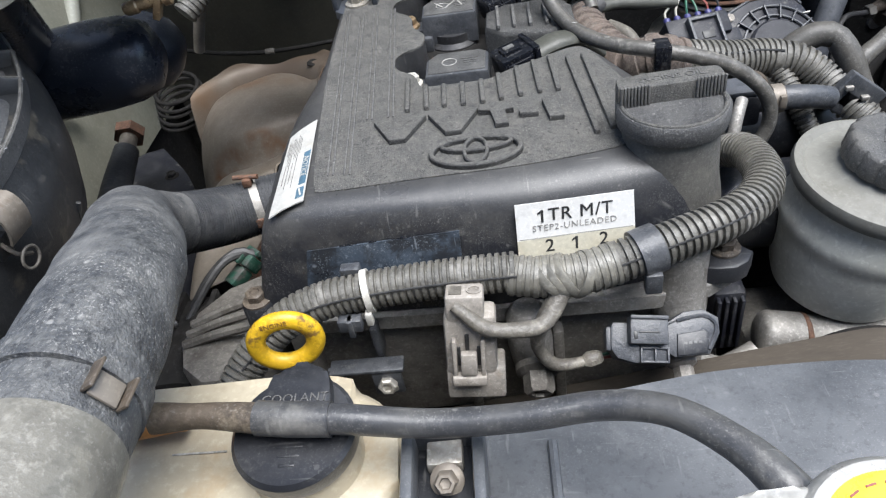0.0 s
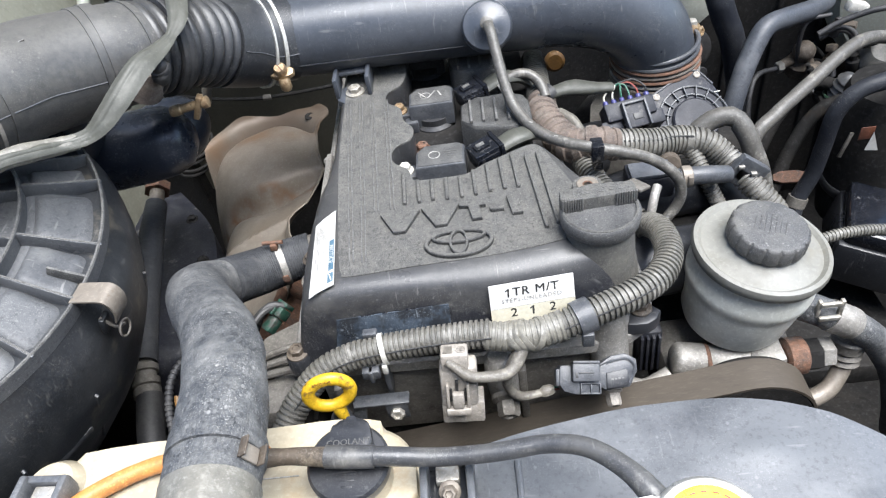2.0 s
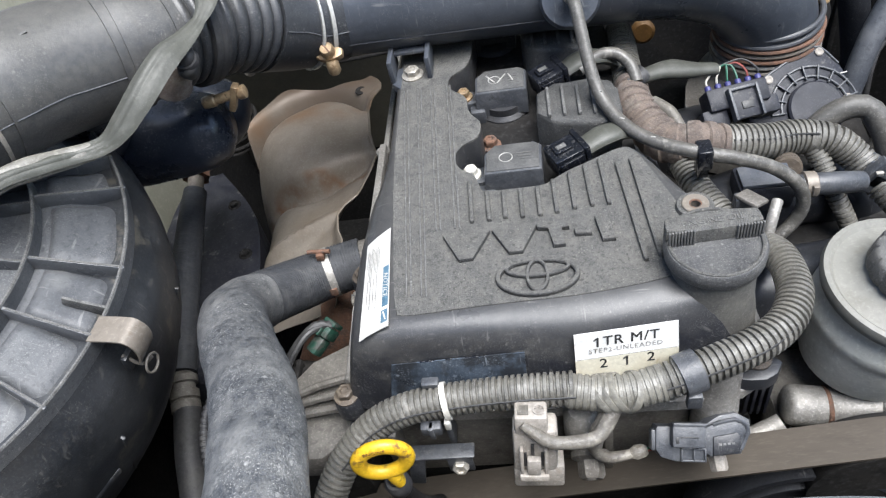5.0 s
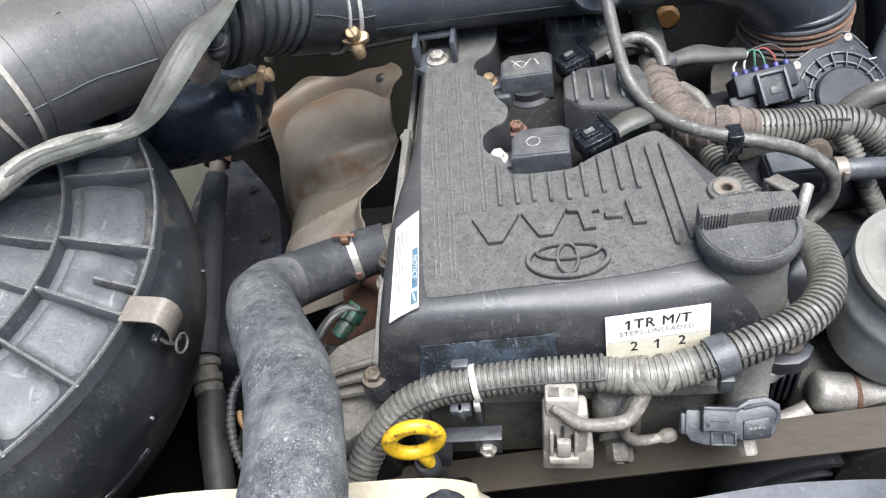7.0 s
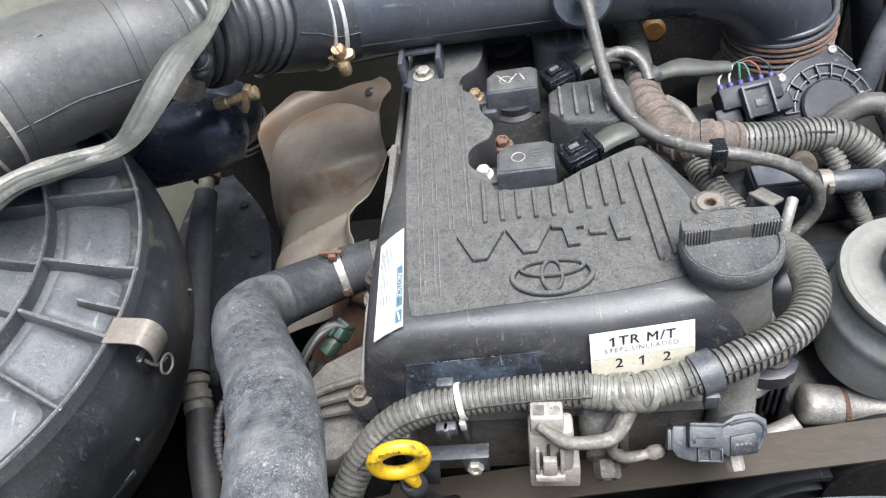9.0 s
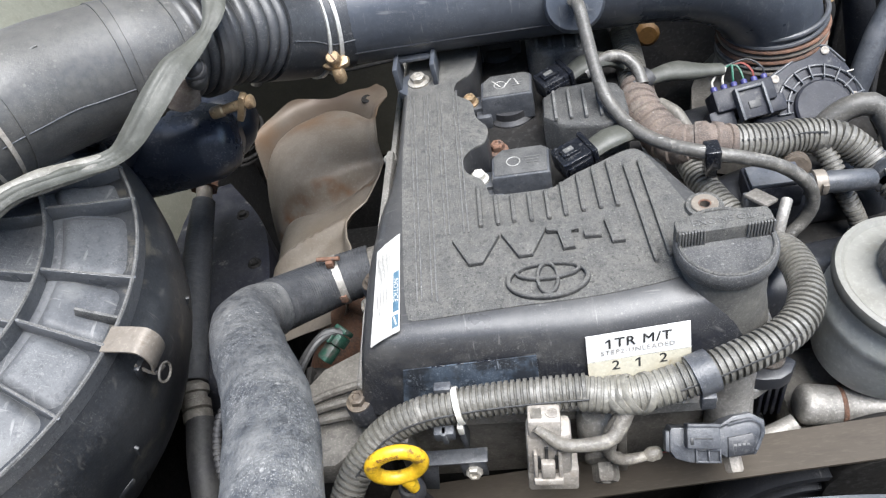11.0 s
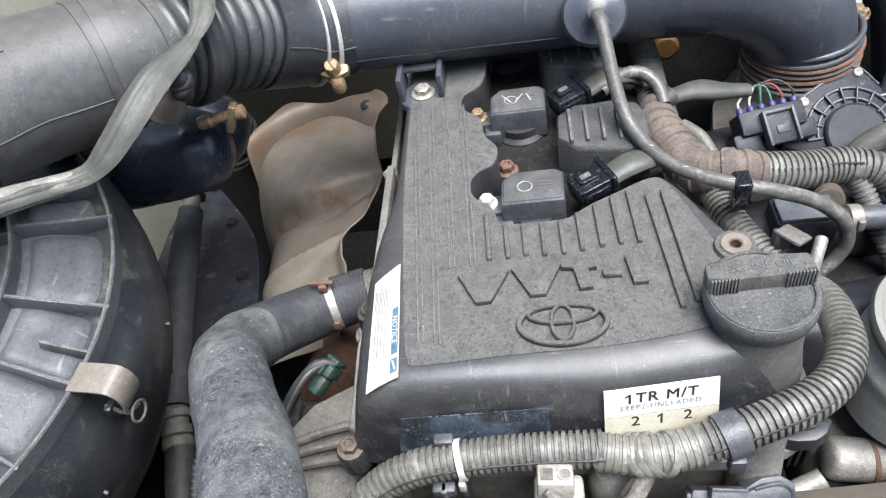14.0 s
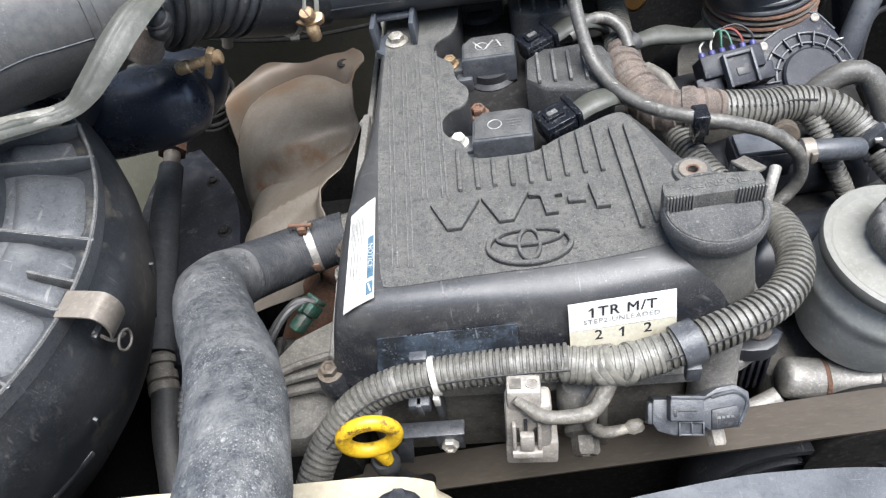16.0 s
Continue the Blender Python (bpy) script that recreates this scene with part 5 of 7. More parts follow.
st = thing("vinyl_wire_sleeve", (-0.3, 0.4, 0.99), "flattened olive-grey vinyl wire sleeve laid over the intake hose", "wire sleeve")
SL = [(-0.215, 0.515, 1.068), (-0.204, 0.488, 1.088), (-0.197, 0.462, 1.086), (-0.194, 0.442, 1.079), (-0.197, 0.427, 1.074), (-0.203, 0.411, 1.072), (-0.211, 0.393, 1.071), (-0.221, 0.375, 1.064), (-0.236, 0.357, 1.052), (-0.248, 0.349, 1.046), (-0.262, 0.340, 1.048), (-0.273, 0.327, 1.054), (-0.290, 0.309, 1.060), (-0.31, 0.29, 1.056)]
part("sleeve", ribbon(SL, [0.0065, 0.0076, 0.0076, 0.0062, 0.0034, 0.0056, 0.0082, 0.0084, 0.0070, 0.0050, 0.0046, 0.0048, 0.0050, 0.0052], (0.3, -0.55, 0.75)), m_strap, st, "", 60)
part("hose_wrap", tube(BP, [r + 0.0034 for r in BR], 48, 0.0012, (0.0052, 0.0005), a=0.318, b=0.350, wobble=0.0005), m_rubber, st, "black tape wound over the bellows")
part("tail_tape", tube([(-0.2545, 0.3455, 1.0460), (-0.2660, 0.3365, 1.0495), (-0.2780, 0.3225, 1.0555), (-0.2910, 0.3087, 1.0595), (-0.31, 0.29, 1.056)], [0.0058, 0.0064, 0.0066, 0.0068, 0.0068], 18, 0.0015, None, 0.5, (0.5, -0.6, 0.6), wobble=0.0010), m_vinyl, st, "pale dusty tape winding")
kn = Vector((-0.2060, 0.4070, 1.0600))
part("tape_knot", lathe([(0.0025, 0), (0.0058, 0.003), (0.0070, 0.008), (0.0060, 0.012), (0.0071, 0.016), (0.0055, 0.020), (0.0020, 0.022)], axis(kn + Vector((-0.003, 0.001, -0.013)), kn + Vector((0.002, 0, 0.02))), 22, 0.06, 5).join(
    ring(Matrix.Translation(kn) @ Matrix.Rotation(0.5, 4, "X"), 0.0066, 0.0014, 1.8, 24, 6, 0.95), ring(Matrix.Translation(kn - Vector((0.001, 0, 0.005))) @ Matrix.Rotation(-0.4, 4, "Y"), 0.0067, 0.0013, 1.8, 24, 6, 0.95)), m_rubber, st, "lumpy black tape knot")
part("brown_cone", lathe([(0.0050, 0), (0.0085, 0.006), (0.0115, 0.014), (0.0130, 0.022)], axis((-0.2190, 0.4130, 1.0560), (-0.2325, 0.4180, 1.0340)), 20), m_cloth, st, "brown tape cone under the knot")

# ---- air cleaner ----
air = thing("air_cleaner", (-0.44, 0.288, 0.80), "round black plastic air cleaner housing with radial ribs, dusty", "air cleaner")
# the round housing leans towards the engine
AM = Matrix.Translation((-0.440, 0.288, 1.0255)) @ Matrix.Rotation(radians(13.6), 4, "Y") @ Matrix.Rotation(radians(5.5), 4, "X") @ Matrix.Translation((0, 0, -0.9995))
part("bowl", lathe([(0.130, 0.78), (0.160, 0.80), (0.188, 0.86), (0.2010, 0.905), (0.2030, 0.935), (0.2015, 0.956), (0.2000, 0.966), (0.1960, 0.976), (0.1900, 0.986), (0.1885, 0.9910)], AM, 96), m_bowl, air, "black lower bowl with a flared skirt")
part("lid", lathe([(0.1860, 0.983), (0.1888, 0.9885), (0.1892, 0.9965), (0.1872, 0.9965), (0.1845, 0.9870), (0.168, 0.9915), (0.154, 0.9985), (0.142, 1.001), (0.1395, 1.001), (0.1310, 1.000), (0.117, 1.002), (0.110, 1.005), (0.096, 1.009), (0.064, 1.012)], AM, 96), m_lid, air, "grey dusty lid")
for r, z in ((0.1885, 0.9965), (0.1367, 1.0095)):
    hoop = part("ring_rib", lathe([(r - 0.0016, z - 0.010), (r - 0.0012, z + 0.003), (r + 0.0012, z + 0.003), (r + 0.0016, z - 0.010)], AM, 96), m_lid, air)
    part("worn_edge", ring(AM @ Matrix.Translation((0, 0, z + 0.003)), r, 0.0011, 1.0, 96, 6), m_ridge, hoop)
# the ribs stand at uneven steps round the lid
rib_at = [36.5, 26.7, 6.3, -8.6] + [-8.6 - 14.2 * k for k in range(1, 11)] + [-170.0 - 14.2 * k for k in range(10)]
for a in rib_at:
    rm = AM @ Matrix.Rotation(radians(a), 4, "Z")
    slope = Matrix.Rotation(radians(14), 4, "Y")
    for n, q, z, h in ((0.054, 0.1625, 0.9985, 0.016), (0.056, 0.1085, 1.0075, 0.014)):
        web = part("rib", box((n, 0.0022, h), (0, 0, 0), 0.0006, rm @ Matrix.Translation((q, 0, z)) @ slope), m_shroud, air)
        part("worn_edge", box((n - 0.002, 0.0014, 0.0010), (0, 0, h / 2), 0.0003, rm @ Matrix.Translation((q, 0, z)) @ slope), m_ridge, web)


def lid_panel(start, end):
    """A pillow-shaped field of the lid between two ribs."""
    def at(u, v):
        r = 0.1440 + 0.0395 * u
        a = radians(start + (end - start) * (0.05 + 0.90 * v))
        z = float(np.interp(r, (0.142, 0.154, 0.168, 0.1845), (1.001, 0.9985, 0.9915, 0.987)))
        swell = min(1.0, 9 * u, 4 * (1 - u)) * min(1.0, 6 * v, 6 * (1 - v))
        return AM @ Vector((r * math.cos(a), r * math.sin(a), z - 0.0008 + 0.0042 * math.sin(swell * math.pi / 2)))
    return sheet(at, 18, 18, 0.001)


for a, b in zip(rib_at, rib_at[1:]):
    part("lid_panel", lid_panel(a, b), m_lid, air)
part("half_rib", box((0.026, 0.0020, 0.010), (0, 0, 0), 0.0006, AM @ Matrix.Rotation(radians(-2.6), 4, "Z") @ Matrix.Translation((0.1745, 0, 0.9980)) @ Matrix.Rotation(radians(14), 4, "Y")), m_ridge, air)
for a, z in ((-27, 0.905), (-43, 0.900), (-60, 0.900)):
    rm = AM @ Matrix.Rotation(radians(a), 4, "Z")
    step = part("ledge", box((0.016, 0.040, 0.008), (0.1935, 0, z), 0.002, rm), m_bowl, air, "moulded ledge on the bowl's side")
    part("dirty_edge", box((0.013, 0.036, 0.0010), (0.1940, 0, z + 0.0042), 0.0004, rm), m_valve, step, "brown dust on the ledge")
for a in (-18, -36, 14):
    part("side_rib", box((0.006, 0.0025, 0.070), (0, 0, 0), 0.0008, AM @ Matrix.Rotation(radians(a), 4, "Z") @ Matrix.Translation((0.1955, 0, 0.900)) @ Matrix.Rotation(radians(12), 4, "Y")), m_bowl, air)
part("collar", lathe([(0.052, 0.99), (0.052, 1.020), (0.049, 1.022)], AM, 40), m_pipe, air)
rm = AM @ Matrix.Rotation(radians(-7.4), 4, "Z")
clip = part("spring_clip", sheet(lambda u, v: rm @ Vector((0.1865 + 0.0300 * math.sin(u * 1.9), -0.0085 + 0.017 * v, 1.0005 + 0.006 * math.sin(u * 3.1) - 0.036 * max(0.0, u - 0.45) ** 1.3)), 18, 8, 0.0014), m_clip, air, "pale rusty spring clip")
part("wire_loop", ring(rm @ Matrix.Translation((0.2125, 0.001, 0.966)) @ Matrix.Rotation(radians(80), 4, "Y"), 0.0062, 0.0009, 1.0, 24, 6), m_alu_dark, clip)
part("wire_loop", tube([tuple(rm @ Vector(p)) for p in ((0.202, -0.006, 0.984), (0.210, -0.004, 0.973), (0.209, 0.006, 0.963))], 0.0012, 6), m_alu_dark, clip)
part("hook", box((0.004, 0.010, 0.014), (0.2035, -0.004, 0.977), 0.001, rm), m_bowl, air)

res = thing("intake_resonator", (-0.30, 0.47, 0.92), "glossy black plastic intake resonator bulb under the hose", "resonator")
RB = [(-0.378, 0.478, 0.938), (-0.352, 0.481, 0.942), (-0.322, 0.484, 0.945), (-0.292, 0.487, 0.947), (-0.268, 0.490, 0.948), (-0.252, 0.492, 0.948), (-0.244, 0.493, 0.948)]
part("bulb", tube(RB, [0.024, 0.0325, 0.0345, 0.0348, 0.0330, 0.0260, 0.0110], 44, 0.003, None, 0.98), m_bulb, res)
part("moulded_ring", ring(axis((-0.2950, 0.4560, 0.9345), (-0.2950, 0.41, 0.905)), 0.0030, 0.0006, 0.8, 20, 6), m_elbow, res, "small scuffed ring mark")
part("neck", tube([(-0.340, 0.480, 0.950), (-0.336, 0.468, 0.980), (-0.327, 0.450, 1.008), (-0.312, 0.422, 1.045)], [0.026, 0.027, 0.026, 0.025], 36, 0.004), m_bulb, res, "neck up to the intake hose")
part("outlet", tube([(-0.312, 0.524, 0.930), (-0.288, 0.527, 0.934), (-0.266, 0.530, 0.937), (-0.252, 0.531, 0.938), (-0.244, 0.531, 0.938)], [0.026, 0.0320, 0.0310, 0.0220, 0.0090], 32, 0.003), m_bulb, res, "rear lobe")

# ---- left side: hoses, pipes and the exhaust heat shield ----
lh = thing("power_hose", (-0.33, 0.40, 0.75), "black rubber hose with a steel fitting running down the inner wing", "hose")
part("hose", tube([(-0.341, 0.541, 0.840), (-0.340, 0.505, 0.830), (-0.3385, 0.472, 0.820), (-0.331, 0.410, 0.806), (-0.3225, 0.357, 0.792)], [0.0112, 0.0128, 0.0136, 0.0134, 0.0124], 24, 0.006), m_hose_dark, lh)
part("fitting", lathe([(0.008, 0), (0.0125, 0.004), (0.0125, 0.010), (0.010, 0.011), (0.010, 0.016), (0.0125, 0.017), (0.0125, 0.024), (0.010, 0.025), (0.0125, 0.027), (0.0125, 0.034), (0.008, 0.037)], axis((-0.3220, 0.356, 0.793), (-0.3110, 0.314, 0.778)), 24), m_alu_dark, lh, "ringed steel ferrule")
part("lower_hose", tube([(-0.312, 0.325, 0.782), (-0.305, 0.290, 0.772), (-0.295, 0.25, 0.755), (-0.285, 0.19, 0.73)], 0.0125, 20, 0.006), m_rubber, lh)
part("upper_fitting", lathe([(0.0080, -0.004), (0.0080, 0.016), (0.0001, 0.017)], axis((-0.341, 0.541, 0.840), (-0.345, 0.585, 0.853)), 20), m_clip, lh, "tan steel pipe stub")
part("union_nut", lathe([(0.0145, 0), (0.0145, 0.010), (0.010, 0.012)], axis((-0.3424, 0.556, 0.8445), (-0.346, 0.60, 0.858)), 6), m_rust, lh, "rusty brown hexagon nut")
sbc = thing("steering_box_cover", (-0.31, 0.48, 0.60), "dark painted steering box cover beside the exhaust", "cover plate")
SBC = [(-0.39, 0.36), (-0.27, 0.36), (-0.276, 0.46), (-0.288, 0.52), (-0.305, 0.565), (-0.350, 0.622), (-0.374, 0.650), (-0.405, 0.62)]
part("body", prism(chaikin(SBC, 2), 0.60, 0.785, 0.02, None, 4), m_blue_conn, sbc)
for x, y in ((-0.300, 0.50), (-0.330, 0.575), (-0.290, 0.385)):
    part("bolt", bolt_shape(Matrix.Translation((x, y, 0.784)), 0.005, 0.006), m_dark, sbc)
coilm = Matrix.Translation((-0.345, 0.675, 0.800))
single("coiled_hose", Shape().join(*[ring(coilm @ Matrix.Translation((0.002 * (k % 2), 0.003 * k, 0.0065 * k)) @ Matrix.Rotation(radians(16), 4, "X"), 0.024 + 0.002 * (k % 2), 0.0022, 1.0, 36, 8) for k in range(5)]), m_dark, "dark coiled brake pipe beside the heat shield", "pipe")


def bend(x, at, width):
    return 0.5 + 0.5 * math.tanh((x - at) / width)


def shield_at(u, v):
    # u: from the engine's front to its back; v: from the outer side to the head
    y_end = max(0.60, 0.699 - 0.70 * max(0.0, 0.46 - v) ** 2)
    y = 0.400 + (y_end - 0.400) * u
    left = float(np.interp(y, (0.40, 0.46, 0.50, 0.525, 0.545, 0.565, 0.60, 0.64, 0.69, 0.745), (-0.284, -0.290, -0.295, -0.299, -0.300, -0.306, -0.322, -0.340, -0.346, -0.34)))
    right = float(np.interp(y, (0.40, 0.444, 0.455, 0.466, 0.486, 0.498, 0.512, 0.545, 0.566, 0.600, 0.640, 0.655, 0.672, 0.682, 0.690, 0.699), (-0.174, -0.174, -0.176, -0.181, -0.184, -0.179, -0.168, -0.158, -0.155, -0.165, -0.171, -0.169, -0.160, -0.161, -0.165, -0.174)))
    x = left + (right - left) * v
    z = 0.690 + 0.113 * (1 - math.exp(-v / 0.105)) + 0.026 * v * v
    # the bulged barrel between its round rear border and the front crease
    rear = 0.676 - 10.5 * (x + 0.232) ** 2
    front = 0.556 + 0.10 * (x + 0.24) + 0.006 * math.sin((x + 0.3) * 60)
    barrel = bend(rear, y, 0.0035) * bend(y, front, 0.0040)
    dome = max(0.0, math.sin(math.pi * min(1.0, max(0.0, v * 1.02)))) ** 0.6
    z += 0.031 * barrel * dome * (0.75 + 0.25 * math.sin(math.pi * min(1.0, max(0.0, (y - 0.55) / 0.12))))
    z -= (0.008 * math.exp(-((y - rear - 0.008) / 0.007) ** 2) + 0.009 * math.exp(-((y - front + 0.007) / 0.006) ** 2)) * dome
    # raised bead and the lower collar towards the hose
    bead = 0.494 + 0.30 * (x + 0.22)
    z += 0.010 * math.exp(-((y - bead) / 0.0065) ** 2) * dome
    z -= 0.008 * (1 - bend(y, bead, 0.006)) * dome + 0.30 * max(0.0, 0.44 - y)
    # the flange behind the barrel sweeps up to the rear rim, which is round at its outer end
    up = bend(y, rear + 0.017, 0.008) * bend(v, 0.10, 0.04)
    z += (0.838 - z) * up
    # turned-up rim beside the head
    z += 0.010 * (1 - 0.6 * up) * math.exp(-((v - 1.0) / 0.05) ** 2)
    z += 0.0016 * noise.noise(Vector((x * 38, y * 30, 2.0)))
    return (x, y, z)


hs = thing("heat_shield", (-0.22, 0.55, 0.70), "bulged steel exhaust heat shield, tan with rust stains", "heat shield")
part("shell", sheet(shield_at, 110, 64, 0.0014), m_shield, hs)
part("bolt_hole", lathe([(0.0062, 0), (0.0058, 0.0010), (0.0040, 0.0008), (0.0001, 0.0002)], axis((-0.1855, 0.680, 0.8385), (-0.1865, 0.670, 0.9)), 18), m_dark, hs)
part("exhaust_pipe", tube([(-0.17, 0.42, 0.80), (-0.20, 0.40, 0.76), (-0.225, 0.39, 0.70), (-0.23, 0.40, 0.6)], 0.026, 20), m_rust, hs, "rusty exhaust manifold below")
cab = thing("side_cable", (-0.27, 0.80, 0.80), "dark cable with a steel ferrule behind the heat shield", "cable")
part("cable", tube([(-0.470, 0.80, 0.850), (-0.390, 0.80, 0.826), (-0.357, 0.80, 0.817), (-0.323, 0.80, 0.810), (-0.274, 0.80, 0.805), (-0.22, 0.80, 0.806), (-0.16, 0.80, 0.81)], 0.0026, 10), m_dark, cab)
part("ferrule", lathe([(0.0028, 0), (0.0040, 0.001), (0.0040, 0.011), (0.0028, 0.012)], axis((-0.274, 0.80, 0.805), (-0.24, 0.80, 0.805)), 14), m_alu_dark, cab, "dull steel ferrule")
single("tan_pipe", tube([(-0.305, 0.742, 0.905), (-0.310, 0.74, 0.887), (-0.319, 0.74, 0.865), (-0.328, 0.742, 0.842)], 0.0062, 14), m_clip, "short tan metal pipe behind the resonator", "pipe")
tabm = axis((-0.4430, 0.612, 0.862), (-0.4430, 0.657, 0.831), (1, 0, 0))
wt2 = thing("wing_tab", (-0.443, 0.635, 0.845), "pale bracket tab with a hole on the inner wing", "bracket")
part("plate", box((0.004, 0.018, 0.052), (0, 0, 0.026), 0.0015, tabm), m_wing, wt2)
part("hole", lathe([(0.0062, 0), (0.0062, 0.0006), (0.0001, 0.0006)], axis((-0.4408, 0.624, 0.8535), (-0.43, 0.624, 0.8535)), 18), m_dark, wt2, "dark round hole")

uh = thing("radiator_hose", (-0.17, 0.3, 0.86), "thick grey dusty radiator hose bending from engine to radiator", "radiator hose")
UP = [(-0.128, 0.402, 0.869), (-0.160, 0.393, 0.869), (-0.188, 0.379, 0.872), (-0.209, 0.354, 0.887), (-0.2125, 0.326, 0.909), (-0.202, 0.298, 0.931), (-0.180, 0.260, 0.953), (-0.154, 0.220, 0.976), (-0.135, 0.180, 0.993), (-0.124, 0.142, 1.003), (-0.119, 0.100, 1.007), (-0.116, 0.060, 1.006), (-0.112, 0.022, 1.002)]
part("hose", tube(UP, [0.0190, 0.0198, 0.0208, 0.0216, 0.0220] + [0.0224] * 8, 48, 0.003, None, wobble=0.0012, a=0.215), m_hose, uh)
part("hose_end", tube(UP, [0.0190, 0.0198, 0.0208, 0.0214] + [0.0218] * 9, 48, 0.002, (0.0024, 0.0005), a=0.03, b=0.225), m_hose_dark, uh, "knitted dark end of the hose")
part("clamp_band", tube(UP, 0.0205, 36, 0.002, None, a=0.078, b=0.098), m_alu, uh, "steel hose clamp band")
hc = Vector((-0.169, 0.387, 0.8925))
part("clamp_lug", box((0.006, 0.007, 0.006), (0, 0, 0), 0.001, Matrix.Translation(hc)).join(lathe([(0.0018, 0), (0.0018, 0.018)], axis(hc + Vector((-0.010, 0.002, 0.003)), hc + Vector((0.02, 0.0, 0.003))), 10)), m_rust, uh, "rusty clamp screw")
part("clamp_lug", box((0.006, 0.005, 0.008), (-0.163, 0.3715, 0.868), 0.001), m_rust, uh)
part("clamp_band", tube(UP, 0.0236, 40, 0.002, None, a=0.800, b=0.826), m_hose, uh, "dust-covered clamp band")
lug = axis((-0.0990, 0.1045, 1.0180), (-0.0830, 0.1040, 1.0270), (0, 1, 0))
part("clamp_lug", box((0.009, 0.008, 0.0014), (0, 0, 0.0008), 0.0006, lug), m_clip, uh, "tan spring clamp plate")
for d in (-1, 1):
    part("clamp_ear", box((0.0012, 0.010, 0.0050), (d * 0.0055, 0.001, 0.0020), 0.0005, lug), m_valve, uh, "rusty clamp ear")
part("scale_band", tube(UP, 0.0230, 40, 0.002, None, a=0.850, b=0.905, wobble=0.0006), m_vinyl, uh, "pale scale and dried mud past the clamp")
out = thing("water_outlet", (-0.13, 0.40, 0.85), "dirty aluminium water outlet on the engine's side", "water outlet")
part("neck", tube([(-0.145, 0.398, 0.869), (-0.128, 0.402, 0.869), (-0.112, 0.405, 0.868)], [0.0165, 0.017, 0.02], 24), m_alu_dark, out)
part("flange", box((0.012, 0.05, 0.05), (-0.124, 0.385, 0.865), 0.004), m_alu, out)
bolt((-0.133, 0.352, 0.878), (-0.8, -0.3, 0.5), 0.006, 0.01, m_steel, parent=out)
gp = thing("green_connector", (-0.172, 0.33, 0.85), "green wiring plug half hidden beside the engine", "wiring connector")
gm = Matrix.Translation((-0.168, 0.334, 0.860)) @ Matrix.Rotation(radians(48), 4, "Z") @ Matrix.Rotation(radians(-22), 4, "Y")
part("plug", box((0.014, 0.010, 0.010), (-0.008, 0, 0), 0.0016, gm).join(box((0.009, 0.014, 0.013), (0.004, 0, 0.001), 0.0016, gm), box((0.007, 0.006, 0.004), (0.002, 0.001, 0.009), 0.001, gm), box((0.004, 0.012, 0.011), (0.0115, 0, 0), 0.001, gm)), material("dirty_green_plastic", (0.007, 0.036, 0.023), (0.015, 0.058, 0.04), 0.5, 90, 0.5, bump=0.4, third=(0.05, 0.05, 0.045), third_at=0.5, third_scale=120, spots=0.4), gp)
part("wire", tube([(-0.16, 0.338, 0.866), (-0.172, 0.336, 0.872), (-0.188, 0.318, 0.866), (-0.205, 0.295, 0.845)], 0.003, 8), m_ink, gp)
part("wire", tube([(-0.162, 0.34, 0.868), (-0.178, 0.326, 0.872), (-0.195, 0.30, 0.858), (-0.21, 0.27, 0.84)], 0.0025, 8), m_ink, gp)
alt = thing("alternator", (-0.20, 0.25, 0.70), "dirty aluminium alternator with wiring beneath the hose", "alternator")
part("housing", lathe([(0.02, 0), (0.058, 0.005), (0.062, 0.02), (0.062, 0.07), (0.05, 0.085), (0.02, 0.088)], axis((-0.195, 0.24, 0.795), (-0.195, 0.34, 0.795)), 32), m_dark, alt)
for k in range(8):
    a = radians(20 + k * 20)
    part("fin", box((0.004, 0.06, 0.01), (-0.195 + 0.062 * math.cos(a), 0.285, 0.795 + 0.062 * math.sin(a)), 0.001), m_dark, alt)
loops = thing("wiring_loops", (-0.230, 0.25, 0.84), "dark grey wiring loops beside the alternator", "wiring")
part("conduit", tube([(-0.212, 0.300, 0.866), (-0.230, 0.292, 0.872), (-0.242, 0.272, 0.868), (-0.242, 0.245, 0.852), (-0.228, 0.222, 0.838), (-0.202, 0.212, 0.832), (-0.180, 0.215, 0.83)], 0.0034, 12, 0.003, (0.004, 0.0007)), m_rubber, loops)
part("wire", tube([(-0.208, 0.296, 0.862), (-0.226, 0.282, 0.862), (-0.232, 0.258, 0.850), (-0.222, 0.235, 0.838), (-0.200, 0.225, 0.83)], 0.0034, 10), m_overflow, loops)
part("wire", tube([(-0.204, 0.290, 0.858), (-0.219, 0.272, 0.856), (-0.221, 0.252, 0.846), (-0.212, 0.238, 0.836)], 0.0030, 10), m_overflow, loops)
single("yellow_wire", tube([(-0.238, 0.262, 0.860), (-0.237, 0.256, 0.857), (-0.234, 0.252, 0.853)], 0.0022, 8), m_ochre, "short dull yellow wire among black wiring", "wire")
single("white_box_connector", box((0.020, 0.022, 0.016), (-0.220, 0.245, 0.856), 0.004), m_alu_dark, "dusty pale plastic wiring cap beneath the hose", "wiring connector")

# ---- drive belt and pulleys ----
pc2, pr = Vector((0.197, 0.0, 0.7965)), 0.0465


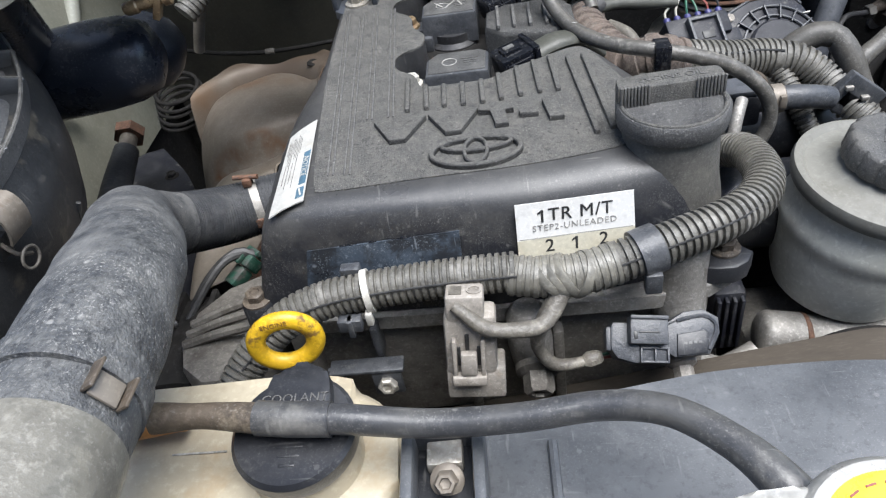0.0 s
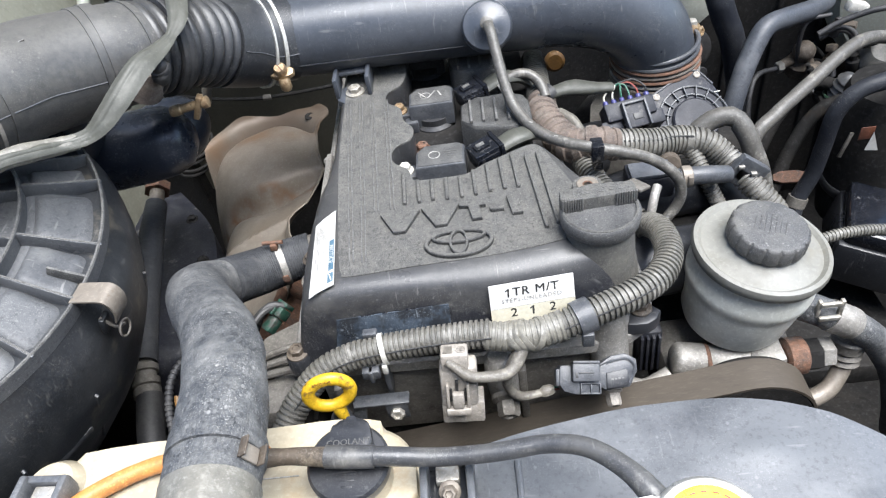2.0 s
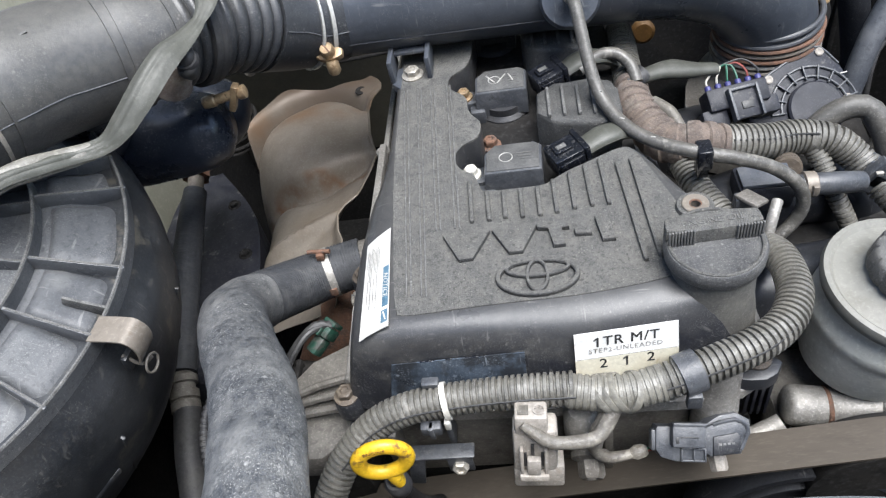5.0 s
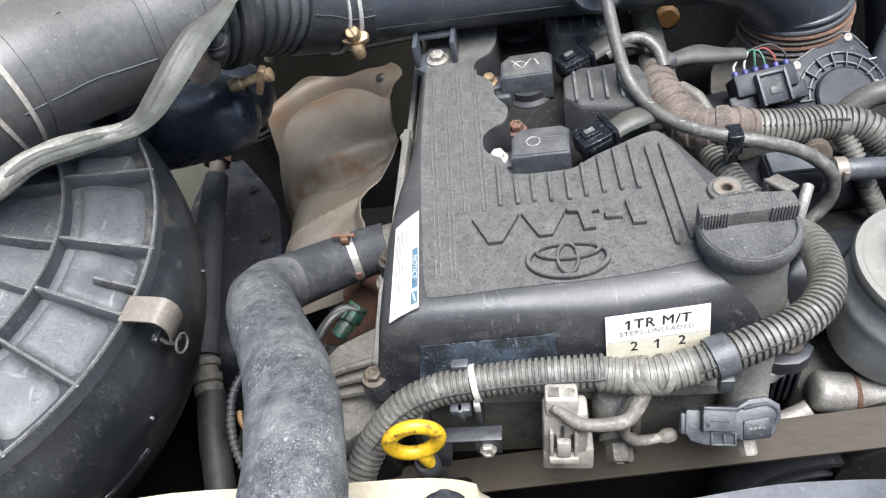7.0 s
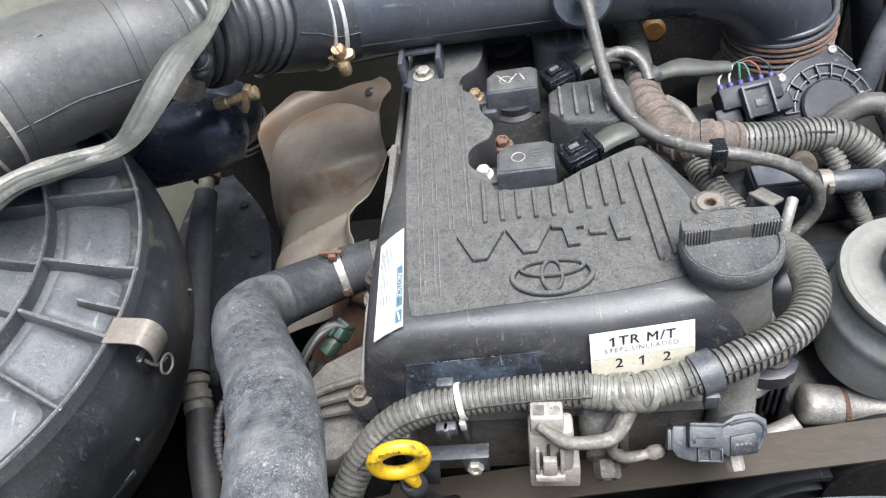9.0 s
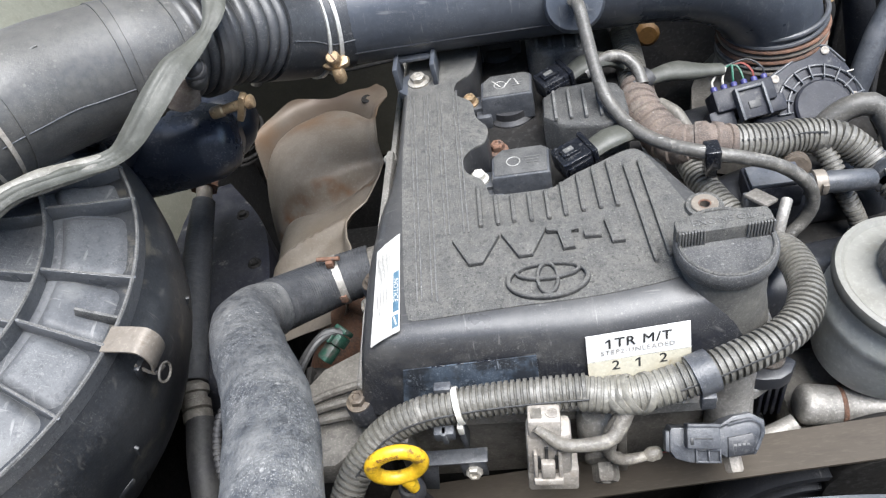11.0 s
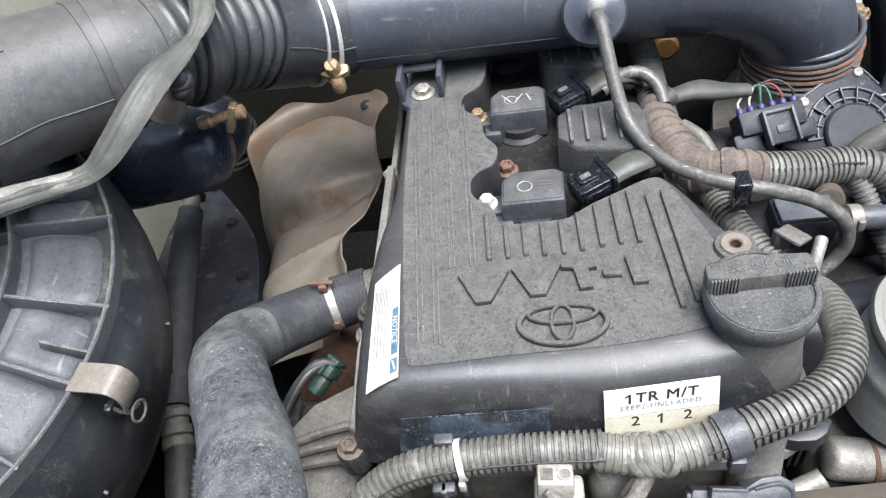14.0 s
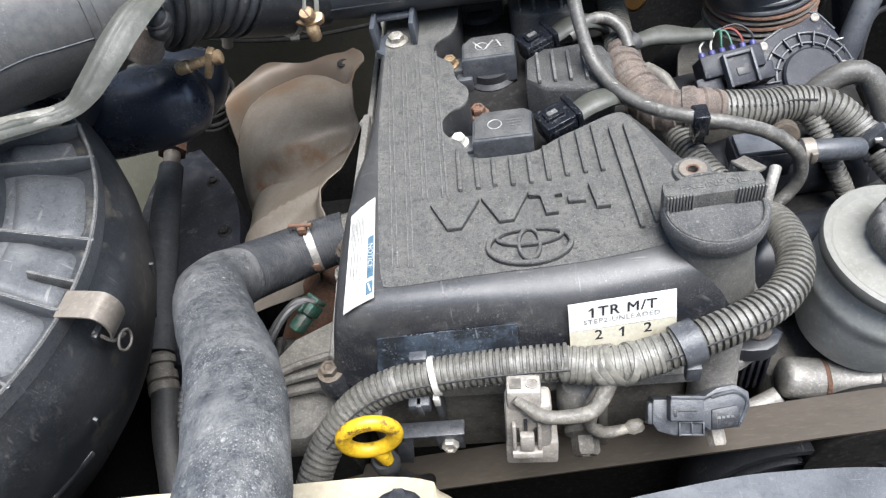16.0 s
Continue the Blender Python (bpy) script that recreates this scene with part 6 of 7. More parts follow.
def belt_at(u, v):
    y = 0.252 - 0.026 * v
    turn_at = 0.55
    if u < turn_at:
        t = u / turn_at
        a = radians(104)
        end = pc2 + Vector((math.cos(a), 0, math.sin(a))) * pr
        start = end + Vector((-math.sin(a), 0, math.cos(a))) * 0.36
        start.z = 0.776
        p = start.lerp(end, t)
    else:
        a = radians(104 - 215 * (u - turn_at) / (1 - turn_at))
        p = pc2 + Vector((math.cos(a), 0, math.sin(a))) * pr
    return (p.x, y, p.z)


belt = thing("drive_belt", (0.1, 0.24, 0.77), "wide brown ribbed drive belt round the pump pulley", "drive belt")
part("back", sheet(belt_at, 60, 10, 0.002), m_belt, belt)
for k in range(5):
    part("belt_rib", sheet(lambda u, v: Vector(belt_at(u, 0.06 + 0.19 * k + 0.13 * v)) + (pc2 + Vector((0, belt_at(u, 0)[1], 0)) - Vector(belt_at(u, 0))).normalized() * 0.003, 60, 1, 0.002), m_rubber, belt)
pu = thing("pump_pulley", (0.218, 0.24, 0.75), "dark steel pulley inside the drive belt", "pulley")
part("wheel", lathe([(0.012, -0.004), (0.012, 0.016), (0.03, 0.012), (0.04, 0.012), (0.042, 0.000), (0.0445, -0.002), (0.0445, 0.028), (0.03, 0.028)], axis((0.197, 0.254, 0.798), (0.197, 0.2, 0.798)), 48), m_dark, pu)
pu2 = thing("idler_pulley", (0.135, 0.22, 0.71), "black fan pulley with rings below the belt", "pulley")
part("wheel", lathe([(0.015, 0.01), (0.02, 0.014), (0.03, 0.014), (0.034, 0.006), (0.052, 0.004), (0.054, 0.012), (0.056, 0.012), (0.058, 0.004), (0.066, 0.004), (0.068, 0.014), (0.072, 0.014), (0.072, -0.015), (0.02, -0.015)], axis((0.155, 0.232, 0.742), (0.155, 0.19, 0.748)), 56), m_cover, pu2)
tc = thing("timing_cover", (0.0, 0.27, 0.70), "dirty cast timing cover below the cylinder head", "timing cover")
part("casting", prism(chaikin([(-0.12, 0.265), (0.10, 0.265), (0.10, 0.285), (-0.12, 0.285)], 1), 0.60, 0.80, 0.003), m_dark, tc)
part("web", box((0.16, 0.008, 0.012), (0.0, 0.262, 0.805), 0.003), m_alu_dark, tc)

# ---- power steering reservoir and pump ----
ps = thing("fluid_reservoir", (0.2, 0.30, 0.80), "old grey painted steering fluid reservoir with a black cap", "reservoir")
RC = Vector((0.2145, 0.3065, 0.9035))
RA = axis(RC, RC + Vector((0.13, -0.06, 0.99)))
part("can", lathe([(0.030, -0.080), (0.0380, -0.077), (0.0412, -0.069), (0.0448, -0.040), (0.0455, -0.034), (0.0472, -0.031), (0.0475, -0.024), (0.0458, -0.019), (0.0455, -0.010), (0.0478, -0.004)], RA, 60), m_paint_grey, ps)
part("lid", lathe([(0.0460, -0.007), (0.0488, -0.0045), (0.0498, 0.000), (0.0488, 0.0038), (0.0458, 0.0045), (0.0430, 0.0020), (0.035, 0.0035), (0.024, 0.008), (0.021, 0.012)], RA, 60), m_paint_lid, ps, "dished lid with a rolled rim")
capm = RA @ Matrix.Translation((0.0, 0.0, 0.010))
pcap = part("cap", lathe([(0.022, -0.001), (0.0275, 0.0), (0.0282, 0.002), (0.0276, 0.0120), (0.0260, 0.0138), (0.0240, 0.0142), (0.0001, 0.0142)], capm, 112, 0.045, 16), m_cap, ps, "black scalloped screw cap")
for k in range(7):
    part("raised_mark", box((0.022 - 0.003 * abs(k - 3) - 0.002 * (k % 2), 0.0009, 0.0005), (0.001 * (k % 3), -0.0105 + 0.0035 * k, 0.0143), 0.0002, capm), m_cap, pcap)
pump = thing("steering_pump", (0.2, 0.29, 0.78), "dull aluminium steering pump with pipe fittings under the reservoir", "pump")
part("body", lathe([(0.0001, -0.001), (0.0100, -0.001), (0.0128, 0.001), (0.0138, 0.004), (0.0138, 0.024), (0.0120, 0.0255)], axis((0.151, 0.279, 0.8175), (0.178, 0.278, 0.812)), 28), m_alu, pump)
part("cone", lathe([(0.0140, 0), (0.0125, 0.008), (0.0100, 0.024), (0.0096, 0.034)], axis((0.1765, 0.278, 0.8115), (0.212, 0.276, 0.812)), 28), m_alu, pump, "pale tapered pipe union")
part("ring", lathe([(0.0138, 0), (0.0147, 0.0010), (0.0147, 0.0030), (0.0138, 0.0040)], axis((0.1745, 0.278, 0.812), (0.20, 0.277, 0.812)), 28), m_rust, pump, "brown stained ring")
part("block", box((0.026, 0.024, 0.022), (0.2215, 0.2755, 0.8115), 0.003), m_alu, pump)
part("side_body", box((0.020, 0.026, 0.050), (0.1330, 0.297, 0.822), 0.004), m_blue_conn, pump, "dark moulded body with upright ribs")
for k in range(4):
    part("fin", box((0.0022, 0.006, 0.040), (0.1260 + 0.0045 * k, 0.2830, 0.824), 0.0006), m_blue_conn, pump)
part("arm", tube([(0.106, 0.256, 0.826), (0.122, 0.258, 0.8125), (0.134, 0.262, 0.8115), (0.146, 0.266, 0.816)], [0.0065, 0.0075, 0.0075, 0.0070], 16), m_alu, pump, "pale curved casting beside the sensor")
part("base", box((0.11, 0.07, 0.07), (0.20, 0.302, 0.768), 0.012), m_alu_dark, pump)
part("rust_band", lathe([(0.0125, 0), (0.0150, 0.002), (0.0150, 0.015), (0.012, 0.017)], axis((0.235, 0.274, 0.812), (0.27, 0.275, 0.811)), 24), m_rust, pump, "rusty union band")
part("nut", lathe([(0.0135, 0), (0.0135, 0.012)], axis((0.250, 0.2745, 0.811), (0.29, 0.2755, 0.8105)), 6), m_dark, pump)
part("nut", lathe([(0.0105, 0), (0.0125, 0.002), (0.0125, 0.010), (0.0105, 0.012)], axis((0.261, 0.275, 0.811), (0.29, 0.2755, 0.8105)), 6), m_alu, pump, "pale hexagon nut")
part("banjo_pipe", tube([(0.235, 0.262, 0.775), (0.256, 0.262, 0.766), (0.276, 0.268, 0.769), (0.288, 0.278, 0.780), (0.291, 0.283, 0.792)], 0.0075, 14), m_clip, pump, "bent tan pressure pipe")
part("ferrule", lathe([(0.010, 0), (0.0125, 0.003), (0.010, 0.006), (0.0125, 0.009), (0.010, 0.012), (0.0125, 0.015), (0.012, 0.02), (0.014, 0.024), (0.012, 0.026)], axis((0.291, 0.283, 0.784), (0.294, 0.290, 0.814)), 24), m_alu_dark, pump, "ringed metal ferrule")
ph = thing("return_hose", (0.3, 0.28, 0.75), "grey dusty return hose clamped to the reservoir", "hose")
RH = [(0.232, 0.297, 0.855), (0.250, 0.290, 0.852), (0.270, 0.285, 0.843), (0.290, 0.283, 0.830), (0.314, 0.283, 0.804), (0.336, 0.283, 0.766), (0.352, 0.283, 0.72), (0.364, 0.283, 0.669)]
part("hose", tube(RH, 0.0118, 24, 0.005, wobble=0.0004), m_hose, ph)
part("clamp_band", tube(RH, 0.0128, 24, 0.002, None, a=0.155, b=0.25), m_alu, ph)
part("clamp_ear", box((0.016, 0.003, 0.004), (0.262, 0.2770, 0.866), 0.0008).join(box((0.003, 0.004, 0.018), (0.254, 0.279, 0.860), 0.0008), box((0.003, 0.004, 0.018), (0.270, 0.278, 0.860), 0.0008), box((0.016, 0.003, 0.004), (0.262, 0.2750, 0.853), 0.0008)), m_steel, ph, "square spring clamp ears")

# ---- throttle body with its plug ----
tb = thing("throttle_unit", (0.19, 0.53, 0.86), "dirty aluminium throttle body with a black actuator cover", "throttle body")
part("bore", lathe([(0.046, 0), (0.046, 0.012), (0.0425, 0.016), (0.0425, 0.030)], axis((0.2035, 0.577, 0.868), (0.2025, 0.576, 0.9)), 48), m_alu, tb)
for z, r, mm in ((0.9215, 0.0424, m_rust), (0.9165, 0.0416, m_clip), (0.9118, 0.0424, m_rust), (0.9065, 0.0420, m_alu), (0.9015, 0.0424, m_clip)):
    part("clamp_ring", ring(axis((0.2015, 0.5755, z), (0.2005, 0.575, z + 0.02)), r, 0.0020, 0.9, 48, 8), mm, tb, "rust-marked clamp ring" if mm is m_rust else "")
part("base", prism(chaikin([(0.128, 0.49), (0.16, 0.475), (0.23, 0.50), (0.262, 0.55), (0.255, 0.61), (0.20, 0.63), (0.15, 0.60), (0.13, 0.545)], 1), 0.845, 0.880, 0.004), m_alu_dark, tb)
TM = Matrix.Translation((0.212, 0.516, 0.892)) @ Matrix.Rotation(radians(14), 4, "Z") @ Matrix.Rotation(radians(38), 4, "X")
lid = part("actuator_cover", prism(chaikin([(-0.046, -0.022), (0.030, -0.032), (0.042, -0.014), (0.040, 0.014), (0.028, 0.032), (0.012, 0.031), (-0.014, 0.022), (-0.043, 0.012)], 1), -0.012, 0.004, 0.002, TM), m_blue_conn, tb, "black plastic actuator cover")
part("paper_tag", box((0.006, 0.001, 0.010), (0.038, 0.004, 0.002), 0.0003, TM), m_nylon, tb, "small white tag")
AT = TM @ Matrix.Translation((0.008, -0.018, 0.002))
part("dome", lathe([(0.0225, 0), (0.0225, 0.005), (0.0210, 0.0065), (0.0001, 0.0068)], AT, 40), m_blue_conn, lid, "flat dark blue dome")
for r in (0.0270, 0.0350):
    part("arc_rib", tube([tuple(AT @ Vector((r * math.cos(radians(a)), r * math.sin(radians(a)), 0.003))) for a in range(5, 176, 10)], 0.0010, 6, 0.003), m_dark_conn, lid)
for k in range(9):
    part("rib", box((0.0120, 0.0012, 0.0050), (0.0300, 0, 0.0025), 0.0003, AT @ Matrix.Rotation(radians(6 + 21 * k), 4, "Z")), m_dark_conn, lid)
part("edge_rib", tube([tuple(TM @ Vector(p)) for p in ((-0.040, 0.010, 0.004), (-0.014, 0.0205, 0.004), (0.012, 0.029, 0.004), (0.027, 0.030, 0.004), (0.038, 0.013, 0.004))], 0.0011, 8), m_dark_conn, lid)
for x, y in ((-0.020, 0.015), (0.026, 0.026), (0.036, -0.016)):
    part("screw", lathe([(0.0034, 0), (0.0034, 0.001), (0.0026, 0.0014), (0.0012, 0.0006), (0.0001, 0.0003)], TM @ Matrix.Translation((x, y, 0.004)), 16), m_grey_conn, lid)
KM = Matrix.Translation((0.159, 0.500, 0.9065)) @ Matrix.Rotation(radians(12), 4, "Z") @ Matrix.Rotation(radians(38), 4, "X")
tplug = part("plug", box((0.048, 0.018, 0.020), (0, 0, 0), 0.002, KM).join(box((0.020, 0.016, 0.018), (-0.020, -0.014, -0.003), 0.002, KM), box((0.018, 0.014, 0.018), (0.022, -0.012, -0.003), 0.002, KM)), m_blue_conn, tb, "dark blue wiring plug")
part("latch", box((0.020, 0.024, 0.004), (0.002, -0.008, 0.0115), 0.001, KM), m_blue_conn, tplug)
for x in (-0.0085, 0.0125):
    part("latch_cheek", box((0.0024, 0.026, 0.008), (x, -0.008, 0.0125), 0.0008, KM), m_dark_conn, tplug)
part("latch_bar", box((0.020, 0.0026, 0.006), (0.002, 0.0035, 0.0130), 0.0008, KM), m_dark_conn, tplug)
part("latch_slot", box((0.009, 0.006, 0.0010), (0.003, -0.010, 0.0138), 0.0003, KM), m_ink, tplug)
for k in range(6):
    part("wire_seal", lathe([(0.0026, 0), (0.0026, 0.004), (0.0016, 0.005)], KM @ Matrix.Translation((-0.020 + 0.0080 * k, 0.008, 0.005)) @ Matrix.Rotation(radians(-90), 4, "X"), 10), m_violet, tplug)
    p0 = KM @ Vector((-0.020 + 0.0080 * k, 0.012, 0.005))
    p1 = KM @ Vector((-0.020 + 0.0080 * k, 0.017, 0.006 + 0.001 * (k % 3)))
    p3 = Vector((0.146 + 0.0006 * k, 0.512 + 0.0008 * k, 0.926 + 0.001 * (k % 2)))
    mid = p1.lerp(p3, 0.5) + Vector((0.003, 0.004, 0.002 + 0.001 * (k % 3)))
    part("wire", tube([tuple(p0), tuple(p1), tuple(mid), tuple(p3)], 0.0009, 6, 0.002), (m_white_wire, m_white_wire, m_green, m_green, m_red, m_ink)[k], tplug)
ts = thing("throttle_wire_sleeve", (0.1, 0.51, 0.91), "creased olive-grey sleeve on the throttle plug's wires", "wire sleeve")
part("sleeve", tube([(0.084, 0.503, 0.933), (0.098, 0.508, 0.934), (0.114, 0.511, 0.932), (0.130, 0.512, 0.929), (0.147, 0.513, 0.926)], [0.006, 0.0075, 0.0098, 0.0085, 0.0055], 16, 0.0025, None, 0.62, wobble=0.002), m_strap, ts)
part("collar", tube([(0.076, 0.500, 0.932), (0.083, 0.504, 0.9335), (0.090, 0.508, 0.935)], 0.0088, 14, 0.002, None, 0.8), m_rubber, ts, "dark rubber collar")
single("ochre_plug", lathe([(0.006, 0), (0.0105, 0.004), (0.0112, 0.010), (0.008, 0.014)], axis((0.108, 0.635, 0.895), (0.108, 0.60, 0.905)), 20), m_ochre, "ochre plastic cap under the intake pipe", "plastic cap")

# ---- engine harness on the intake side ----
eh = thing("engine_harness", (0.12, 0.43, 0.88), "thick taped engine wiring harness with corrugated branches", "wiring harness")
part("conduit", tube([(0.082, 0.60, 0.918), (0.081, 0.565, 0.923), (0.0795, 0.53, 0.926), (0.079, 0.50, 0.927)], 0.0120, 18, 0.003, (0.0042, 0.0017)), m_loom, eh)
EM = [(0.079, 0.508, 0.927), (0.080, 0.482, 0.925), (0.086, 0.458, 0.923), (0.098, 0.437, 0.922), (0.114, 0.430, 0.926), (0.136, 0.431, 0.921)]
part("cloth_wrap", tube(EM, [0.0130, 0.0142, 0.0150, 0.0162, 0.0160, 0.0128], 20, 0.002, (0.0095, 0.0015), wobble=0.0022), m_cloth, eh, "brown cloth tape winding")
EC = [(0.132, 0.431, 0.922), (0.150, 0.433, 0.918), (0.168, 0.436, 0.914), (0.184, 0.440, 0.912), (0.200, 0.441, 0.909)]
part("conduit", tube(EC, [0.0132, 0.0134, 0.0132, 0.0128, 0.0124], 22, 0.003, (0.0040, 0.0015)), m_loom, eh)
part("slit", tube([(x, y - 0.0085, z + 0.0095) for x, y, z in EC], 0.0008, 6), m_ink, eh)
ED = [(0.196, 0.441, 0.910), (0.213, 0.438, 0.906), (0.227, 0.430, 0.896), (0.238, 0.415, 0.886), (0.249, 0.402, 0.876), (0.262, 0.390, 0.862), (0.270, 0.382, 0.845)]
part("conduit", tube(ED, [0.0122, 0.0118, 0.0114, 0.0110, 0.0108, 0.0105, 0.010], 20, 0.003, (0.0042, 0.0019)), m_loom, eh)
part("conduit", tube([(0.194, 0.439, 0.910), (0.200, 0.434, 0.902), (0.205, 0.425, 0.893), (0.211, 0.412, 0.879), (0.219, 0.402, 0.863), (0.226, 0.396, 0.845)], [0.0086, 0.0078, 0.0072, 0.0068, 0.0066, 0.0066], 16, 0.003, (0.0036, 0.0013)), m_loom, eh)
part("clip", box((0.014, 0.020, 0.012), (0, 0, 0), 0.0015, Matrix.Translation((0.236, 0.420, 0.888)) @ Matrix.Rotation(radians(38), 4, "Y") @ Matrix.Scale(1.5, 4)).join(box((0.030, 0.008, 0.022), (0, 0, 0), 0.0015, Matrix.Translation((0.241, 0.409, 0.893)) @ Matrix.Rotation(radians(38), 4, "Y"))), m_dark_conn, eh, "black plastic harness clip")
for x, y, z in ((0.2330, 0.4045, 0.9015), (0.2440, 0.4035, 0.8935)):
    part("clip_window", box((0.005, 0.004, 0.003), (x, y, z), 0.0006), m_alu, eh)
part("conduit", tube([(0.104, 0.428, 0.914), (0.108, 0.410, 0.912), (0.114, 0.392, 0.910), (0.122, 0.374, 0.908), (0.132, 0.358, 0.905), (0.142, 0.345, 0.900)], 0.0098, 18, 0.003, (0.0036, 0.0016)), m_loom, eh)
part("side_branch", tube([(0.092, 0.476, 0.932), (0.102, 0.462, 0.930), (0.108, 0.448, 0.926)], [0.004, 0.005, 0.004], 10, 0.003, wobble=0.0006), m_tape, eh)
part("wire_arc", tube([(0.040, 0.505, 0.947), (0.056, 0.515, 0.952), (0.070, 0.517, 0.950), (0.080, 0.508, 0.944), (0.083, 0.496, 0.936)], 0.0048, 12), m_wire, eh, "arched grey wire to the rear coil")

vh = thing("vacuum_hose", (0.1, 0.42, 0.95), "thin grey vacuum hose looping from the pipe valve", "hose")
VH = [tuple(dm @ Vector((0, 0, 0.016))), (0.0385, 0.495, 1.010), (0.041, 0.482, 0.998), (0.0445, 0.465, 0.980), (0.050, 0.447, 0.965), (0.062, 0.425, 0.956), (0.080, 0.406, 0.9525), (0.104, 0.392, 0.9515), (0.130, 0.387, 0.946), (0.154, 0.386, 0.935), (0.172, 0.385, 0.918), (0.178, 0.384, 0.900), (0.174, 0.382, 0.886), (0.164, 0.378, 0.876)]
part("hose", tube(VH, 0.0046, 14, 0.003), m_wire, vh)
for k in range(4):
    p = Vector(VH[4 + k]) + Vector((0, -0.0012, 0.0044))
    part("print", box((0.0035, 0.0008, 0.0003), (0, 0, 0), 0, Matrix.Translation(p) @ Matrix.Rotation(radians(-40 + 12 * k), 4, "Z")), m_ink_grey, vh, "worn white printing")
part("clip", box((0.010, 0.014, 0.016), (0.110, 0.391, 0.948), 0.0015).join(box((0.008, 0.012, 0.02), (0.112, 0.400, 0.934), 0.0015)), m_gloss, vh, "black hose clip")
single("bright_pipe_end", tube([(0.1445, 0.349, 0.912), (0.1465, 0.353, 0.919), (0.1490, 0.358, 0.9240), (0.1520, 0.364, 0.926)], 0.0036, 12), m_alu, "bright bent metal pipe end near the oil cap", "pipe")

# ---- intake manifold side ----
im = thing("intake_manifold", (0.2, 0.45, 0.80), "black plastic intake manifold behind the reservoir", "intake manifold")
part("runner", tube([(0.12, 0.335, 0.868), (0.17, 0.345, 0.862), (0.23, 0.36, 0.852)], 0.027, 28), m_cover, im)
part("runner", tube([(0.11, 0.40, 0.875), (0.16, 0.425, 0.868), (0.22, 0.44, 0.855), (0.26, 0.45, 0.82)], 0.026, 28), m_cover, im)
part("runner", tube([(0.11, 0.50, 0.865), (0.16, 0.52, 0.855), (0.24, 0.54, 0.83)], 0.027, 28), m_cover, im)
part("plenum", prism(chaikin([(0.10, 0.34), (0.27, 0.36), (0.29, 0.62), (0.10, 0.66)], 1), 0.74, 0.842, 0.012), m_dark, im)
jn = thing("injector_rail", (0.18, 0.41, 0.87), "dusty injector plug and metal rail fittings under the harness", "fuel rail")
part("plug", box((0.038, 0.026, 0.022), (0.156, 0.404, 0.900), 0.003), m_blue_conn, jn, "navy plastic body")
part("lid", box((0.034, 0.020, 0.004), (0.156, 0.402, 0.9125), 0.0012), m_bluehose, jn, "dusty blue-grey top")
part("rail", tube([(0.172, 0.399, 0.903), (0.188, 0.398, 0.904), (0.206, 0.399, 0.902), (0.222, 0.404, 0.896)], [0.0075, 0.0078, 0.0078, 0.0075], 18), m_dark_conn, jn)
part("ring", lathe([(0.0080, 0), (0.0096, 0.001), (0.0092, 0.008), (0.0080, 0.009)], axis((0.181, 0.3984, 0.9035), (0.20, 0.3984, 0.904)), 20), m_clip, jn, "tan spring ring")
part("ring_lug", box((0.004, 0.003, 0.008), (0.1865, 0.3892, 0.9065), 0.0006), m_clip, jn)
part("elbow", tube([(0.176, 0.414, 0.905), (0.178, 0.424, 0.900), (0.180, 0.434, 0.888)], [0.0095, 0.0100, 0.0100], 18, 0.002, (0.0045, 0.0012)), m_valve, jn, "brown stained rubber elbow")
part("tab", box((0.014, 0.017, 0.003), (0, 0, 0), 0.0012, Matrix.Translation((0.1375, 0.3690, 0.9255)) @ Matrix.Rotation(radians(40), 4, "Z") @ Matrix.Rotation(radians(16), 4, "Y")), m_alu_dark, jn, "pale grey plastic tab")
part("tab", box((0.010, 0.008, 0.012), (0.1325, 0.372, 0.920), 0.0015), m_dark_conn, jn)

# ---- right side: breather hoses, pipes, filter and bulkhead parts ----


def hose(name, pts, r, mat, label, seg=20, ridge=None):
    return single(name, tube(pts, r, seg, 0.006, ridge, wobble=0.0003), mat, label, "hose")


hose("breather_hose", [(0.200, 0.462, 0.876), (0.214, 0.470, 0.893), (0.229, 0.473, 0.904), (0.246, 0.471, 0.906), (0.257, 0.462, 0.893), (0.263, 0.455, 0.877), (0.269, 0.448, 0.861), (0.276, 0.44, 0.83)], 0.0090, m_wire, "grey rubber breather hose bent over the manifold")
hose("breather_hose", [(0.262, 0.480, 0.79), (0.278, 0.492, 0.860), (0.303, 0.510, 0.874), (0.330, 0.530, 0.880), (0.358, 0.550, 0.887), (0.385, 0.570, 0.893), (0.415, 0.590, 0.894), (0.449, 0.605, 0.884), (0.483, 0.610, 0.863), (0.53, 0.62, 0.845)], 0.0068, m_wire, "long grey pipe rising to the far side of the bay")
hose("heater_hose", [(0.290, 0.60, 0.755), (0.296, 0.605, 0.79), (0.301, 0.610, 0.818), (0.318, 0.630, 0.861), (0.340, 0.650, 0.889), (0.371, 0.670, 0.887), (0.412, 0.700, 0.877), (0.441, 0.730, 0.874), (0.46, 0.80, 0.88), (0.46, 0.90, 0.89)], 0.0110, m_bluehose, "thick blue-grey heater hose rising to the bulkhead", 28)
hose("heater_hose", [(0.350, 0.70, 0.72), (0.345, 0.70, 0.77), (0.338, 0.700, 0.804), (0.325, 0.700, 0.853), (0.311, 0.700, 0.886), (0.301, 0.705, 0.915), (0.294, 0.74, 0.95), (0.290, 0.80, 0.98), (0.288, 0.90, 1.0)], 0.0145, m_hose_navy, "thick dark heater hose rising to the bulkhead", 28)
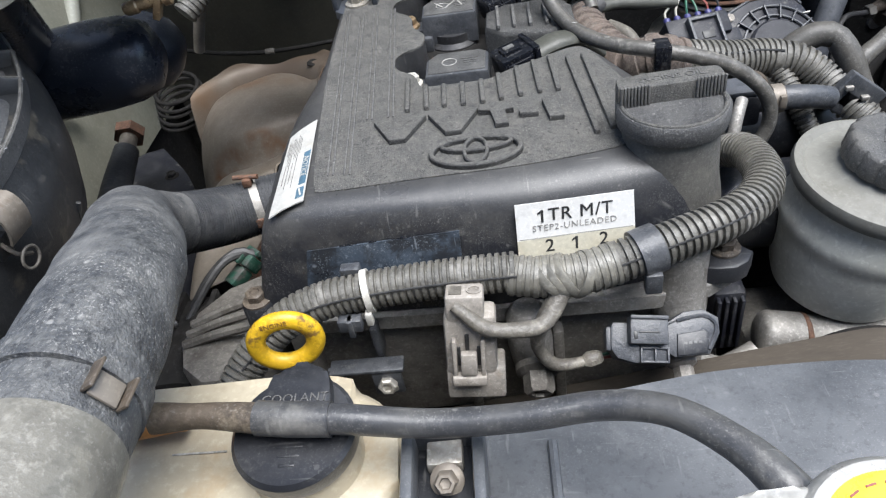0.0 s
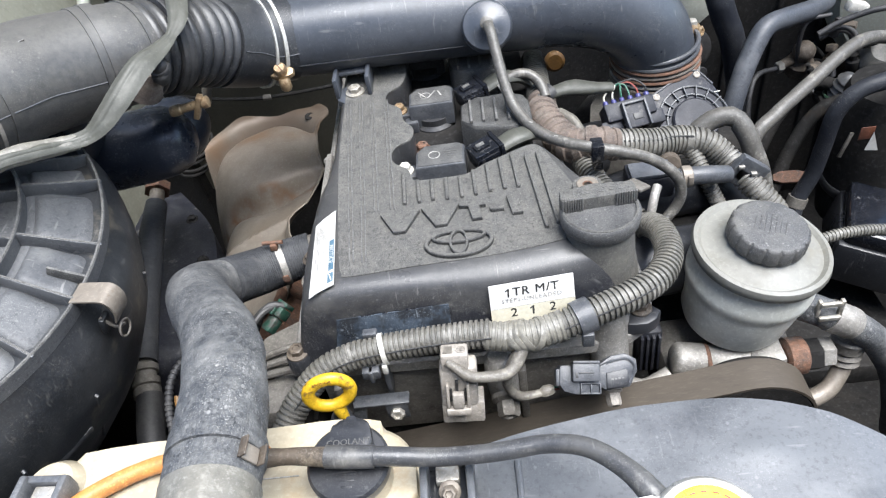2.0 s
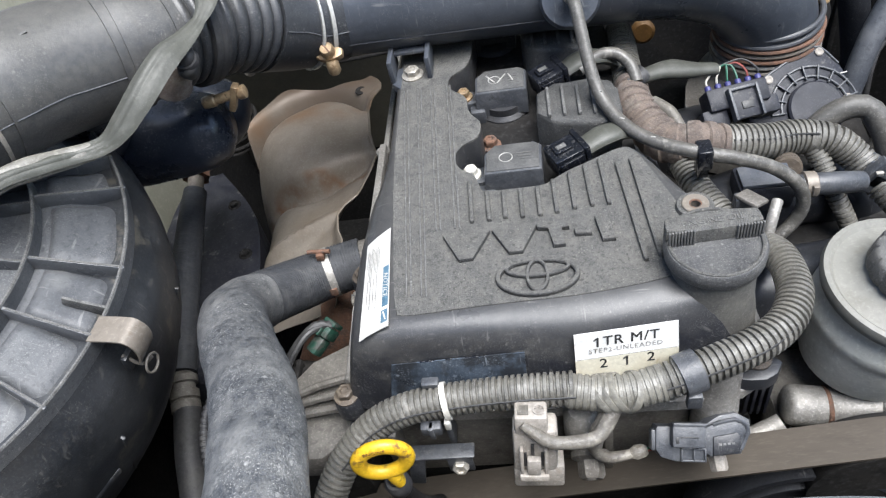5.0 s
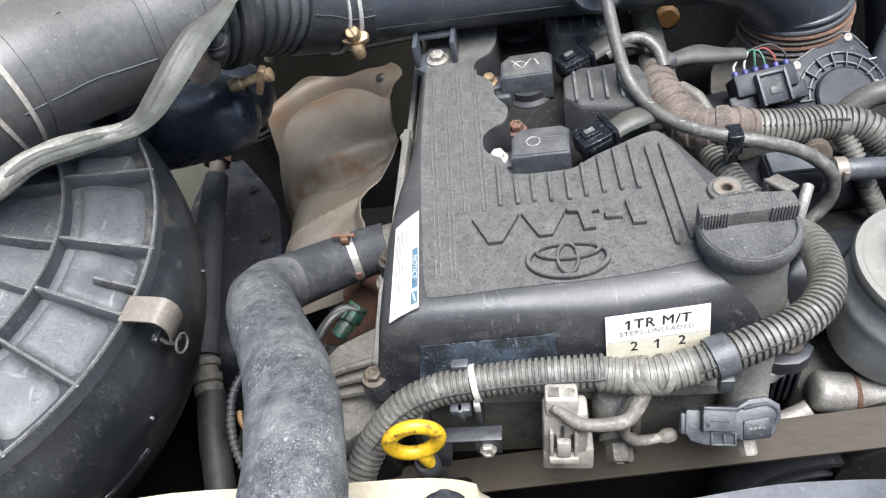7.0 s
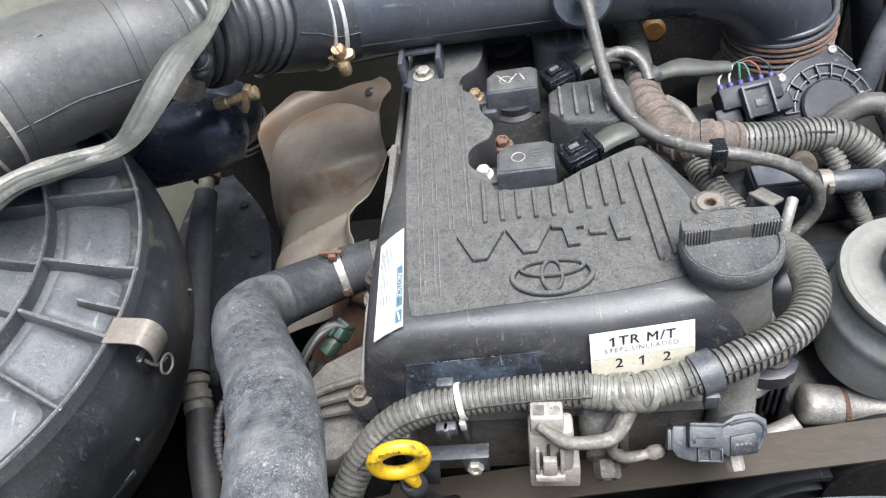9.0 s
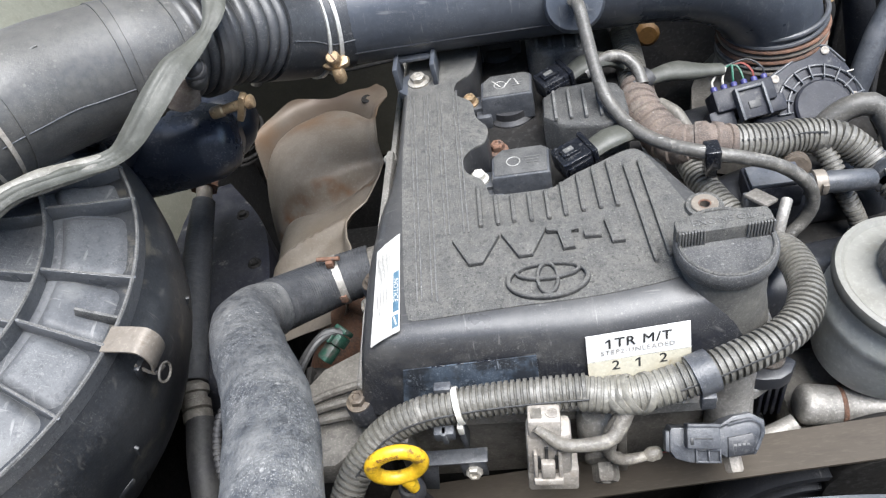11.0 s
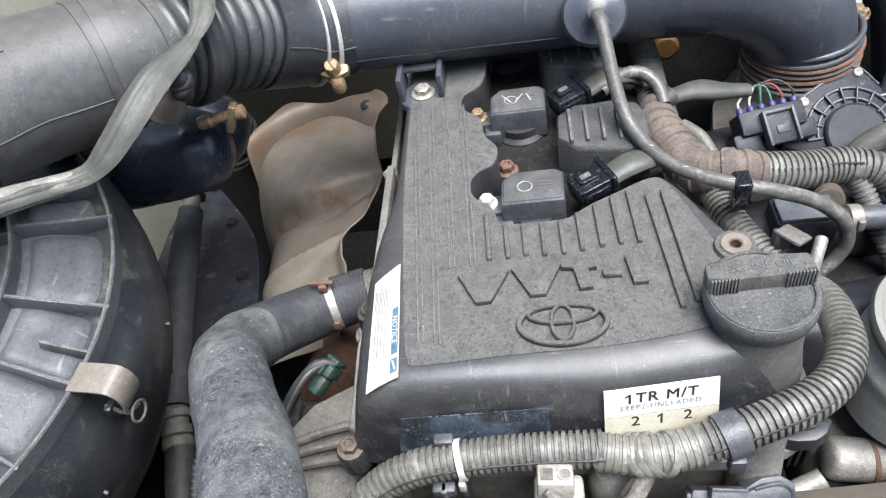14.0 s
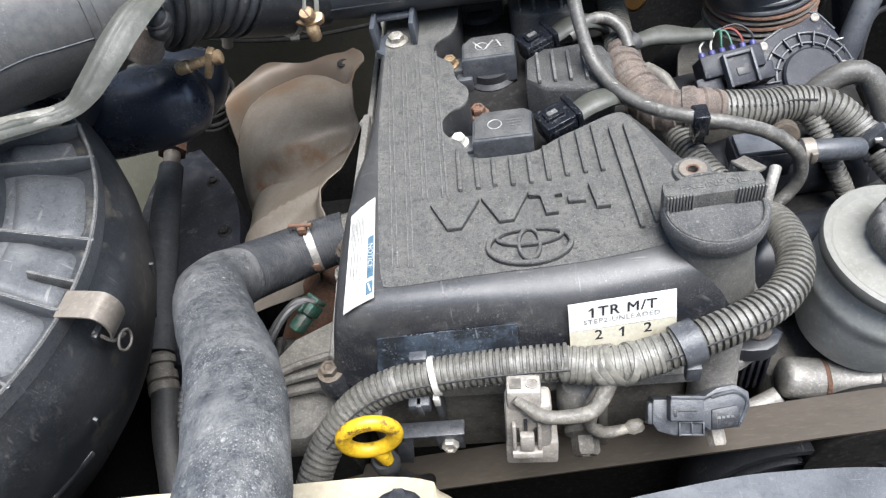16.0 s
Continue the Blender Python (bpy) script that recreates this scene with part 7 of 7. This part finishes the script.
hose("fuel_hose", [(0.333, 0.488, 0.755), (0.340, 0.498, 0.776), (0.350, 0.502, 0.800), (0.354, 0.503, 0.835), (0.357, 0.503, 0.872), (0.372, 0.504, 0.892), (0.394, 0.505, 0.899), (0.425, 0.51, 0.898), (0.47, 0.52, 0.89)], 0.0080, m_hose_navy, "black fuel hose arching to the filter")
single("hose_clamp", tube([(0.398, 0.505, 0.8992), (0.404, 0.5055, 0.8992), (0.410, 0.506, 0.8990)], 0.0092, 20, 0.002), m_grey_conn, "tan spring clamp on the black fuel hose", "hose clamp")
single("rusty_stay", prism(chaikin([(-0.018, -0.006), (0.018, -0.008), (0.020, 0.006), (-0.016, 0.008)], 1), 0, 0.004, 0.001, Matrix.Translation((0.3500, 0.548, 0.760)) @ Matrix.Rotation(radians(30), 4, "X")), m_rust, "rust-red steel stay under the hoses", "bracket")
single("hose_clamp", tube([(0.3365, 0.495, 0.7660), (0.3380, 0.4965, 0.7710), (0.3395, 0.4978, 0.7755)], 0.0100, 20, 0.002), m_alu_dark, "dull steel clamp low on the black fuel hose", "hose clamp")
hose("thin_conduit", [(0.262, 0.345, 0.850), (0.285, 0.352, 0.858), (0.320, 0.358, 0.857), (0.37, 0.362, 0.845), (0.42, 0.37, 0.82)], 0.005, m_loom, "thin corrugated grey conduit behind the reservoir", 14, (0.003, 0.0007))
hose("thin_pipe", [(0.330, 0.63, 0.74), (0.333, 0.64, 0.775), (0.336, 0.65, 0.805), (0.348, 0.667, 0.820), (0.380, 0.690, 0.8115)], 0.0029, m_rubber, "thin black vacuum pipe", 12)
hose("thin_pipe", [(0.41, 0.70, 0.80), (0.40, 0.69, 0.84), (0.405, 0.69, 0.868), (0.43, 0.69, 0.872)], 0.0026, m_rubber, "thin black vacuum pipe", 12)
hose("side_hose", [(0.32, 0.575, 0.76), (0.345, 0.600, 0.795), (0.375, 0.625, 0.812), (0.405, 0.645, 0.815), (0.435, 0.645, 0.805)], 0.0075, m_dark, "black side hose below the grey pipe")
hose("side_hose", [(0.33, 0.54, 0.74), (0.36, 0.575, 0.78), (0.40, 0.61, 0.80), (0.45, 0.63, 0.80)], 0.0075, m_dark, "black side hose below the grey pipe")
valve = thing("vacuum_valve", (0.43, 0.69, 0.78), "dirty brown vacuum valve cluster with small hoses and stubs", "valve")
part("body", lathe([(0.0001, -0.002), (0.010, -0.002), (0.015, 0.002), (0.016, 0.018), (0.012, 0.022), (0.011, 0.030), (0.013, 0.033), (0.0125, 0.040), (0.009, 0.045), (0.004, 0.047), (0.0001, 0.0475)], axis((0.4150, 0.712, 0.790), (0.4120, 0.692, 0.845)), 20), m_valve, valve)
part("nut", lathe([(0.0001, 0), (0.0062, 0), (0.0070, 0.001), (0.0070, 0.007), (0.0062, 0.008), (0.0001, 0.008)], axis((0.3795, 0.690, 0.8115), (0.41, 0.70, 0.812)), 6), m_neck, valve, "dirty hexagon nut")
part("stub", tube([(0.385, 0.694, 0.812), (0.396, 0.70, 0.812), (0.41, 0.705, 0.812)], [0.0045, 0.0062, 0.0072], 14), m_valve, valve)
part("paint_dab", box((0.006, 0.003, 0.005), (0.3940, 0.62, 0.8290), 0.001), m_ochre, valve, "dab of yellow paint")
rnd = random.Random(23)
for k in range(16):
    at = Vector((rnd.uniform(0.405, 0.478), rnd.uniform(0.665, 0.725), rnd.uniform(0.785, 0.842)))
    turn_by = Matrix.Rotation(rnd.uniform(-0.8, 0.8), 4, "Z") @ Matrix.Rotation(rnd.uniform(-0.7, 0.7), 4, "X") @ Matrix.Rotation(rnd.uniform(-0.6, 0.6), 4, "Y")
    pm = Matrix.Translation(at) @ turn_by
    mat = (m_valve, m_dark, m_rubber, m_valve)[k % 4]
    r = rnd.uniform(0.004, 0.008)
    if k % 3 == 0:
        part("block", box((r * 2.4, r * 1.8, r * 1.6), (0, 0, 0), r * 0.3, pm), mat, valve)
    elif k % 3 == 1:
        part("fitting", lathe([(0.0001, -r), (r * 0.7, -r), (r, -r * 0.6), (r, r * 0.8), (r * 0.6, r), (r * 0.6, r * 1.8), (r * 0.8, r * 2.0), (r * 0.5, r * 2.4), (0.0001, r * 2.5)], pm, 14), mat, valve)
    else:
        ends = [pm @ Vector(p) for p in ((-0.022, 0, -0.010), (-0.010, 0.004, 0.004), (0.006, 0.002, 0.007), (0.020, -0.004, -0.006))]
        part("small_hose", tube([tuple(p) for p in ends], r * 0.5, 10, 0.004), (m_rubber, m_dark)[k % 2], valve)
sw = thing("switch_valve", (0.45, 0.63, 0.79), "black ringed switching valve on the side hose", "valve")
part("body", lathe([(0.010, 0), (0.0125, 0.003), (0.0100, 0.007), (0.0130, 0.010), (0.0105, 0.014), (0.0130, 0.017), (0.0105, 0.021), (0.0120, 0.025), (0.0080, 0.031), (0.0030, 0.034), (0.0001, 0.0345)], axis((0.432, 0.640, 0.795), (0.442, 0.628, 0.84)), 24), m_overflow, sw)
part("foot", box((0.04, 0.03, 0.012), (0.432, 0.640, 0.790), 0.003), m_dark, sw)
part("seal", ring(Matrix.Translation((0.432, 0.639, 0.799)), 0.014, 0.0016, 1, 24, 6), plain("dull_green_seal", (0.02, 0.05, 0.03)), sw)
fil = thing("fuel_filter", (0.46, 0.55, 0.74), "black cylindrical filter with a small white and red label", "filter")
part("can", lathe([(0.03, 0.70), (0.044, 0.705), (0.046, 0.72), (0.046, 0.855), (0.042, 0.866), (0.03, 0.870), (0.014, 0.872), (0.014, 0.888)], Matrix.Translation((0.436, 0.545, 0)), 36), m_dark, fil)
part("label_mark", box((0.014, 0.001, 0.014), (0.3895, 0.4975, 0.8475), 0.0004), plain("faded_orange_print", (0.085, 0.03, 0.016)), fil, "faded orange label")
part("label_mark", prism([(-0.006, -0.010), (0.007, -0.012), (-0.002, 0.011)], 0, 0.0006, 0, Matrix.Translation((0.3975, 0.4966, 0.838)) @ Matrix.Rotation(radians(90), 4, "X")), m_white, fil, "white warning triangle")
for x, z in ((0.417, 0.768), (0.432, 0.761)):
    part("worn_mark", box((0.003, 0.001, 0.013), (0, 0, 0), 0.0003, Matrix.Translation((x, 0.4985, z)) @ Matrix.Rotation(radians(16), 4, "Y")).join(box((0.007, 0.001, 0.003), (x - 0.001, 0.4985, z + 0.004), 0.0003)), m_nylon, fil)
part("edge_strip", box((0.004, 0.002, 0.030), (0, 0, 0), 0.0006, Matrix.Translation((0.3860, 0.520, 0.818)) @ Matrix.Rotation(radians(12), 4, "Y")), m_alu_dark, fil, "pale edge of the filter bracket")
part("strap_band", lathe([(0.0470, 0.742), (0.0482, 0.744), (0.0482, 0.752), (0.0470, 0.754)], Matrix.Translation((0.436, 0.545, 0)), 36), m_rubber, fil)
fb = thing("fuse_box", (0.43, 0.47, 0.72), "black plastic fuse box beside the filter", "fuse box")
FM = Matrix.Translation((0.415, 0.452, 0.755)) @ Matrix.Rotation(radians(-24), 4, "Z") @ Matrix.Rotation(radians(10), 4, "Y")
part("base", box((0.10, 0.09, 0.05), (0, 0, -0.02), 0.006, FM), m_cover, fb)
part("lid", box((0.092, 0.082, 0.02), (0, 0, 0.012), 0.006, FM), m_gloss, fb)
bottle = thing("brake_fluid_bottle", (0.50, 0.68, 0.79), "dusty dull brown brake fluid bottle beside the filter", "fluid bottle")
part("body", lathe([(0.010, -0.020), (0.026, -0.016), (0.031, 0.0), (0.029, 0.014), (0.018, 0.024)], axis((0.500, 0.68, 0.810), (0.49, 0.66, 0.85)), 28), m_neck, bottle)
part("spout", lathe([(0.008, 0.0), (0.008, 0.016), (0.006, 0.018)], axis((0.503, 0.664, 0.838), (0.505, 0.650, 0.855)), 16), m_neck, bottle)
single("white_plug", box((0.024, 0.013, 0.013), (0, 0, 0), 0.003, Matrix.Translation((0.462, 0.70, 0.872)) @ Matrix.Rotation(radians(20), 4, "Y")), m_nylon, "white wiring plug near the bulkhead", "wiring connector")
hose("bulkhead_wire", [(0.415, 0.68, 0.855), (0.44, 0.68, 0.868), (0.48, 0.67, 0.882), (0.53, 0.66, 0.872)], 0.0036, m_rubber, "black wire crossing before the white plug", 10)
single("brake_booster", lathe([(0.03, 0), (0.11, 0.01), (0.125, 0.03), (0.125, 0.07), (0.11, 0.09), (0.03, 0.1)], axis((0.625, 0.86, 0.84), (0.585, 0.70, 0.83)), 48), m_body, "pale round brake booster on the bulkhead", "brake booster")
# added panel with ribs and fasteners; paints the darkness behind the hoses
pad = thing("dark_backing", (0.41, 0.875, 0.48), "added dark panel standing for the black depth behind the hoses", "insulation pad")
part("pad", box((0.26, 0.05, 0.55), (0.410, 0.875, 0.76), 0.012), m_dark, pad)
for k in range(4):
    part("pressed_rib", box((0.008, 0.010, 0.50), (0.315 + 0.063 * k, 0.848, 0.76), 0.003), m_dark, pad)
for x, z in ((0.345, 0.90), (0.475, 0.90), (0.345, 0.72), (0.475, 0.72)):
    part("fastener", lathe([(0.010, 0), (0.009, 0.003), (0.0001, 0.005)], axis((x, 0.850, z), (x, 0.80, z)), 16), m_rubber, pad)
single("engine_mount", box((0.12, 0.14, 0.03), (0.36, 0.42, 0.66), 0.006), m_dark, "rusty brown chassis bracket below the hoses", "bracket")
single("bulkhead_bracket", prism(chaikin([(-0.03, -0.03), (0.03, -0.03), (0.035, 0.03), (-0.03, 0.03)], 1), 0, 0.012, 0.002, Matrix.Translation((0.292, 0.79, 0.862)) @ Matrix.Rotation(radians(90), 4, "X")), m_body, "pale green bracket behind the intake elbow", "bracket")
single("vacuum_pod", lathe([(0.008, 0), (0.022, 0.004), (0.024, 0.010), (0.020, 0.016), (0.010, 0.019), (0.0001, 0.020)], axis((0.2600, 0.66, 0.872), (0.262, 0.60, 0.890)), 28), m_dark, "dark round actuator pod behind the throttle", "actuator")

# ---- left rear: bulkhead parts ----
wip = thing("bulkhead_grommet", (-0.40, 0.86, 0.93), "black rubber grommet and hose on the bulkhead", "grommet")
part("cup", lathe([(0.045, 0), (0.05, 0.01), (0.05, 0.03), (0.035, 0.045), (0.028, 0.05)], axis((-0.405, 0.90, 0.985), (-0.39, 0.80, 0.975)), 36), m_rubber, wip)
part("stub", tube([(-0.395, 0.86, 0.98), (-0.378, 0.80, 0.968), (-0.345, 0.74, 0.952)], 0.024, 24), m_rubber, wip)
hose("bulkhead_conduit", [(-0.10, 0.88, 0.98), (-0.15, 0.83, 0.972), (-0.21, 0.78, 0.955), (-0.27, 0.74, 0.93), (-0.31, 0.70, 0.90)], 0.013, m_loom, "grey corrugated conduit behind the intake pipe", 18, (0.006, 0.0016))
hose("bulkhead_hose", [(-0.33, 0.78, 0.972), (-0.29, 0.775, 0.985), (-0.25, 0.79, 0.985), (-0.22, 0.80, 0.97)], 0.014, m_rubber, "black hose behind the intake pipe")
hose("wing_pipe", [(-0.475, 0.88, 0.99), (-0.470, 0.84, 0.965), (-0.468, 0.80, 0.93), (-0.47, 0.76, 0.88)], 0.008, m_body, "painted pipe along the inner wing", 14)

# ---- front: coolant tank, radiator, shroud ----
tank = thing("coolant_tank", (-0.15, 0.13, 0.84), "yellowed white plastic coolant tank by the radiator", "coolant tank")
TK = [(-0.275, 0.105), (-0.268, 0.158), (-0.245, 0.172), (-0.13, 0.1735), (-0.075, 0.176), (-0.048, 0.168), (-0.036, 0.148), (-0.036, 0.085), (-0.275, 0.075)]
part("body", prism(chaikin(TK, 2), 0.80, 0.934, 0.012, None, 4), m_cream, tank)
part("shoulder", prism(chaikin([(-0.060, 0.150), (-0.020, 0.152), (-0.010, 0.142), (-0.012, 0.112), (-0.06, 0.112)], 2), 0.88, 0.926, 0.008, None, 3), m_cream, tank)
part("filler_neck", lathe([(0.022, 0), (0.020, 0.012), (0.020, 0.02)], Matrix.Translation((-0.0705, 0.1345, 0.930)), 32), m_cream, tank)
part("left_bump", lathe([(0.019, 0), (0.019, 0.008), (0.014, 0.014), (0.0001, 0.015)], Matrix.Translation((-0.254, 0.147, 0.926)), 32), m_cream, tank)
part("mark", box((0.010, 0.006, 0.0003), (-0.042, 0.146, 0.9342), 0), m_green, tank, "traces of green coolant")
part("mark", box((0.022, 0.0008, 0.0003), (-0.115, 0.140, 0.9345), 0), m_ink_grey, tank)
CM = Matrix.Translation((-0.0705, 0.1345, 0.9455)) @ Matrix.Rotation(radians(6), 4, "X")
cc = part("cap", lathe([(0.020, 0), (0.0222, 0.001), (0.0228, 0.003), (0.0228, 0.008), (0.0212, 0.0098), (0.0001, 0.0098)], CM, 48), m_cover, tank, "black cap with a raised tab")
part("tab", prism(chaikin([(-0.0110, -0.002), (0.0150, -0.002), (0.0135, 0.016), (0.0095, 0.0235), (-0.0055, 0.0235), (-0.0095, 0.016)], 2), 0.008, 0.016, 0.003, CM), m_cover, cc, "rounded grey tab")
part("lettering", lettering("COOLANT", 0.0050, 0.0002, CM @ Matrix.Translation((0.0015, 0.0080, 0.0162))), m_ridge, cc, "raised word COOLANT")
for k in range(3):
    part("raised_mark", box((0.010 - 0.002 * k, 0.0012, 0.0005), (0.0, -0.007 - 0.0035 * k, 0.0099), 0.0002, CM), m_cover, cc)
oh = thing("overflow_hose", (0.0, 0.13, 0.955), "black rubber overflow hose lying over the coolant cap", "hose")
OH = [(-0.072, 0.1310, 0.9640), (-0.050, 0.1300, 0.9630), (-0.020, 0.1280, 0.9600), (0.010, 0.1265, 0.9620), (0.036, 0.1260, 0.9660), (0.056, 0.1200, 0.9690), (0.072, 0.1060, 0.9700), (0.082, 0.0920, 0.9680), (0.088, 0.082, 0.960)]
part("hose", tube(OH, [0.0056, 0.0053, 0.0050, 0.0049, 0.0049, 0.0050, 0.0054, 0.0066, 0.0074], 18, 0.003), m_overflow, oh)
part("steel_end", tube([(-0.118, 0.1340, 0.966), (-0.104, 0.1338, 0.9655), (-0.088, 0.1328, 0.9650), (-0.070, 0.1310, 0.9640)], [0.0054, 0.0046, 0.0052, 0.0052], 16, 0.003, wobble=0.0009), m_valve, oh, "rusty brown steel pipe end")
part("sleeve", tube([(-0.080, 0.1320, 0.9645), (-0.068, 0.1308, 0.9640), (-0.054, 0.1302, 0.9632)], 0.0062, 16, 0.003), m_overflow, oh)
hose("amber_tube", [(-0.120, 0.150, 0.944), (-0.150, 0.148, 0.942), (-0.182, 0.153, 0.941), (-0.212, 0.143, 0.941), (-0.236, 0.126, 0.941), (-0.25, 0.10, 0.94)], 0.0052, m_orange, "amber rubber tube lying on the coolant tank", 14)


def mount(at, turn, label):
    root = thing("tank_bracket", at, label, "bracket")
    m = Matrix.Translation(at) @ Matrix.Rotation(turn, 4, "Z")
    part("plate", box((0.028, 0.040, 0.004), (0, -0.010, 0.0), 0.001, m), m_cover, root)
    for s in (-1, 1):
        part("cheek", box((0.0045, 0.044, 0.016), (s * 0.0125, -0.010, 0.006), 0.0015, m), m_shroud, root)
    part("end", box((0.028, 0.005, 0.012), (0, 0.011, 0.005), 0.0015, m), m_shroud, root)
    part("nut_plate", box((0.013, 0.010, 0.006), (0, 0.003, 0.005), 0.001, m), m_steel, root)
    part("bolt", bolt_shape(m @ Matrix.Translation((0.0005, -0.005, 0.003)) @ Matrix.Rotation(radians(40), 4, "X"), 0.0042, 0.010), m_clip, root)
    return root


mount((-0.0185, 0.1270, 0.9320), radians(2), "black bracket with a rusty bolt holding the coolant tank")
mount((-0.248, 0.132, 0.942), radians(-4), "black bracket with a rusty bolt at the tank's outer end")
shr = thing("fan_shroud", (0.1, 0.1, 0.80), "dusty black plastic fan shroud behind the radiator", "fan shroud")


def shroud_at(u, v):
    # u: across; v: from the radiator to the rounded edge
    x = -0.10 + 0.45 * u
    y_edge = 0.0
    for d in (-0.012, -0.006, 0.0, 0.006, 0.012):
        y_edge += float(np.interp(x + d, (-0.16, -0.069, -0.015, 0.035, 0.083, 0.110, 0.138, 0.160, 0.184, 0.213, 0.25, 0.36), (0.125, 0.146, 0.157, 0.167, 0.1745, 0.1755, 0.1755, 0.1730, 0.166, 0.151, 0.122, 0.06))) / 5
    z_edge = 0.919 - 0.20 * max(0.0, x - 0.20) - 0.10 * max(0.0, 0.02 - x)
    if v < 0.80:
        t = v / 0.80
        y = 0.03 + (y_edge - 0.006 - 0.03) * t
        z = z_edge + 0.006 * math.sin(math.pi * t * 0.9)
    else:
        t = (v - 0.80) / 0.20
        y = y_edge - 0.006 + 0.006 * math.sin(min(1.0, t * 3) * math.pi / 2)
        z = z_edge + 0.0018 - 0.05 * max(0.0, t - 0.12)
    z += 0.003 * math.exp(-((x - 0.150) / 0.02) ** 2 - ((y - 0.135) / 0.012) ** 2)
    return (x, y, z)


part("shell", sheet(shroud_at, 80, 40, 0.003), m_shroud, shr)
for x in (0.02,):
    u = (x + 0.10) / 0.45
    part("rib", tube([tuple(Vector(shroud_at(u, v)) + Vector((0, 0, 0.001))) for v in (0.1, 0.4, 0.7)], 0.002, 8), m_shroud, shr)
rad = thing("radiator", (0, 0.0, 0.45), "black radiator with an aluminium top tank", "radiator")
part("core", box((0.72, 0.04, 0.46), (0.05, 0.0, 0.68), 0.004), m_dark, rad)
part("top_tank", box((0.74, 0.055, 0.06), (0.05, 0.0, 0.925), 0.012, None, 3), m_cover, rad)
part("inlet", tube([(-0.112, 0.034, 1.003), (-0.110, 0.0, 0.998), (-0.108, -0.005, 0.95)], 0.018, 20), m_cover, rad)
part("filler_neck", lathe([(0.015, 0.925), (0.015, 0.962), (0.020, 0.966), (0.020, 0.972)], Matrix.Translation((0.101, 0.071, 0)), 28), m_alu, rad)
part("neck_base", box((0.05, 0.08, 0.03), (0.101, 0.045, 0.925), 0.008), m_cover, rad)
part("overflow_stub", lathe([(0.004, 0), (0.004, 0.02)], axis((0.094, 0.074, 0.957), (0.086, 0.086, 0.961)), 12), m_alu, rad)
RM = Matrix.Translation((0.100, 0.068, 0.972)) @ Matrix.Rotation(radians(4), 4, "X")
rc = part("cap", lathe([(0.0245, 0), (0.0260, 0.002), (0.0260, 0.007), (0.0235, 0.010), (0.0205, 0.0105), (0.0001, 0.0102)], RM, 48), m_tin, rad, "pressed tin cap with a yellow printed top")
part("ear", prism(chaikin([(-0.018, -0.006), (-0.034, 0.000), (-0.042, 0.008), (-0.038, 0.018), (-0.026, 0.018), (-0.014, 0.020)], 2), 0.001, 0.008, 0.002, RM), m_tin, rc)
part("ear", prism(chaikin([(0.020, -0.012), (0.036, -0.008), (0.036, 0.008), (0.020, 0.010)], 2), 0.001, 0.008, 0.002, RM), m_tin, rc)
part("printed_disc", lathe([(0.0202, 0.0100), (0.0202, 0.0108), (0.0001, 0.0108)], RM, 48), m_yellow_print, rc, "yellow print with a pale oval")
part("printed_oval", ring(RM @ Matrix.Translation((0, 0, 0.0108)), 0.0058, 0.0036, 0.06, 32, 6, 0.35), m_nylon, rc)
for k in range(9):
    a = radians(20 + 17 * k)
    part("print", box((0.0028, 0.0006, 0.0002), (0, 0, 0), 0, RM @ Matrix.Rotation(a, 4, "Z") @ Matrix.Translation((0.0170, 0, 0.0110)) @ Matrix.Rotation(radians(90), 4, "Z")), m_red, rc)
for k in range(4):
    part("print", box((0.0030, 0.0024, 0.0002), (-0.0068 + 0.0045 * k, 0.0098 - 0.0006 * abs(k - 1.5), 0.0110), 0, RM), m_red, rc)
